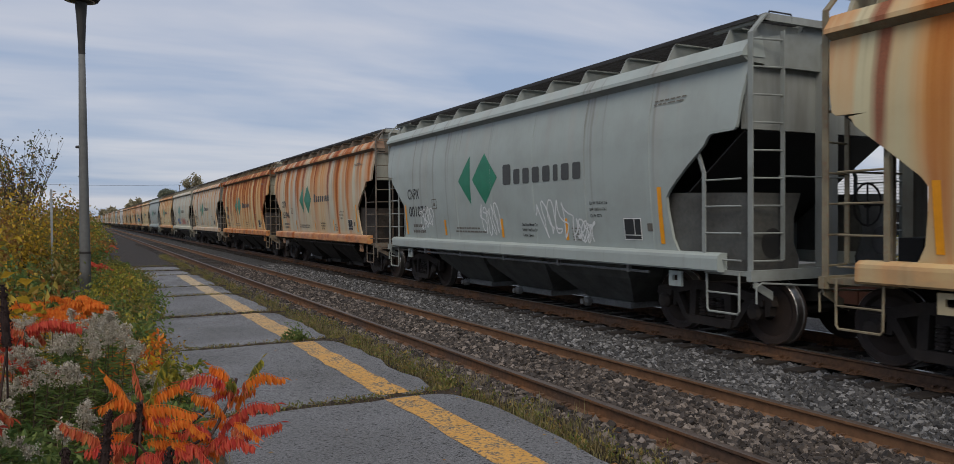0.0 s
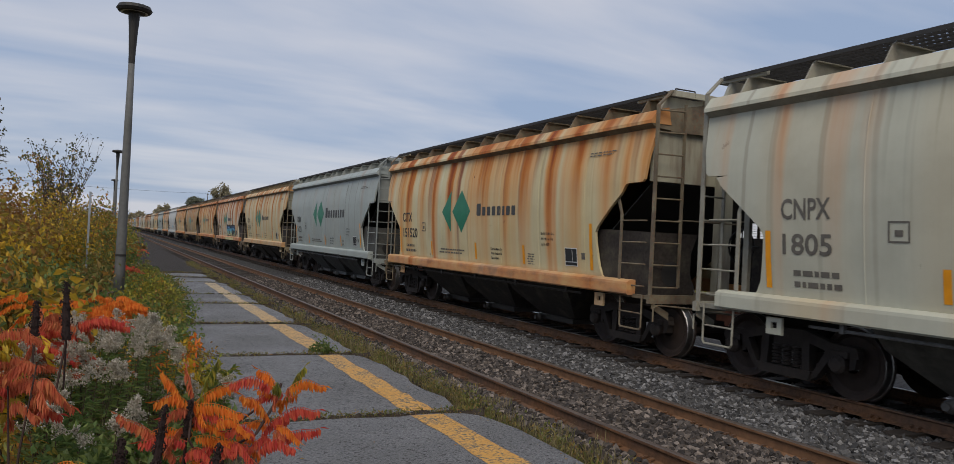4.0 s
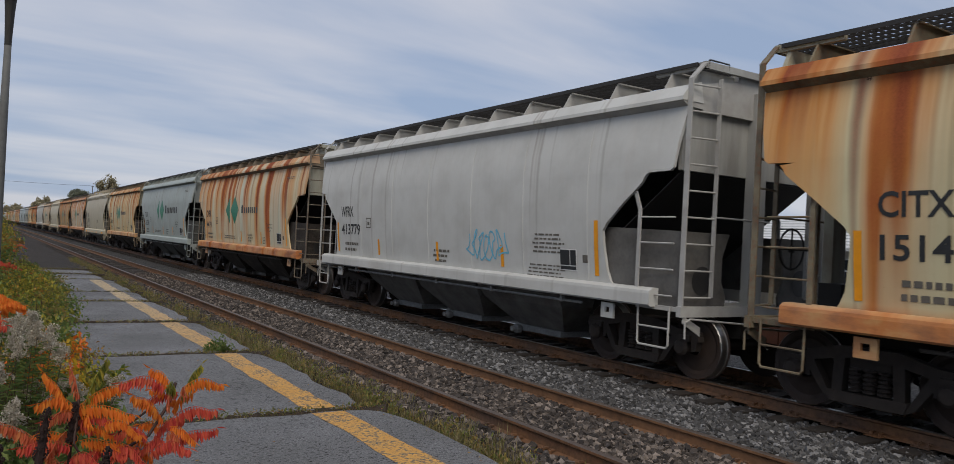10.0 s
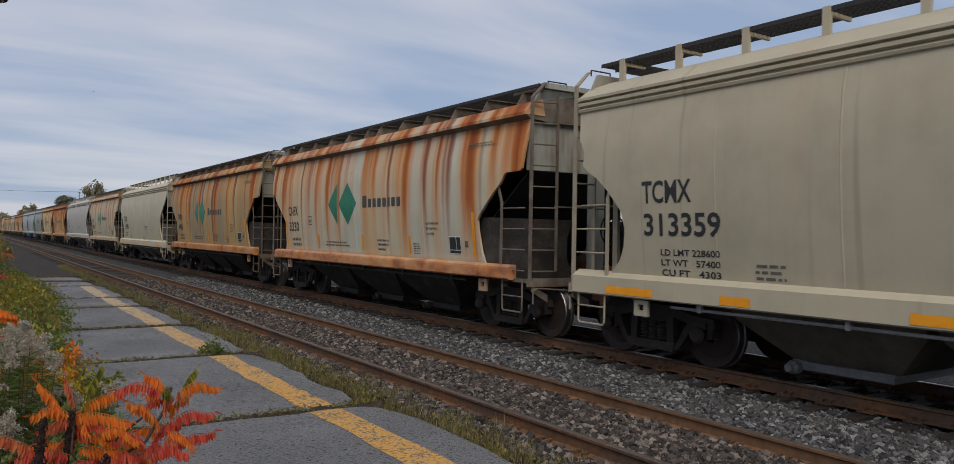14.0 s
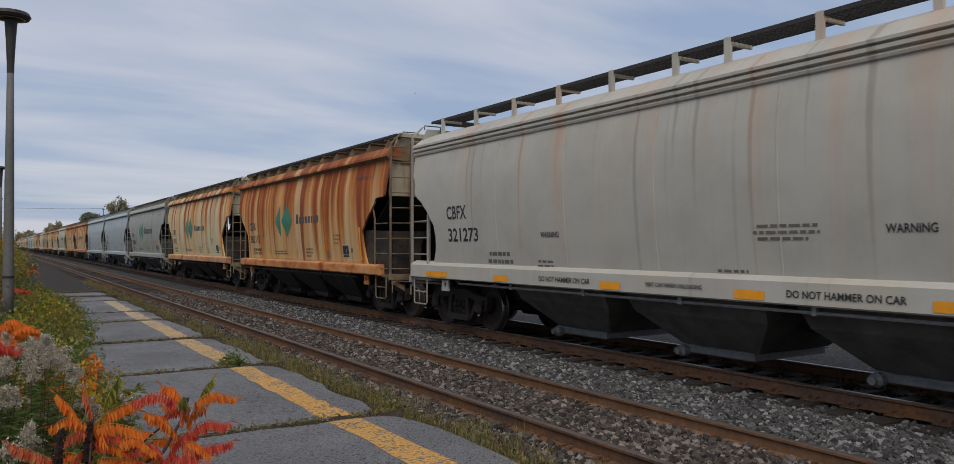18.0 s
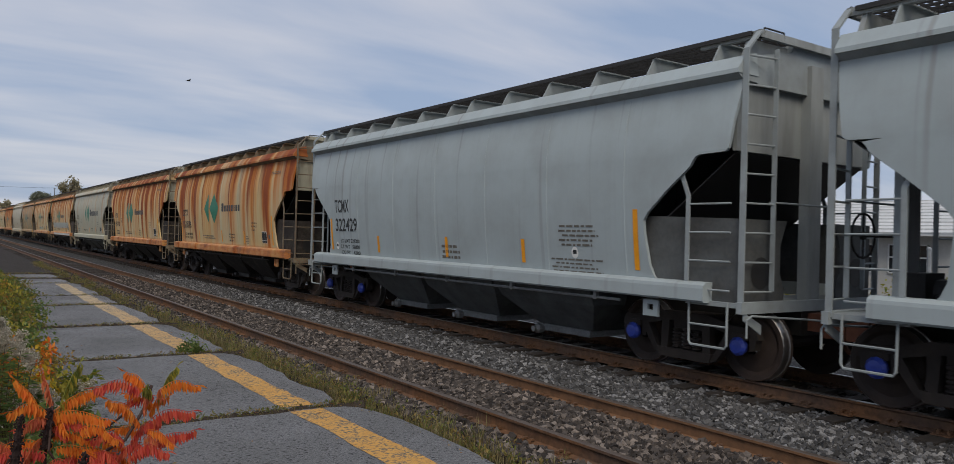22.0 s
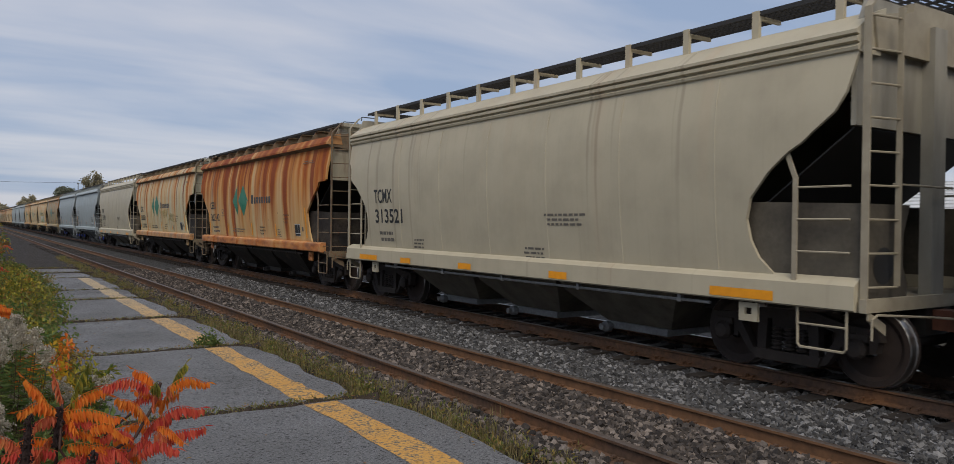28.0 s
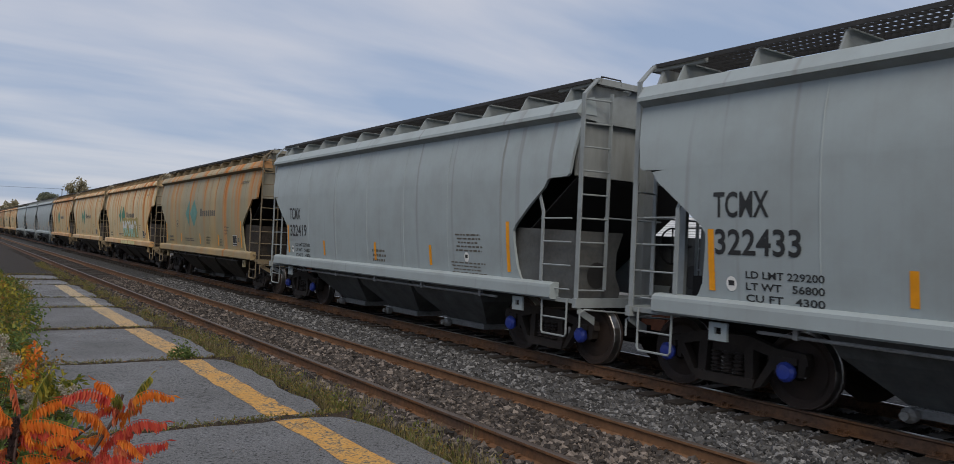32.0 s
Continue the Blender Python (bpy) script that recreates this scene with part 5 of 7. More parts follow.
scrawl(c, r, -2.3, -3.2, 1.45, 1.85, SPRAY["pink"], 0.04, 4)
block_graffiti(named["CEFX302248"], 0.35, -3.6, 1.36, 2.06, [SPRAY["sky"], SPRAY["cyan"], SPRAY["mint"], SPRAY["cream"]], SPRAY["black"])
scrawl(named["CNPX150592"], r, 0.9, -1.1, 1.5, 2.05, SPRAY["white"], 0.02, 6)
scrawl(named["WFRX413779"], r, -1.2, -2.4, 1.5, 2.1, SPRAY["cyan"], 0.03, 6)
scrawl(named["CEFX302685"], r, 1.6, -0.9, 1.42, 1.72, SPRAY["cyan"], 0.02, 8)
scrawl(named["CEFX302870"], r, 0.2, -1.6, 1.95, 2.4, SPRAY["ochre"], 0.025, 6)
scrawl(named["CEFX302870"], r, -1.7, -3.0, 1.8, 2.2, SPRAY["ochre"], 0.025, 5)
m = quads(Mesh(), [(4.6, -4.2, 1.66, 1.9), (4.6, -4.2, 1.9, 2.06)], 0.004)
part("pale_band", m, simple("pale_grey_band", (0.36, 0.38, 0.36), 0.6, 0, 0.2, 3), named["CNPX3824"], "pale grey overpainted band")
m = Mesh().add([(-1.631, 3.3, 1.11), (-1.631, -5.7, 1.11), (-1.631, -5.7, 1.25), (-1.631, 3.3, 1.25)], [(0, 1, 2, 3)])
part("pale_sill", m, simple("chipped_white_paint", (0.50, 0.50, 0.47), 0.6, 0, 0.3, 5), named["CNPX3824"], "chipped white sill paint")
part("paint_chip", quads(Mesh(), [(3.3, 3.12, 3.30, 3.36)]), WHITEDECAL, named["CNPX3824"], "white paint chip")
c = CARS[[row[0] for row in TRAIN].index(577.6)][0]
block_graffiti(c, 0.8, -2.8, 1.45, 2.3, [SPRAY["white"], SPRAY["mint"]], SPRAY["ochre"], 4)

# warnings lettered on the long white car
c = named["CBFX321273"]
for y, w in ((3.05, 0.5), (-2.85, 0.52)):
    lettering(c, "warning", "WARNING", y, 1.92, 0.095, w)


def sill_text(car, s, y, width, z=1.075 + SILL_UP, height=0.085):
    vs, fs = text_points(s, height)
    x0, x1 = min(p[0] for p in vs), max(p[0] for p in vs)
    k = width / (x1 - x0)
    part("sill_lettering", Mesh().add([(-1.597, y - (px - x0) * k, z + pz) for px, pz in vs], fs), INK, car)


sill_text(c, "DO NOT HAMMER ON CAR", 3.05, 1.3)
sill_text(c, "VENT CAR WHEN UNLOADING", 0.57, 1.02, 1.10 + SILL_UP, 0.06)
sill_text(c, "DO NOT HAMMER ON CAR", -1.70, 1.38)

# ---- loose ballast ----
def scatter_stones(name, regions, mat, label, seed):
    """Crushed stones as one mesh of jittered blocks. regions: x0, x1, y0, y1, count, z."""
    g = np.random.default_rng(seed)
    cube = np.array([(x, y, z) for z in (-1, 1) for y in (-1, 1) for x in (-1, 1)], float)
    quad = np.array([(0, 2, 3, 1), (4, 5, 7, 6), (0, 1, 5, 4), (2, 6, 7, 3), (0, 4, 6, 2), (1, 3, 7, 5)])
    allv, allf, base = [], [], 0
    for x0, x1, y0, y1, n, z in regions:
        n = int(n)
        pos = np.stack([g.uniform(x0, x1, n), g.uniform(y0, y1, n), z + g.uniform(-0.020, 0.026, n)], 1)
        size = g.uniform(0.013, 0.034, (n, 1, 1)) * g.uniform(0.6, 1.25, (n, 1, 3))
        v = cube[None] * (1 + g.uniform(-0.42, 0.30, (n, 8, 3))) * size
        q = g.normal(size=(n, 4))
        q /= np.linalg.norm(q, axis=1, keepdims=True)
        w, a, b, c = q.T
        rot = np.stack([1 - 2 * (b * b + c * c), 2 * (a * b - c * w), 2 * (a * c + b * w), 2 * (a * b + c * w), 1 - 2 * (a * a + c * c), 2 * (b * c - a * w), 2 * (a * c - b * w), 2 * (b * c + a * w), 1 - 2 * (a * a + b * b)], 1).reshape(n, 3, 3)
        v = np.einsum("nij,nkj->nki", rot, v) + pos[:, None]
        allv.append(v.reshape(-1, 3))
        allf.append((quad[None] + 8 * np.arange(n)[:, None, None] + base).reshape(-1, 4))
        base += 8 * n
    me = bpy.data.meshes.new(name)
    me.from_pydata(np.concatenate(allv), [], np.concatenate(allf))
    me.materials.append(mat)
    return tagged(new(name, me), label, "gravel", "", "stuff")


scatter_stones("ballast_stones_grey", [(1.58, 3.74, -4, 2, 5000, -0.168), (1.58, 3.74, 2, 9, 21000, -0.168), (1.58, 3.74, 9, 18, 19000, -0.168), (1.58, 3.74, 18, 34, 13000, -0.168)], STONE, "loose grey crushed stone between the tracks", 5)
scatter_stones("ballast_stones_brown", [(0.08, 1.42, 2, 9, 12000, -0.170), (0.08, 1.42, 9, 18, 10000, -0.170), (0.08, 1.42, 18, 34, 6000, -0.17), (-0.55, -0.10, 2, 14, 5000, -0.175), (-0.55, -0.10, 14, 30, 2500, -0.18), (3.9, 5.3, 2, 14, 5000, -0.175)], STONEBROWN, "loose brown dusty stone of the near track", 6)


# ---- plants ----
def leaf_mat(name, cols, rough=0.6, glow=0.42):
    """Leaves in a few colours, each leaf its own, letting some light through."""
    k = Mat(name, rough, 0.0, 0.25)
    n = len(cols)
    c = k.ramp(k.island(), [(i / max(1, n - 1), q) for i, q in enumerate(cols)])
    c = k.mix(k.grey(k.noise(14, 3), 0.35, 0.7, 0.0, 0.4), c, tuple(v * 0.55 for v in cols[0]))
    k.colour(c)
    tr = k.t.nodes.new("ShaderNodeBsdfTranslucent")
    k.link(c, tr.inputs[0])
    mx = k.t.nodes.new("ShaderNodeMixShader")
    mx.inputs[0].default_value = glow
    k.link(k.b.outputs[0], mx.inputs[1])
    k.link(tr.outputs[0], mx.inputs[2])
    k.link(mx.outputs[0], k.t.nodes["Material Output"].inputs[0])
    return k.m


L_RED = leaf_mat("red_sumac_leaf", [(0.5, 0.05, 0.045), (0.66, 0.115, 0.075), (0.68, 0.16, 0.07)])
L_ORANGE = leaf_mat("orange_sumac_leaf", [(0.68, 0.15, 0.025), (0.8, 0.235, 0.035), (0.78, 0.3, 0.045)])
L_RUST = leaf_mat("rusty_sumac_leaf", [(0.483, 0.098, 0.052), (0.632, 0.178, 0.086), (0.575, 0.218, 0.081)])
L_YELLOW = leaf_mat("yellow_leaf", [(0.50, 0.30, 0.032), (0.72, 0.47, 0.048), (0.40, 0.30, 0.05), (0.17, 0.165, 0.042), (0.30, 0.19, 0.045)])
L_GOLD = leaf_mat("golden_leaf", [(0.60, 0.36, 0.03), (0.80, 0.52, 0.045), (0.50, 0.42, 0.06), (0.34, 0.20, 0.03)])
L_YGREEN = leaf_mat("yellow_green_leaf", [(0.096, 0.138, 0.031), (0.276, 0.288, 0.054), (0.504, 0.408, 0.058), (0.18, 0.18, 0.048)])
L_GREEN = leaf_mat("green_leaf", [(0.085, 0.145, 0.044), (0.15, 0.23, 0.070), (0.25, 0.30, 0.085), (0.125, 0.18, 0.080)])
L_BROWN = leaf_mat("brown_leaf", [(0.22, 0.105, 0.036), (0.37, 0.18, 0.055), (0.29, 0.21, 0.062), (0.46, 0.28, 0.075)])
L_MIX = leaf_mat("autumn_mixed_leaf", [(0.085, 0.13, 0.04), (0.24, 0.235, 0.055), (0.56, 0.36, 0.055), (0.42, 0.17, 0.052), (0.15, 0.19, 0.06)])
L_DARK = leaf_mat("dark_sparse_leaf", [(0.055, 0.062, 0.042), (0.11, 0.11, 0.06), (0.19, 0.165, 0.085)])
L_WEED = leaf_mat("olive_weed_leaf", [(0.11, 0.145, 0.045), (0.20, 0.22, 0.06), (0.34, 0.27, 0.085), (0.29, 0.18, 0.07)])
L_FLUFF = leaf_mat("grey_seed_fluff", [(0.34, 0.31, 0.24), (0.56, 0.51, 0.42), (0.72, 0.67, 0.57)], 0.9)
L_GRASS = leaf_mat("dry_grass_blade", [(0.085, 0.078, 0.034), (0.19, 0.145, 0.075), (0.32, 0.25, 0.14), (0.17, 0.18, 0.05), (0.42, 0.35, 0.20)], 0.8)
# distance haze is put into these two paler, greyer leaf colours
L_HAZE = leaf_mat("hazed_olive_leaf", [(0.20, 0.225, 0.18), (0.26, 0.28, 0.21), (0.31, 0.31, 0.22)])
L_HAZEGOLD = leaf_mat("hazed_yellow_leaf", [(0.34, 0.30, 0.20), (0.44, 0.38, 0.24), (0.30, 0.29, 0.21)])
BARK = simple("brown_bark", (0.07, 0.05, 0.035), 0.9, 0, 0.35, 20, 0.4)
TWIG = simple("dark_red_twig", (0.05, 0.028, 0.022), 0.8, 0, 0.3, 20)
CONE = simple("dark_fruit_cone", (0.020, 0.010, 0.009), 0.9, 0, 0.5, 60, 0.6)


def leaf(m, p, d, n, length, width):
    """One folded leaf from p along d, n: its normal."""
    s = d.cross(n).normalized() * width / 2
    mid, tip = p + d * length * 0.45, p + d * length - n * length * 0.12
    m.add([p, mid + s + n * width * 0.12, tip, mid - s + n * width * 0.12], [(0, 1, 2), (0, 2, 3)])


def rand_dir(r):
    z, a = r.uniform(-1, 1), r.uniform(0, 2 * math.pi)
    q = math.sqrt(1 - z * z)
    return Vector((q * math.cos(a), q * math.sin(a), z))


def bush(name, x, y, h, w, mat, n, size, label, seed, base=-0.12, sparse=1.0):
    """A shrub: thin stems from the base, leaves in uneven clumps at their ends."""
    r = random.Random(seed)
    t = thing(name, label, "shrub", "wild shrubs beside the platform", at=pose(x, y, base))
    stems, crown = Mesh(), Mesh()
    clumps = []
    for i in range(max(5, int(9 * w))):
        a, rr = r.uniform(0, 2 * math.pi), w / 2 * math.sqrt(r.random())
        top = Vector((rr * math.cos(a), rr * math.sin(a), h * r.uniform(0.45, 1.0) * (1 - 0.35 * rr / (w / 2))))
        foot = Vector((rr * 0.3 * math.cos(a), rr * 0.3 * math.sin(a), 0))
        midp = foot.lerp(top, 0.55) + Vector((r.uniform(-0.05, 0.05), r.uniform(-0.05, 0.05), 0.06 * h))
        stems.tube(foot, midp, 0.008 + 0.004 * h, 5, 0.006 + 0.002 * h)
        stems.tube(midp, top, 0.006 + 0.002 * h, 4, 0.003)
        clumps += [(top, w * r.uniform(0.14, 0.26)), (midp, w * r.uniform(0.14, 0.26)), (foot.lerp(midp, 0.5), w * 0.2)]
    for i in range(int(n * sparse)):
        c, rad = clumps[r.randrange(len(clumps))]
        p = c + rand_dir(r) * rad * r.random() ** 0.5
        if p.z < 0.02:
            p.z = r.uniform(0.02, 0.3)
        d = (rand_dir(r) + Vector((0, 0, -0.25))).normalized()
        leaf(crown, p, d, d.orthogonal().normalized(), size * r.uniform(0.6, 1.3), size * r.uniform(0.4, 0.75))
    part("stem", stems, BARK, t)
    tagged(part("foliage", crown, mat, t), kind="stuff")
    return t


def frond_mesh(r, p, q, arch=0.03, leaflet=0.075, m=None):
    """A pinnate leaf that arches from p to q, its narrow leaflets hanging like a comb."""
    m = m or Mesh()
    p, q = Vector(p), Vector(q)
    way = q - p
    n = max(8, int(way.length / 0.0165))
    pts = [p.lerp(q, i / n) + Vector((0, 0, arch * math.sin(math.pi * min(1, i / n * 1.1)))) for i in range(n + 1)]
    m.path(pts, 0.0022, 4)
    side = way.cross(Vector((0, 0, 1))).normalized()
    way = way.normalized()
    for i in range(1, n + 1):
        u = i / n
        l = leaflet * (0.72 + 0.55 * math.sin(math.pi * min(1.0, 0.12 + 0.80 * u))) * r.uniform(0.82, 1.1)
        for e in (-1, 1):
            d = (way * r.uniform(0.08, 0.26) + side * e * r.uniform(0.04, 0.32) + Vector((0, 0, -r.uniform(0.85, 1.0)))).normalized()
            nn = (side * e + way * r.uniform(-0.35, 0.35)).normalized()
            leaf(m, pts[i], d, (nn - d * nn.dot(d)).normalized(), l, leaflet * 0.36)
    d = (way + Vector((0, 0, -0.35))).normalized()
    leaf(m, q, d, d.orthogonal().normalized(), leaflet, leaflet * 0.27)
    return m


def sumac(x, y, h, seed, mats, label, crowns=4, base=-0.12, spread=0.35, cones=0, frond=0.36):
    r = random.Random(seed)
    t = thing("sumac_bush", label, "sumac", "wild sumac bushes beside the platform", at=pose(x, y, base))
    stems = Mesh()
    for i in range(crowns):
        a = 2 * math.pi * i / crowns + r.uniform(-0.5, 0.5)
        top = Vector((spread * math.cos(a) * r.uniform(0.3, 1), spread * math.sin(a) * r.uniform(0.3, 1), h * r.uniform(0.72, 1.0)))
        midp = Vector((top.x * 0.35, top.y * 0.35, top.z * 0.55))
        stems.tube((0, 0, 0), midp, 0.009, 6, 0.007)
        stems.tube(midp, top, 0.007, 6, 0.004)
        for q in range(r.randint(8, 11)):
            yaw = 2 * math.pi * q / 5.3 + r.uniform(-0.3, 0.3)
            f = top - Vector((0, 0, r.uniform(0, 0.26 * min(h, 1.2))))
            e = f + Vector((math.cos(yaw), math.sin(yaw), r.uniform(-0.45, 0.12))) * frond * r.uniform(0.7, 1.1)
            part("frond", frond_mesh(r, f, e, 0.05), r.choice(mats), t)
    part("stem", stems, TWIG, t, "dark reddish branching stem")
    for i in range(cones):
        a = r.uniform(0, 6.28)
        p = Vector((spread * r.uniform(0.2, 1.1) * math.cos(a), spread * r.uniform(0.2, 1.1) * math.sin(a), h * r.uniform(0.62, 0.95)))
        add_cone(t, p, r)
    return t


def add_cone(parent, p, r, height=0.22, width=0.030):
    """An upright dried fruit cone: a lumpy spindle of fine seeds."""
    m = Mesh()
    p = Vector(p)
    lean = Vector((r.uniform(-0.15, 0.15), r.uniform(-0.15, 0.15), 1)) * height
    m.tube(p - Vector((0, 0, 0.4)), p, 0.007, 5)
    m.tube(p, p + lean * 0.55, width * 0.75, 7, width * 0.7)
    m.tube(p + lean * 0.55, p + lean, width * 0.7, 7, width * 0.2)
    for i in range(300):
        u = r.random()
        rad = width * (0.45 + 0.62 * math.sin(math.pi * (0.18 + 0.78 * u))) * (0.85 + 0.25 * math.sin(u * 23))
        a = r.uniform(0, 6.28)
        c = p + lean * u + Vector((rad * math.cos(a), rad * math.sin(a), 0))
        k = r.uniform(0.004, 0.008)
        d = rand_dir(r) * k
        e = d.orthogonal().normalized() * k
        f = d.cross(e).normalized() * k
        m.add([c + d, c - d, c + e, c - e, c + f, c - f], [(0, 2, 4), (2, 1, 4), (1, 3, 4), (3, 0, 4), (2, 0, 5), (1, 2, 5), (3, 1, 5), (0, 3, 5)])
    part("fruit_cone", m, CONE, parent, "dark dried upright fruit cone")


def goldenrod(x, y, h, seed, base=-0.12, count=12):
    """A clump of faded goldenrod: leafy stems with grey arching plumes."""
    r = random.Random(seed)
    t = thing("goldenrod_clump", "faded goldenrod clump with grey fluffy plumes", "wildflower", "goldenrod beside the platform", at=pose(x, y, base))
    stems, leaves, plume = Mesh(), Mesh(), Mesh()
    for i in range(count + r.randint(-2, 2)):
        a, rr = r.uniform(0, 6.28), 0.40 * math.sqrt(r.random())
        foot = Vector((rr * 0.8 * math.cos(a), rr * 0.8 * math.sin(a), 0))
        top = Vector((rr * 1.2 * math.cos(a), rr * 1.2 * math.sin(a), h * r.uniform(0.74, 1.0)))
        stems.tube(foot, top, 0.005, 4, 0.003)
        for q in range(58):
            u = r.uniform(0.05, 0.90)
            b = r.uniform(0, 6.28)
            d = Vector((math.cos(b), math.sin(b), r.uniform(-0.3, 0.5))).normalized()
            leaf(leaves, foot.lerp(top, u), d, d.orthogonal().normalized(), r.uniform(0.07, 0.13), 0.02)
        for q in range(r.randint(8, 11)):
            b = r.uniform(0, 6.28)
            low = r.random()
            arm = Vector((math.cos(b), math.sin(b), 0.0)) * (0.03 + 0.075 * low)
            for k in range(44):
                u = k / 43
                p = top + arm * u + Vector((r.gauss(0, 0.008), r.gauss(0, 0.008), 0.05 * math.sin(u * 2.6) + 0.03 - 0.13 * low + r.gauss(0, 0.008)))
                d = rand_dir(r)
                leaf(plume, p, d, d.orthogonal().normalized(), r.uniform(0.011, 0.022), r.uniform(0.010, 0.018))
    tagged(part("stem", stems, BARK, t), kind="stuff")
    tagged(part("foliage", leaves, L_GREEN, t), kind="stuff")
    tagged(part("plume", plume, L_FLUFF, t, "grey fluffy seed plumes"), kind="stuff")


def blades(m, r, x, y, z, n, h, spread):
    for i in range(n):
        a = r.uniform(0, 6.28)
        p = Vector((x + r.gauss(0, spread), y + r.gauss(0, spread), z))
        lean = Vector((math.cos(a), math.sin(a), 0)) * r.uniform(0.1, 0.8)
        tall = h * r.uniform(0.35, 1.1)
        w = Vector((-math.sin(a), math.cos(a), 0)) * r.uniform(0.0025, 0.005)
        midp = p + lean * tall * 0.35 + Vector((0, 0, tall * 0.65))
        tip = p + lean * tall + Vector((0, 0, tall * 0.9))
        m.add([p - w, p + w, midp + w * 0.7, midp - w * 0.7, tip], [(0, 1, 2, 3), (3, 2, 4)])


# grass along the platform's edge and in its joints
r = random.Random(12)
edge, joints, weeds = Mesh(), Mesh(), Mesh()
y = 2.5
while y < 46:
    near = y < 16
    lush = 0.5 + 0.5 * math.sin(y * 1.7) * math.sin(y * 0.61 + 1.0)
    for q in range(3 if near else 2):
        if r.random() > 0.58 + 0.42 * lush:
            continue
        x = r.gauss(-0.66, 0.19)
        blades(edge, r, x, y + r.uniform(-0.1, 0.1), -0.20, r.randint(11, 20) if near else 10, r.uniform(0.09, 0.17 + 0.11 * lush), 0.05)
    if r.random() < 0.35 + 0.5 * lush:
        x = r.gauss(-0.70, 0.16)
        for i in range(20):
            d = (rand_dir(r) + Vector((0, 0, 0.8))).normalized()
            leaf(weeds, Vector((x + r.gauss(0, 0.05), y + r.gauss(0, 0.06), -0.17 + r.uniform(0, 0.12))), d, d.orthogonal().normalized(), r.uniform(0.03, 0.06), 0.02)
    y += 0.055 if near else 0.13
for k, q in enumerate(BREAKS[1:]):
    x = -3.5
    while x < -0.95:
        if r.random() < (0.85 if k in (1, 2, 4) else 0.6):
            blades(joints, r, x, q + r.gauss(0, 0.03), -0.12, r.randint(8, 16), r.uniform(0.07, 0.15), 0.035)
            for i in range(13):
                d = (rand_dir(r) + Vector((0, 0, 0.4))).normalized()
                leaf(weeds, Vector((x + r.gauss(0, 0.03), q + r.gauss(0, 0.045), -0.06 + r.uniform(0, 0.05))), d, d.orthogonal().normalized(), r.uniform(0.02, 0.045), 0.016)
        x += 0.045
tagged(part("edge_grass", edge, L_GRASS), "dry tufted grass along the platform edge", "grass", "", "stuff")
tagged(part("joint_grass", joints, L_GRASS), "grass growing in the platform joints", "grass", "", "stuff")
tagged(part("joint_weeds", weeds, L_WEED), "small green weeds in the platform joints", "weeds", "", "stuff")
bush("joint_bush", -1.62, 11.95, 0.20, 0.34, L_GREEN, 600, 0.045, "low green weed growing over the yellow line", 31, -0.06)
fallen = Mesh()
for i in range(420):
    x, q = r.choice([(r.uniform(-1.1, -0.5), r.uniform(4, 20)), (r.uniform(-3.4, -1.0), r.choice(BREAKS[2:6]) + r.gauss(0, 0.08)), (r.uniform(-3.4, 1.6), r.uniform(4, 16))])
    a = r.uniform(0, 6.28)
    leaf(fallen, Vector((x, q, -0.03 if x < -0.95 else -0.14)), Vector((math.cos(a), math.sin(a), 0.1)).normalized(), Vector((0.1, 0, 1)).normalized(), r.uniform(0.02, 0.055), 0.028)
tagged(part("fallen_leaves", fallen, L_BROWN), "scattered fallen autumn leaves", "leaves", "", "stuff")

# foreground sumac: two leaning stems, its fronds tier by tier
r = random.Random(41)
t = thing("sumac_bush", "sumac with bright orange and red drooping leaves", "sumac", "wild sumac bushes beside the platform", at=pose(-3.995, 4.85, -0.12))
m = Mesh().path([(-0.08, 0.0, 0), (-0.05, 0.0, 0.6), (0.13, -0.02, 0.69), (0.24, 0.02, 0.86), (0.28, 0.03, 0.99)], 0.009, 6)
m.path([(-0.08, 0.0, 0.36), (-0.02, 0.03, 0.72), (0.15, 0.05, 0.84)], 0.007, 6)
m.path([(-0.08, 0.0, 0.36), (-0.26, -0.05, 0.69), (-0.24, 0.03, 0.92)], 0.007, 6)
part("stem", m, TWIG, t, "thin dark leaning stem")
tip, mid, knee, fork = Vector((0.28, 0.03, 0.98)), Vector((0.23, 0.02, 0.85)), Vector((0.14, -0.02, 0.69)), Vector((-0.24, 0.03, 0.92))
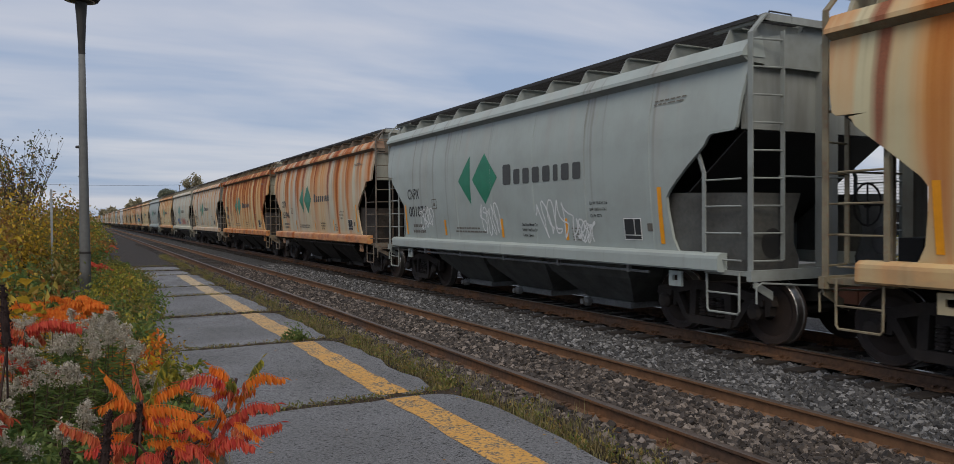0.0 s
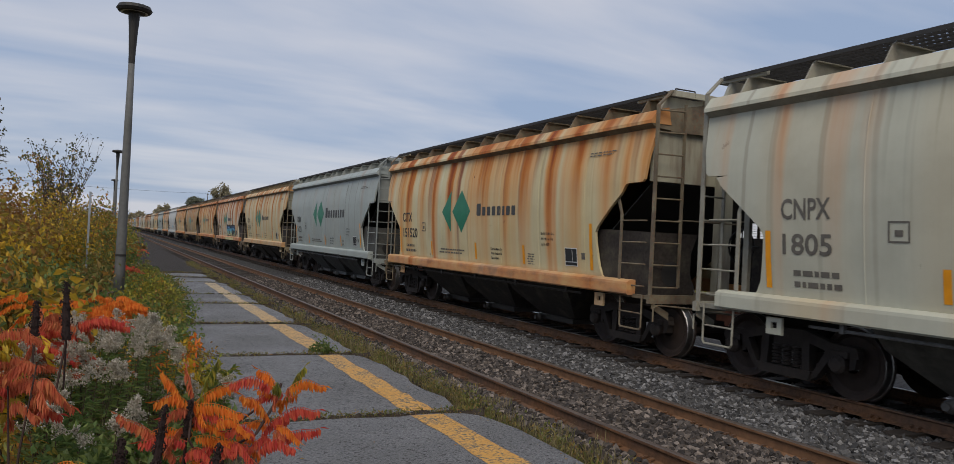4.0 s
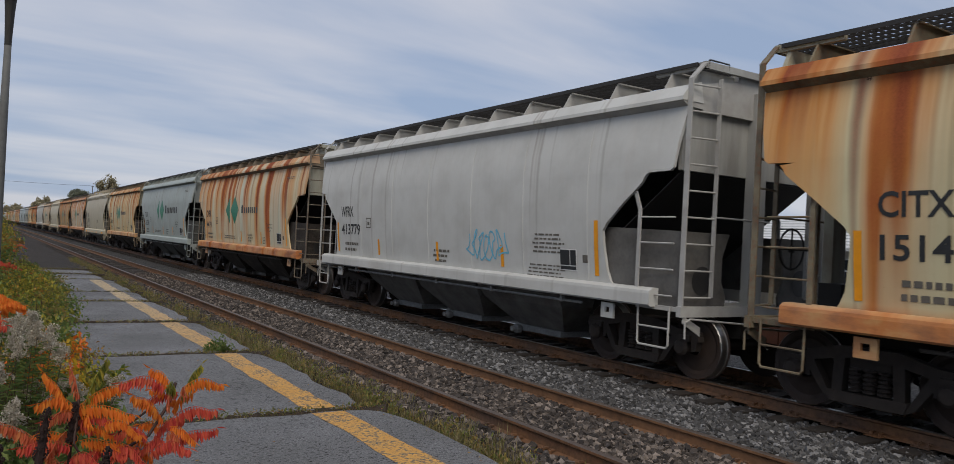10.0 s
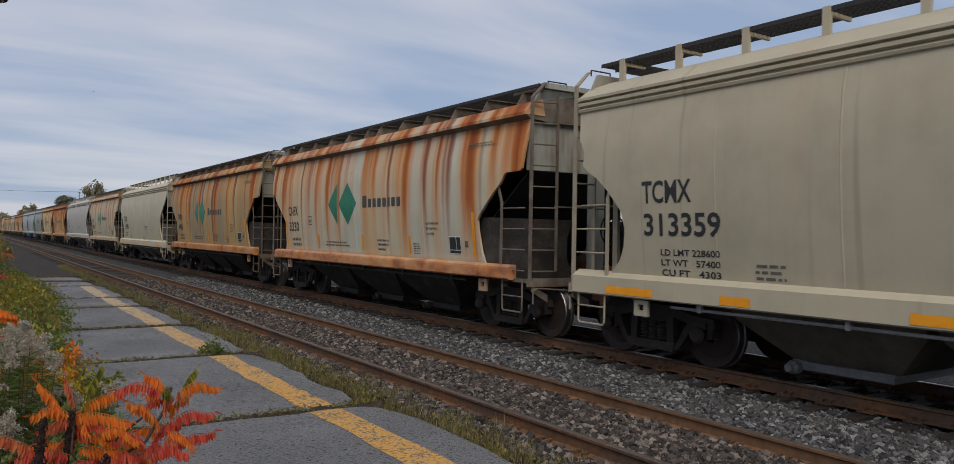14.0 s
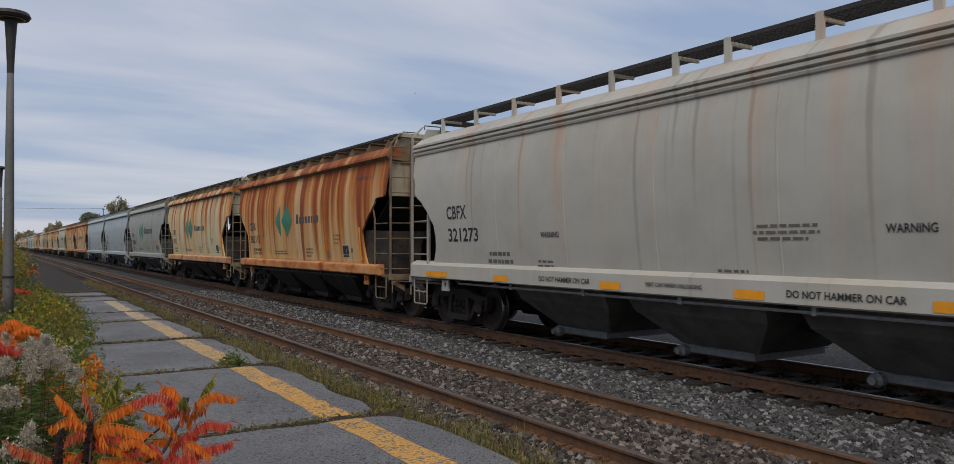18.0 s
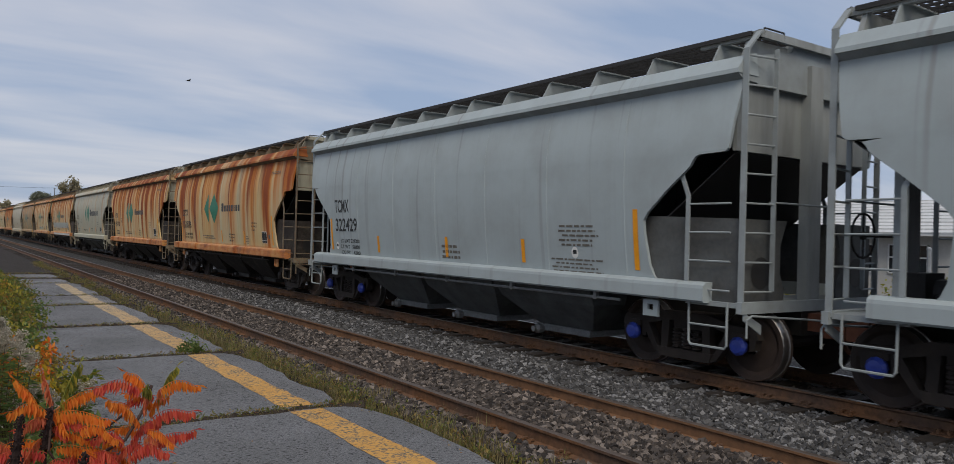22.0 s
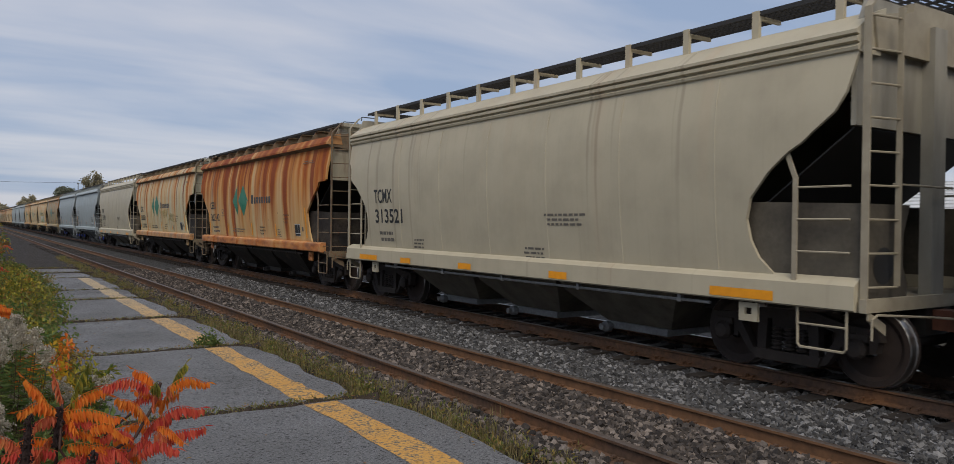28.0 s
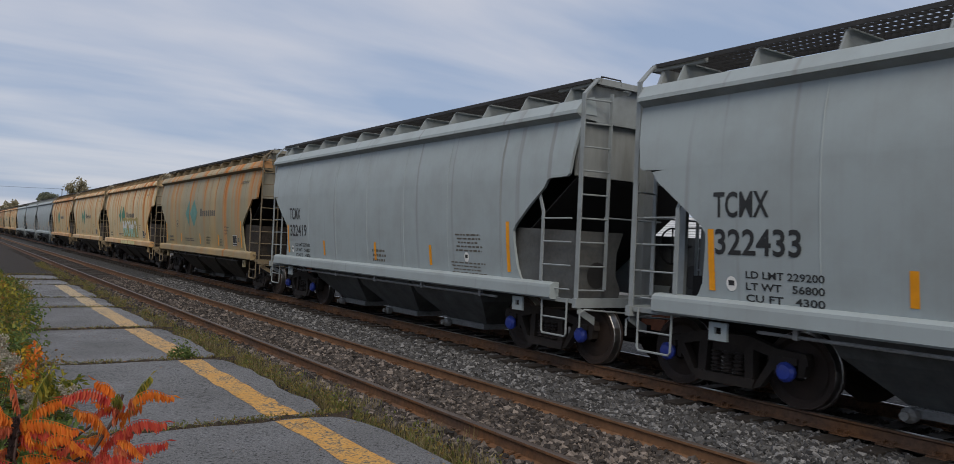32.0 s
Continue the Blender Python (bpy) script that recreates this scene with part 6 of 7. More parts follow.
for a, e, mat in [
    (tip, (0.56, 0.06, 0.96), L_ORANGE), (tip, (0.45, 0.15, 1.07), L_YGREEN), (tip, (0.15, 0.09, 1.07), L_ORANGE), (tip, (0.2, -0.15, 1.01), L_YGREEN),
    (tip, (-0.03, -0.03, 1.02), L_RED), (mid, (0.49, -0.09, 0.84), L_RED), (mid, (0.03, -0.08, 0.95), L_ORANGE), (mid, (0.41, 0.18, 0.89), L_ORANGE),
    (knee, (0.52, -0.03, 0.71), L_RED), (knee, (0.33, -0.18, 0.64), L_RED), (knee, (0.36, 0.15, 0.74), L_RED), (knee, (-0.05, -0.12, 0.75), L_RED),
    (fork, (-0.42, 0.03, 1.08), L_ORANGE), (fork, (-0.45, -0.06, 0.93), L_ORANGE), (fork, (0.03, -0.08, 0.84), L_ORANGE), (fork, (0.02, 0.15, 0.98), L_ORANGE),
    (fork, (-0.27, 0.21, 1.07), L_RUST), (fork, (-0.08, 0.24, 1.12), L_YGREEN), ((-0.15, 0.0, 0.81), (0.06, -0.15, 0.74), L_ORANGE),
    ((-0.26, -0.05, 0.69), (-0.52, -0.09, 0.71), L_RED), ((-0.26, -0.05, 0.69), (-0.15, -0.24, 0.62), L_RED), ((-0.03, 0.0, 0.66), (0.08, -0.23, 0.6), L_RED),
    ((-0.26, -0.05, 0.66), (-0.64, 0.08, 0.83), L_RUST), ((-0.08, 0.0, 0.54), (-0.33, -0.15, 0.54), L_ORANGE), ((-0.08, 0.0, 0.51), (0.18, -0.12, 0.51), L_RUST)]:
    a, e = Vector(a), Vector(e)
    a = a + Vector((r.uniform(-0.03, 0.03), r.uniform(-0.03, 0.03), -r.uniform(0.0, 0.12))) + (e - a) * r.uniform(0.0, 0.18)
    part("frond", frond_mesh(r, a, e, r.uniform(0.03, 0.06), 0.066), mat, t)
# smaller fronds lower on the stems
for i in range(30):
    a = r.choice([tip, mid, knee, fork, fork, Vector((-0.15, 0.0, 0.78)), Vector((0.02, 0.02, 0.74))]) - Vector((r.uniform(-0.05, 0.05), r.uniform(-0.04, 0.04), r.uniform(0.04, 0.24)))
    yaw = r.uniform(0, 6.28)
    e = a + Vector((math.cos(yaw), math.sin(yaw), r.uniform(-0.30, 0.15))) * r.uniform(0.12, 0.24)
    part("frond", frond_mesh(r, a, e, 0.03, 0.058), r.choice([L_RED, L_ORANGE, L_RUST, L_ORANGE]), t)
# dark fruit cones standing among the leaves
t = thing("sumac_bush", "bare sumac stems with dark dried fruit cones", "sumac", "wild sumac bushes beside the platform", at=pose(-4.525, 4.7, -0.12))
m = Mesh()
for p, hh in (((0.08, -0.15, 0.6), 0.35), ((0.36, -0.3, 0.51), 0.25), ((0.26, 0.15, 0.69), 0.22), ((-0.09, 0.0, 0.54), 0.20), ((-0.69, -0.40, 0.97), 0.22), ((-0.78, -0.35, 0.95), 0.15)):
    m.tube((p[0] * 0.8, p[1] * 0.8, 0), p, 0.008, 5, 0.006)
    add_cone(t, p, r, hh)
part("stem", m, TWIG, t)
t = thing("sumac_bush", "leaning sumac stem with a long dark fruit cone", "sumac", "wild sumac bushes beside the platform", at=pose(-5.15, 6.0, -0.12))
m = Mesh()
for p, hh in (((0.18, 0.0, 1.12), 0.40), ((-0.05, 0.5, 1.08), 0.26), ((-0.36, -0.5, 1.72), 0.22), ((-0.5, 0.1, 1.1), 0.22)):
    m.tube((p[0] * 0.2, p[1] * 0.4, 0), p, 0.011, 6, 0.007)
    add_cone(t, p, r, hh, 0.036)
part("stem", m, TWIG, t)
sumac(-4.72, 4.4, 0.74, 42, [L_YELLOW, L_YGREEN, L_YELLOW, L_ORANGE], "low sumac with yellow and green drooping leaves", 3, -0.12, 0.30, 0, 0.24)
sumac(-5.17, 5.0, 1.32, 43, [L_RUST, L_RED, L_RUST], "salmon red sumac among weeds", 2, -0.12, 0.14, 0, 0.22)
sumac(-5.75, 6.4, 1.55, 44, [L_RUST, L_GOLD, L_ORANGE], "salmon and gold sumac among yellow vines", 4, -0.12, 0.5, 1)
sumac(-5.25, 7.3, 1.35, 45, [L_RUST, L_RED, L_RUST], "salmon red sumac behind dark cones", 4, -0.12, 0.5, 0)
sumac(-6.35, 7.6, 1.66, 46, [L_ORANGE, L_RED, L_RUST], "orange and red leafed sumac", 6, -0.12, 0.6, 1)
sumac(-4.95, 11.0, 1.15, 47, [L_ORANGE, L_ORANGE], "orange sumac near the lamp post", 6, -0.12, 0.7, 0)
sumac(-4.10, 25.5, 0.85, 48, [L_RED, L_RUST], "small red sumac by the platform", 2, -0.12, 0.3, 0, 0.26)
sumac(-3.95, 33.0, 1.3, 49, [L_BROWN, L_BROWN, L_RUST], "dull brownish red sumac by the platform", 4, -0.12, 0.6, 0)
for i, (x, y, h) in enumerate([(-4.42, 7.6, 1.0), (-4.85, 7.4, 1.05), (-4.45, 8.4, 1.02), (-5.0, 6.8, 0.92), (-5.25, 8.1, 1.05), (-3.95, 8.0, 0.42), (-4.80, 5.5, 0.74), (-4.75, 8.3, 1.05)]):
    goldenrod(x, y, h, 60 + i)

low = random.Random(8)
for i, (x, y, h, w, mat, n, size, label) in enumerate([
    (-4.0, 9.3, 0.82, 0.85, L_ORANGE, 900, 0.07, "orange leafed low shrub by the slab"),
    (-3.90, 9.9, 0.75, 0.80, L_YELLOW, 900, 0.07, "yellow and orange leafed low shrub"),
    (-3.72, 9.0, 0.55, 0.7, L_YGREEN, 800, 0.07, "yellow-green vine at the platform edge"),
    (-4.60, 10.1, 0.95, 0.8, L_YELLOW, 1200, 0.06, "bright yellow wildflowers by the lamp post"),
    (-3.75, 11.2, 0.45, 0.8, L_BROWN, 420, 0.05, "bare brown twiggy weed"),
    (-4.40, 5.6, 0.60, 0.9, L_GREEN, 1500, 0.08, "green weeds under the sumac"),
    (-5.55, 7.0, 1.15, 0.9, L_GOLD, 420, 0.13, "vine with bright yellow leaves among sumac"),
    (-3.88, 8.75, 0.62, 0.6, L_GOLD, 520, 0.08, "bright yellow leafed vine at the slab"),
    (-4.85, 5.6, 0.66, 1.0, L_GREEN, 1500, 0.08, "green weeds among goldenrod"),
    (-4.05, 6.6, 0.52, 0.9, L_GREEN, 1600, 0.08, "green weeds beside the slab"),
    (-5.5, 5.8, 0.7, 1.0, L_MIX, 1300, 0.08, "mixed green and brown weeds"),
    (-4.15, 4.3, 0.42, 0.7, L_WEED, 1100, 0.06, "low weeds beside the platform"),
    (-4.75, 4.0, 0.50, 0.8, L_BROWN, 1000, 0.06, "brown dried tangled weeds"),
    (-5.3, 4.4, 0.65, 0.9, L_BROWN, 1300, 0.07, "tangled green and brown weeds"),
    (-5.3, 8.9, 1.25, 1.2, L_YELLOW, 1100, 0.14, "yellow vine leaves on a shrub"),
    (-5.95, 7.9, 1.45, 1.3, L_GOLD, 900, 0.16, "vine with large yellow leaves"),
    (-6.6, 10.0, 1.55, 1.7, L_GOLD, 1300, 0.16, "yellow-green tangled vine thicket"),
    (-5.3, 9.6, 0.75, 1.3, L_GREEN, 1400, 0.08, "green weeds near the post"),
    (-5.7, 12.8, 1.4, 1.8, L_MIX, 1700, 0.14, "dense yellow-green leafy shrub"),
    (-7.2, 13.5, 1.9, 2.2, L_BROWN, 1700, 0.15, "dense yellow leafed shrub"),
    (-5.6, 16.0, 1.35, 2.0, L_GREEN, 2000, 0.10, "dark green leafy shrub"),
    (-6.9, 17.0, 2.2, 2.6, L_YELLOW, 2500, 0.15, "tall yellow-green leafy shrub"),
    (-5.2, 20.5, 1.3, 1.8, L_WEED, 1700, 0.10, "yellow-green shrub behind the lamp post"),
    (-7.0, 21.0, 2.8, 2.8, L_BROWN, 2700, 0.15, "mixed green and yellow autumn shrub"),
    (-8.6, 19.0, 2.35, 2.8, L_GREEN, 2300, 0.12, "mixed green and yellow autumn shrub"),
    (-6.4, 25.5, 3.1, 2.8, L_YELLOW, 3250, 0.12, "golden yellow leafy shrub"),
    (-8.6, 25.5, 3.1, 3.2, L_BROWN, 3250, 0.13, "mixed green and brown autumn thicket"),
    (-5.2, 27.0, 2.50, 2.2, L_MIX, 2990, 0.11, "mixed green and yellow autumn shrub"),
    (-4.6, 30.0, 1.7, 2.0, L_GREEN, 1800, 0.11, "green shrub by the track"),
    (-5.6, 32.5, 3.60, 2.8, L_MIX, 3380, 0.12, "mixed green and brown autumn thicket"),
    (-7.6, 33.0, 3.7, 3.6, L_BROWN, 3380, 0.13, "brown autumn thicket beside the railway"),
    (-10.2, 32.0, 3.5, 4.4, L_BROWN, 3380, 0.14, "brown autumn thicket beside the railway"),
    (-5.3, 38.0, 3.6, 2.8, L_MIX, 3380, 0.13, "yellow-green small tree-like shrub"),
    (-8.2, 41.0, 4.32, 4.0, L_MIX, 3380, 0.15, "mixed green and brown autumn thicket"),
    (-12.2, 41.0, 3.0, 5.4, L_BROWN, 3380, 0.16, "brown autumn thicket beside the railway"),
    (-4.2, 39.0, 1.7, 2.0, L_BROWN, 1700, 0.11, "reddish brown shrub by the track"),
    (-4.1, 47.0, 1.8, 2.4, L_YGREEN, 1700, 0.13, "yellow-green shrub by the track"),
    (-5.4, 52.0, 2.6, 3.0, L_MIX, 2000, 0.15, "mixed autumn shrub by the track"),
    (-4.4, 60.0, 2.0, 3.0, L_GREEN, 1700, 0.15, "green shrub by the track"),
    (-5.0, 72.0, 2.4, 4.0, L_MIX, 1800, 0.18, "mixed shrubs by the track"),
    (-5.0, 88.0, 2.6, 5.0, L_YGREEN, 1800, 0.2, "yellow-green shrubs by the track"),
    (-5.5, 110.0, 3.0, 6.0, L_MIX, 1800, 0.25, "mixed shrubs by the track"),
    (-6.0, 140.0, 3.2, 8.0, L_MIX, 1800, 0.3, "distant mixed autumn shrubs"),
    (-7.5, 180.0, 3.6, 10.0, L_BROWN, 1800, 0.35, "distant brown autumn shrubs"),
    (-10, 240.0, 4.5, 14.0, L_MIX, 1800, 0.5, "distant mixed autumn shrubs"),
    (-16, 75.0, 3.6, 9.0, L_BROWN, 2200, 0.25, "brown thicket in the distance"),
    (-26, 95.0, 4.0, 12.0, L_BROWN, 2200, 0.3, "brown thicket in the distance"),
    (-14, 52.0, 3.3, 6.0, L_MIX, 2400, 0.18, "mixed autumn coloured thicket"),
    (-20, 60.0, 3.6, 8.0, L_BROWN, 2200, 0.22, "brown autumn thicket behind"),
]):
    bush("shrub", x, y, h, w, mat, n, size, label, 200 + i)
for i in range(34):
    y = 11.6 + i * 0.66
    bush("low_weeds", np.interp(y, [9, 12, 15, 18, 22, 27, 33], [-3.95, -3.70, -3.58, -3.30, -3.10, -2.95, -3.1]) + low.uniform(-0.30, 0.08), y, low.uniform(0.20, 0.44), low.uniform(0.6, 1.0), low.choice([L_GREEN, L_WEED, L_YGREEN, L_GREEN, L_WEED]), 330, 0.075, "low green weeds creeping over the platform edge", 300 + i)
for i in range(26):
    y = 11.5 + i * 0.8
    bush("tall_weeds", -4.05 + low.uniform(-0.35, 0.2) + 0.02 * (y - 11), y, low.uniform(0.4, 0.85), low.uniform(0.7, 1.1), low.choice([L_GREEN, L_WEED, L_YGREEN, L_MIX]), 380, 0.085, "tangled green weeds beside the platform", 360 + i)
under = Mesh()
for i in range(900):
    y = 2.6 + 16 * low.random() ** 1.6
    x = low.uniform(-4.9 - 0.22 * y, -3.65)
    blades(under, low, x, y, -0.13, 7, low.uniform(0.25, 0.6), 0.06)
tagged(part("tall_grass", under, L_GRASS), "tall dry grass among the weeds", "grass", "", "stuff")


def tree(name, x, y, h, w, mat, n, size, label, seed, stems=1, base=-0.1, bare=0.35, girth=0.02):
    """Trunks with forking limbs and leaves in clumps round the outer twigs."""
    r = random.Random(seed)
    t = thing(name, label, "tree", at=pose(x, y, base))
    wood, crown, tips = Mesh(), Mesh(), []

    def grow(p, d, length, rad, depth):
        q = p + d * length
        wood.tube(p, q, rad, 6 if depth < 2 else 4, rad * 0.65)
        if depth >= 3:
            tips.append(q)
            return
        for i in range(3 if depth else 4):
            e = (d * 0.9 + rand_dir(r) * 0.55 + Vector((0, 0, 0.25))).normalized()
            grow(p.lerp(q, r.uniform(0.6, 1.0)), e, length * r.uniform(0.55, 0.75), rad * 0.55, depth + 1)
        tips.append(q)

    for i in range(stems):
        a = 2 * math.pi * i / stems + r.uniform(-0.4, 0.4)
        lean = w / h * (0.35 if stems > 1 else 0.05)
        d = Vector((math.cos(a) * lean, math.sin(a) * lean, 1)).normalized()
        grow(Vector((math.cos(a), math.sin(a), 0)) * (0.06 * w if stems > 1 else 0), d, h * bare * r.uniform(0.85, 1.1), girth * h, 0)
    for i in range(n):
        c = tips[r.randrange(len(tips))]
        p = c + rand_dir(r) * w * 0.09 * r.random() ** 0.5
        d = rand_dir(r)
        leaf(crown, p, d, d.orthogonal().normalized(), size * r.uniform(0.6, 1.3), size * r.uniform(0.5, 0.9))
    part("trunk", wood, BARK, t)
    tagged(part("crown", crown, mat, t), kind="stuff")


def sparse_tree(x, y, h, w, mat, label, seed, stems=8, clusters=4, leaves=9, size=0.15, low=0.55, base=-0.1):
    """Young shoots fanning up from one stool, nearly bare, dark leaves in tufts near their tips."""
    r = random.Random(seed)
    t = thing("young_tree", label, "tree", at=pose(x, y, base))
    wood, crown = Mesh(), Mesh()
    for i in range(stems):
        a = 2 * math.pi * i / stems + r.uniform(-0.5, 0.5)
        out = w / 2 * r.uniform(0.15, 1.0)
        top = Vector((out * math.cos(a), out * math.sin(a), h * r.uniform(0.72, 1.0)))
        pts = [Vector((top.x * u ** 1.5, top.y * u ** 1.5, top.z * u)) for u in (0, 0.2, 0.4, 0.6, 0.8, 1.0)]
        for k, (p, q) in enumerate(zip(pts, pts[1:])):
            wood.tube(p, q, 0.026 * (1 - 0.17 * k), 5, 0.026 * (1 - 0.17 * (k + 1)))
        ends = [top]
        for k in range(clusters):
            u = r.uniform(low, 0.93)
            p = Vector((top.x * u ** 1.5, top.y * u ** 1.5, top.z * u))
            b = r.uniform(0, 6.28)
            q = p + Vector((math.cos(b) * 0.5, math.sin(b) * 0.5, 0.85)) * r.uniform(0.3, 0.9)
            wood.tube(p, q, 0.009, 4, 0.005)
            ends.append(q)
        for e in ends:
            for k in range(int(leaves * r.uniform(0.3, 1.4))):
                d = (rand_dir(r) + Vector((0, 0, -0.5))).normalized()
                leaf(crown, e + rand_dir(r) * r.uniform(0.02, 0.22), d, d.orthogonal().normalized(), size * r.uniform(0.7, 1.3), size * r.uniform(0.6, 0.9))
    part("trunk", wood, BARK, t)
    tagged(part("crown", crown, mat, t), kind="stuff")


sparse_tree(-10.9, 37.0, 7.5, 3.0, L_DARK, "tall nearly bare young tree with few dark leaves", 73, 9, 8, 7, 0.14)
sparse_tree(-9.5, 36.0, 7.3, 2.6, L_DARK, "tall nearly bare young tree with tufts of dark leaves", 74, 9, 8, 7, 0.14)
sparse_tree(-12.9, 36.5, 7.0, 3.0, L_DARK, "tall nearly bare young tree", 71, 8, 8, 7, 0.14)
sparse_tree(-6.5, 34.0, 5.2, 3.4, L_DARK, "young multi-stemmed tree with sparse dark leaves", 72, 14, 9, 4, 0.11, 0.45)
sparse_tree(-7.0, 35.5, 4.6, 3.0, L_MIX, "young multi-stemmed tree with yellowing leaves", 75, 14, 9, 12, 0.12, 0.4)
sparse_tree(-16.5, 52.0, 5.2, 5.0, L_DARK, "thin bare saplings behind the thicket", 76, 10, 6, 8, 0.16)
tree("distant_tree", 32.5, 420.0, 27, 14, L_HAZE, 2600, 1.0, "distant dark green broadleaf tree", 75, 1, bare=0.30)
tree("distant_tree", 48.0, 430.0, 33, 17, L_HAZEGOLD, 1500, 0.95, "distant thin yellowing tree", 76, 1, bare=0.32)
tree("distant_tree", 59.0, 440.0, 31, 14, L_HAZEGOLD, 800, 0.95, "distant thin yellowing tree", 77, 1, bare=0.32)
for i, (x, h) in enumerate([(17, 16), (10, 15), (4, 12), (24, 19), (-6, 12), (-18, 13)]):
    tree("distant_tree", x, 440.0 + 8 * i, h, 14, L_HAZEGOLD, 900, 1.1, "low distant autumn tree", 80 + i, 1, bare=0.28)

# ---- lamp posts, sign post, poles ----
POST = simple("weathered_grey_post", (0.105, 0.107, 0.105), 0.7, 0, 0.25, 10, 0.2)
DARKPOST = simple("dark_lamp_metal", (0.03, 0.028, 0.026), 0.6, 0.2, 0.3, 8)
LAMPGLASS = simple("clouded_lamp_lens", (0.45, 0.46, 0.46), 0.3, 0, 0.1, 9)
GALV = simple("galvanised_post", (0.30, 0.32, 0.34), 0.5, 0.5, 0.2, 12)
WOODPOLE = simple("grey_wood_pole", (0.10, 0.085, 0.07), 0.9, 0, 0.3, 6)


def lamp_post(x, y):
    t = thing("lamp_post", "tapered grey platform lamp post with a flat dark head", "lamp post", "platform lamp posts", at=pose(x, y, -0.12))
    part("shaft", Mesh().lathe([(0.125, 0), (0.118, 0.9), (0.102, 2.4), (0.086, 4.2), (0.07, 5.75)], "z", 14), POST, t, smooth=True)
    part("neck", Mesh().lathe([(0.072, 5.74), (0.075, 5.95), (0.10, 6.5), (0.13, 6.92)], "z", 14), DARKPOST, t, "dark flared neck")
    part("collar", Mesh().lathe([(0.122, 1.18), (0.122, 1.23)], "z", 14), DARKPOST, t)
    part("head", Mesh().lathe([(0.12, 6.92), (0.36, 6.96), (0.40, 7.02), (0.36, 7.10), (0.05, 7.16)], "z", 18), DARKPOST, t, "flat round lamp head")
    part("lens", Mesh().lathe([(0.14, 6.935), (0.30, 6.945)], "z", 18), LAMPGLASS, t)


for y in (20.0, 60.0, 100.0):
    lamp_post(-4.47, y)
t = thing("sign_post", "thin galvanised metal post standing in shrubs", "post", at=pose(-5.3, 25.5, -0.12))
part("post", Mesh().box(-0.03, 0.03, -0.02, 0.02, 0, 2.85), GALV, t)


def power_pole(x, y, h, arms):
    t = thing("power_pole", "weathered wooden power pole with crossarm", "power pole", "distant power poles", at=pose(x, y, 0))
    part("pole", Mesh().tube((0, 0, 0), (0, 0, h), 0.22, 8, 0.15), WOODPOLE, t)
    for z, w in arms:
        part("crossarm", Mesh().box(-w, w, -0.12, 0.12, z - 0.15, z + 0.15), WOODPOLE, t)


power_pole(-31.0, 150, 12.9, [(12.6, 2.2)])
power_pole(-30.0, 190, 11.5, [(11.0, 4.0)])
t = thing("lattice_pylon", "steel lattice transmission pylon in the distance", "pylon", at=pose(-36.0, 250, 0))
m = Mesh()
for sx in (-1, 1):
    for sy in (-1, 1):
        m.tube((sx * 2.2, sy * 2.2, 0), (sx * 0.7, sy * 0.7, 26), 0.12, 4)
    for k in range(8):
        z0, z1 = k * 3.1, k * 3.1 + 3.1
        w0, w1 = 2.2 - 1.5 * z0 / 26, 2.2 - 1.5 * z1 / 26
        m.tube((-sx * w0, -w0, z0), (sx * w1, -w1, z1), 0.07, 4)
part("tower", m, POST, t)
for z, w in ((17.5, 5.0), (21.0, 4.4), (24.5, 3.6)):
    part("crossarm", Mesh().prism([(-w, z), (w, z), (0.8, z + 0.9), (-0.8, z + 0.9)], "y", -0.3, 0.3), POST, t)
power_pole(38.0, 400, 19.0, [(18.6, 0.5)])
power_pole(-70.0, 330, 18.0, [(17.4, 1.6)])
t = thing("overhead_cable", "thin cable crossing above the railway", "cable", at=pose(0, 0, 0))
m = Mesh()
pts = [Vector((-70 + 108 * i / 16, 330 + 70 * i / 16, 18.0 + 1.0 * i / 16 - 1.5 * (1 - ((i - 8) / 8) ** 2))) for i in range(17)]
part("wire", m.path(pts, 0.06, 4), DARKPOST, t)

# ---- station beyond the train ----
WALL = simple("cream_clapboard", (0.42, 0.41, 0.38), 0.7, 0, 0.12, 6)
ROOF = simple("pale_metal_roofing", (0.55, 0.56, 0.56), 0.45, 0.2, 0.12, 4)
GLASS = Mat("window_glass", 0.08, 0.0, 0.8).colour((0.02, 0.025, 0.03)).m
FRAME = simple("white_window_frame", (0.55, 0.56, 0.55), 0.5, 0, 0.08, 9)
PAVE = simple("pale_concrete_paving", (0.15, 0.148, 0.14), 0.85, 0, 0.2, 3, 0.2)
structure("platform_far", Mesh().prism([(10.2, -0.45), (10.2, -0.12), (10.3, -0.10), (13.4, -0.10), (13.4, -0.45)], "y", -60, 160), PAVE, "pale concrete platform beyond the train", "platform")
structure("yard", Mesh().box(13.8, 60, -80, 200, -0.5, -0.28), simple("worn_yard_paving", (0.10, 0.10, 0.098), 0.85, 0, 0.25, 1.5), "worn grey paved yard by the station", "pavement")
b = thing("station_building", "low pale station building with a ribbed metal roof", "building", at=pose(30, 0, -0.28))
part("wall", Mesh().box(0, 9, 15, 52, 0, 2.75), WALL, b)
m = Mesh()
m.prism([(-0.9, 2.66), (4.5, 4.35), (9.9, 2.66), (9.9, 2.76), (4.5, 4.47), (-0.9, 2.78)], "y", 14.2, 52.8)
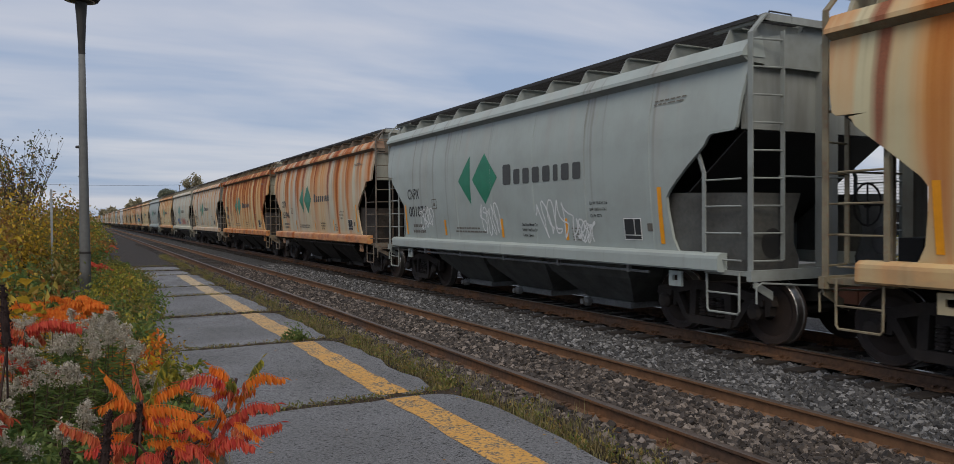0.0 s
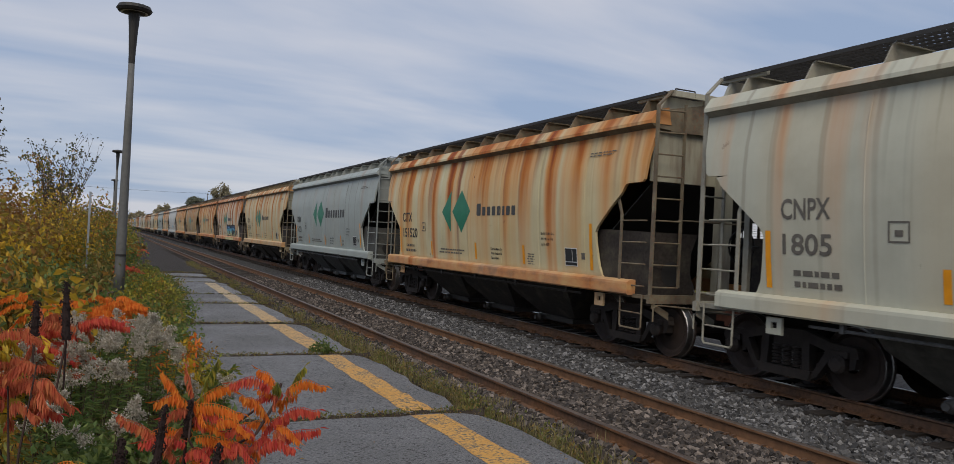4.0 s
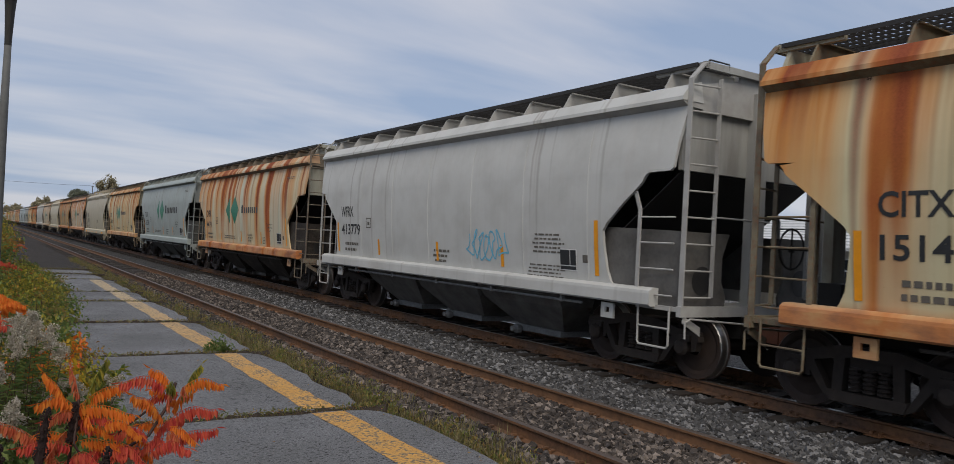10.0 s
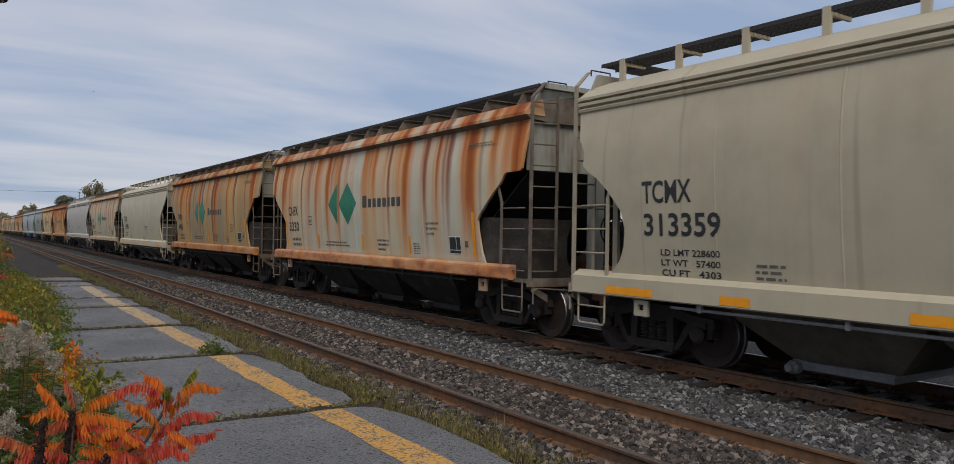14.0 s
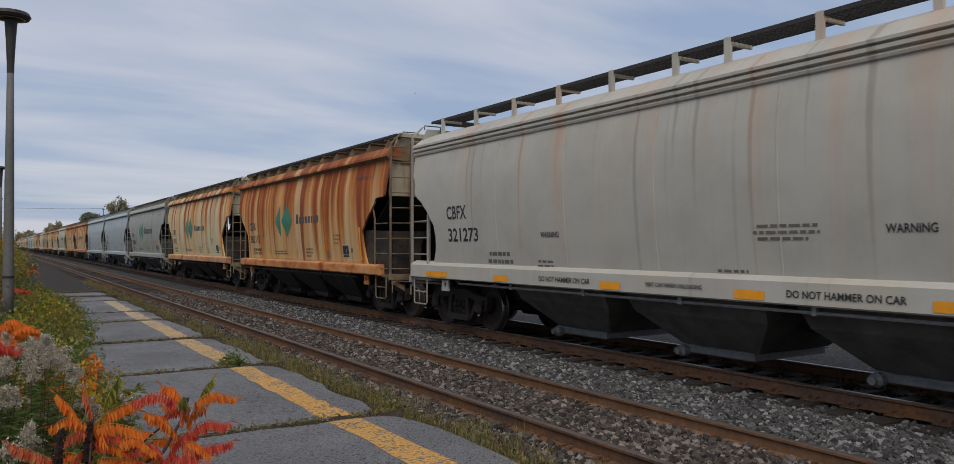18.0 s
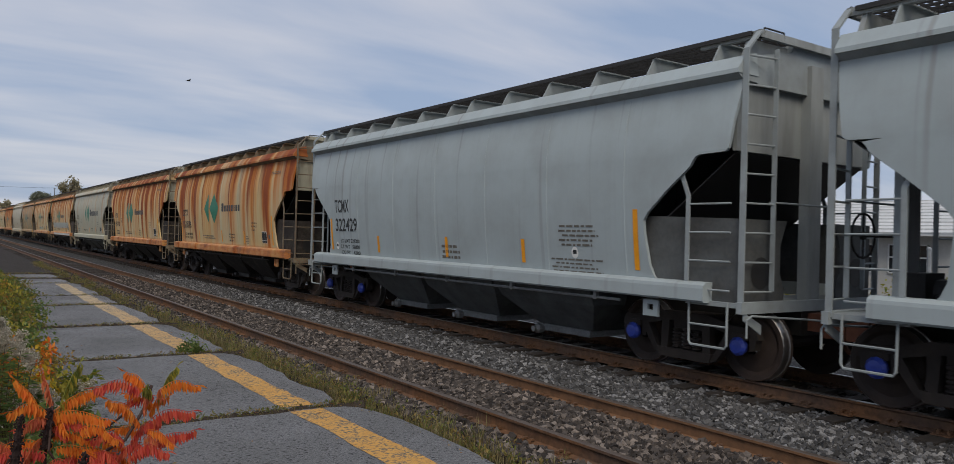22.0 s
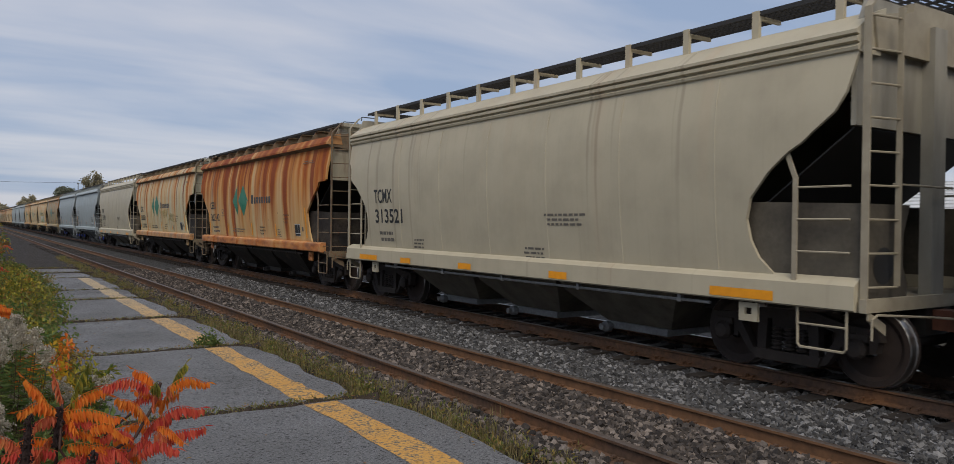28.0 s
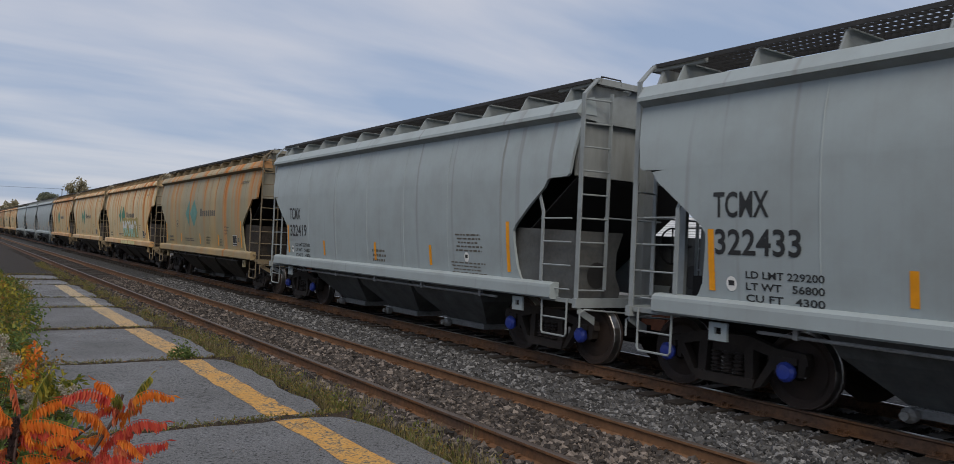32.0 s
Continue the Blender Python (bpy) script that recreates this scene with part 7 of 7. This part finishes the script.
for i in range(11):
    u = i / 10
    part("roof_rib", Mesh().box(-0.92 + 5.4 * u, -0.80 + 5.4 * u, 14.2, 52.8, 2.78 + 1.68 * u, 2.83 + 1.68 * u), ROOF, b)
part("roof", m, ROOF, b)
for i in range(16):
    y = 16 + i * 2.25
    w = part("window", Mesh().box(-0.05, 0.02, y, y + 1.7, 1.05, 2.25), GLASS, b, "dark window pane")
    f = Mesh()
    for a in (0, 0.56, 1.12, 1.66):
        f.box(-0.09, -0.04, y + a, y + a + 0.06, 1.0, 2.3)
    for z in (1.0, 1.7, 2.25):
        f.box(-0.09, -0.04, y, y + 1.72, z, z + 0.06)
    part("window_frame", f, FRAME, w)
for i in range(10):
    f = thing("fence_post", "grey metal post on the far platform", "post", "posts on the far platform", at=pose(12.6, 2.0 + i * 6.0, -0.10))
    part("post", Mesh().tube((0, 0, 0), (0, 0, 1.9), 0.045, 8), GALV, f)
    part("cap", Mesh().lathe([(0.055, 1.9), (0.055, 1.94), (0.02, 1.97)], "z", 8), GALV, f)
for i, (x, y) in enumerate([(15.5, 9.5), (16.0, 14), (15.2, 22.5), (15.8, 6.0), (16.3, 28)]):
    bush("shrub", x, y, 1.7, 1.8, L_YGREEN, 900, 0.10, "green shrub by the station yard", 400 + i, -0.28)


# ---- birds and a wind-blown leaf ----
FEATHER = simple("dark_feathers", (0.02, 0.02, 0.022), 0.8, 0, 0.3, 30)


def bird(label, span):
    t = thing("bird", label, "bird", "birds crossing the sky")
    part("body", Mesh().lathe([(0.0, -0.42 * span), (0.06 * span, -0.3 * span), (0.085 * span, 0.0), (0.05 * span, 0.24 * span), (0.0, 0.32 * span)], "y", 8, caps=False), FEATHER, t, smooth=True)
    for s in (-1, 1):
        m = Mesh().prism([(0.0, -0.12 * span), (s * 0.26 * span, -0.10 * span), (s * 0.5 * span, 0.06 * span), (s * 0.24 * span, 0.14 * span), (0.0, 0.12 * span)], "z", -0.008 * span, 0.008 * span)
        m.v = [(x, y, z + 0.5 * abs(x)) for x, y, z in m.v]
        part("wing", m, FEATHER, t, "raised dark wing")
    part("tail", Mesh().prism([(-0.03 * span, -0.36 * span), (0.03 * span, -0.36 * span), (0.08 * span, -0.55 * span), (-0.08 * span, -0.55 * span)], "z", -0.006 * span, 0.006 * span), FEATHER, t)
    return t


crow = bird("small dark bird flying over the train", 0.62)
swift = bird("tiny dark bird far behind the train", 0.5)
gust_leaf = thing("blown_leaf", "dry brown curled leaf blown on the wind", "leaf")
m = Mesh()
for i in range(6):
    u, w = i / 5, 0.022 * math.sin(math.pi * (0.08 + 0.86 * i / 5))
    m.v += [(-w, -0.035 + 0.07 * u, 0.012 * math.sin(5 * u) + 0.010), (0, -0.035 + 0.07 * u, 0.012 * math.sin(5 * u)), (w, -0.035 + 0.07 * u, 0.012 * math.sin(5 * u) + 0.012)]
m.f = [(3 * i + k, 3 * i + k + 1, 3 * i + k + 4, 3 * i + k + 3) for i in range(5) for k in (0, 1)]
part("blade", m, L_BROWN, gust_leaf)
part("stalk", Mesh().bent([(0, 0.034, -0.010), (0.004, 0.055, -0.006), (0.002, 0.085, 0.006)], 0.0012, 5), TWIG, gust_leaf)

# ---- what moves ----
SECONDS = 32.0


def travelled(t):
    """How far the train has gone: it slows a little."""
    return 16.948 * t - 0.0068 * t * t


def motions():
    for car, centre, key, at in CARS:
        walk(car, [(t, pose(TX, centre - travelled(t), 0)) for t in (0, 4, 8, 12, 16, 20, 24, 28, SECONDS)])
    walk(crow, [(t, pose(2.3 + 11.0 * (t - 21), 72, z, 0, 0, -80)) for t, z in ((0, 15.6), (12, 15.2), (20, 14.9), (21, 14.8), (22, 15.2), (22.4, 14.9), (22.8, 13.8), (23.2, 12.8), (24, 11.0), (26, 9.0), (SECONDS, 9.0))])
    walk(swift, [(t, pose(71.7 + 12.1 * (t - 18.7), 125.6 - 8.1 * (t - 18.7), 31.4 + 0.7 * (t - 18.7), 0, 0, -120)) for t in (0, 10, 18, 20, SECONDS)])
    walk(gust_leaf, [(t, pose(x, y, z, rx, ry, rz)) for t, x, y, z, rx, ry, rz in (
        (0, -16.0, 6.5, 40.0, 0, 0, 0), (18.0, -6.4, 3.4, 6.5, 20, 10, 30), (18.7, -3.9, 2.88, 3.35, 30, 50, 60), (18.9, -3.30, 2.70, 2.69, 20, 40, 20), (19.0, -3.0, 2.61, 2.40, 10, 20, -50), (19.1, -2.77, 2.49, 2.07, 30, 30, -20),
        (19.25, -2.52, 2.28, 1.64, 60, 20, 20), (19.6, -2.1, 1.9, 0.5, 20, 50, 40), (19.8, -1.95, 1.8, -0.02, 0, 5, 30), (20.5, -1.95, 1.8, -0.02, 0, 5, 30), (SECONDS, -1.95, 1.8, -0.02, 0, 5, 30))])
    # all axles roll alike: one action for the fore and one for the aft axle of a truck
    turn = lambda t: math.degrees(travelled(t) / 0.457)
    shared = {}
    for car, *_ in CARS:
        for w in car.children_recursive:
            if not w.name.startswith("wheelset"):
                continue
            e = 1 if w.location.y > 0 else -1
            if e not in shared:
                walk(w, [(f / FPS, pose(0, e * 0.89, 0.457, turn(f / FPS))) for f in range(int(SECONDS * FPS) + 1)])
                shared[e] = w
            elif w is not shared[e]:
                w.rotation_mode = "QUATERNION"
                w.animation_data_create()
                w.animation_data.action = shared[e].animation_data.action
                w.animation_data.action_slot = shared[e].animation_data.action_slot


motions()
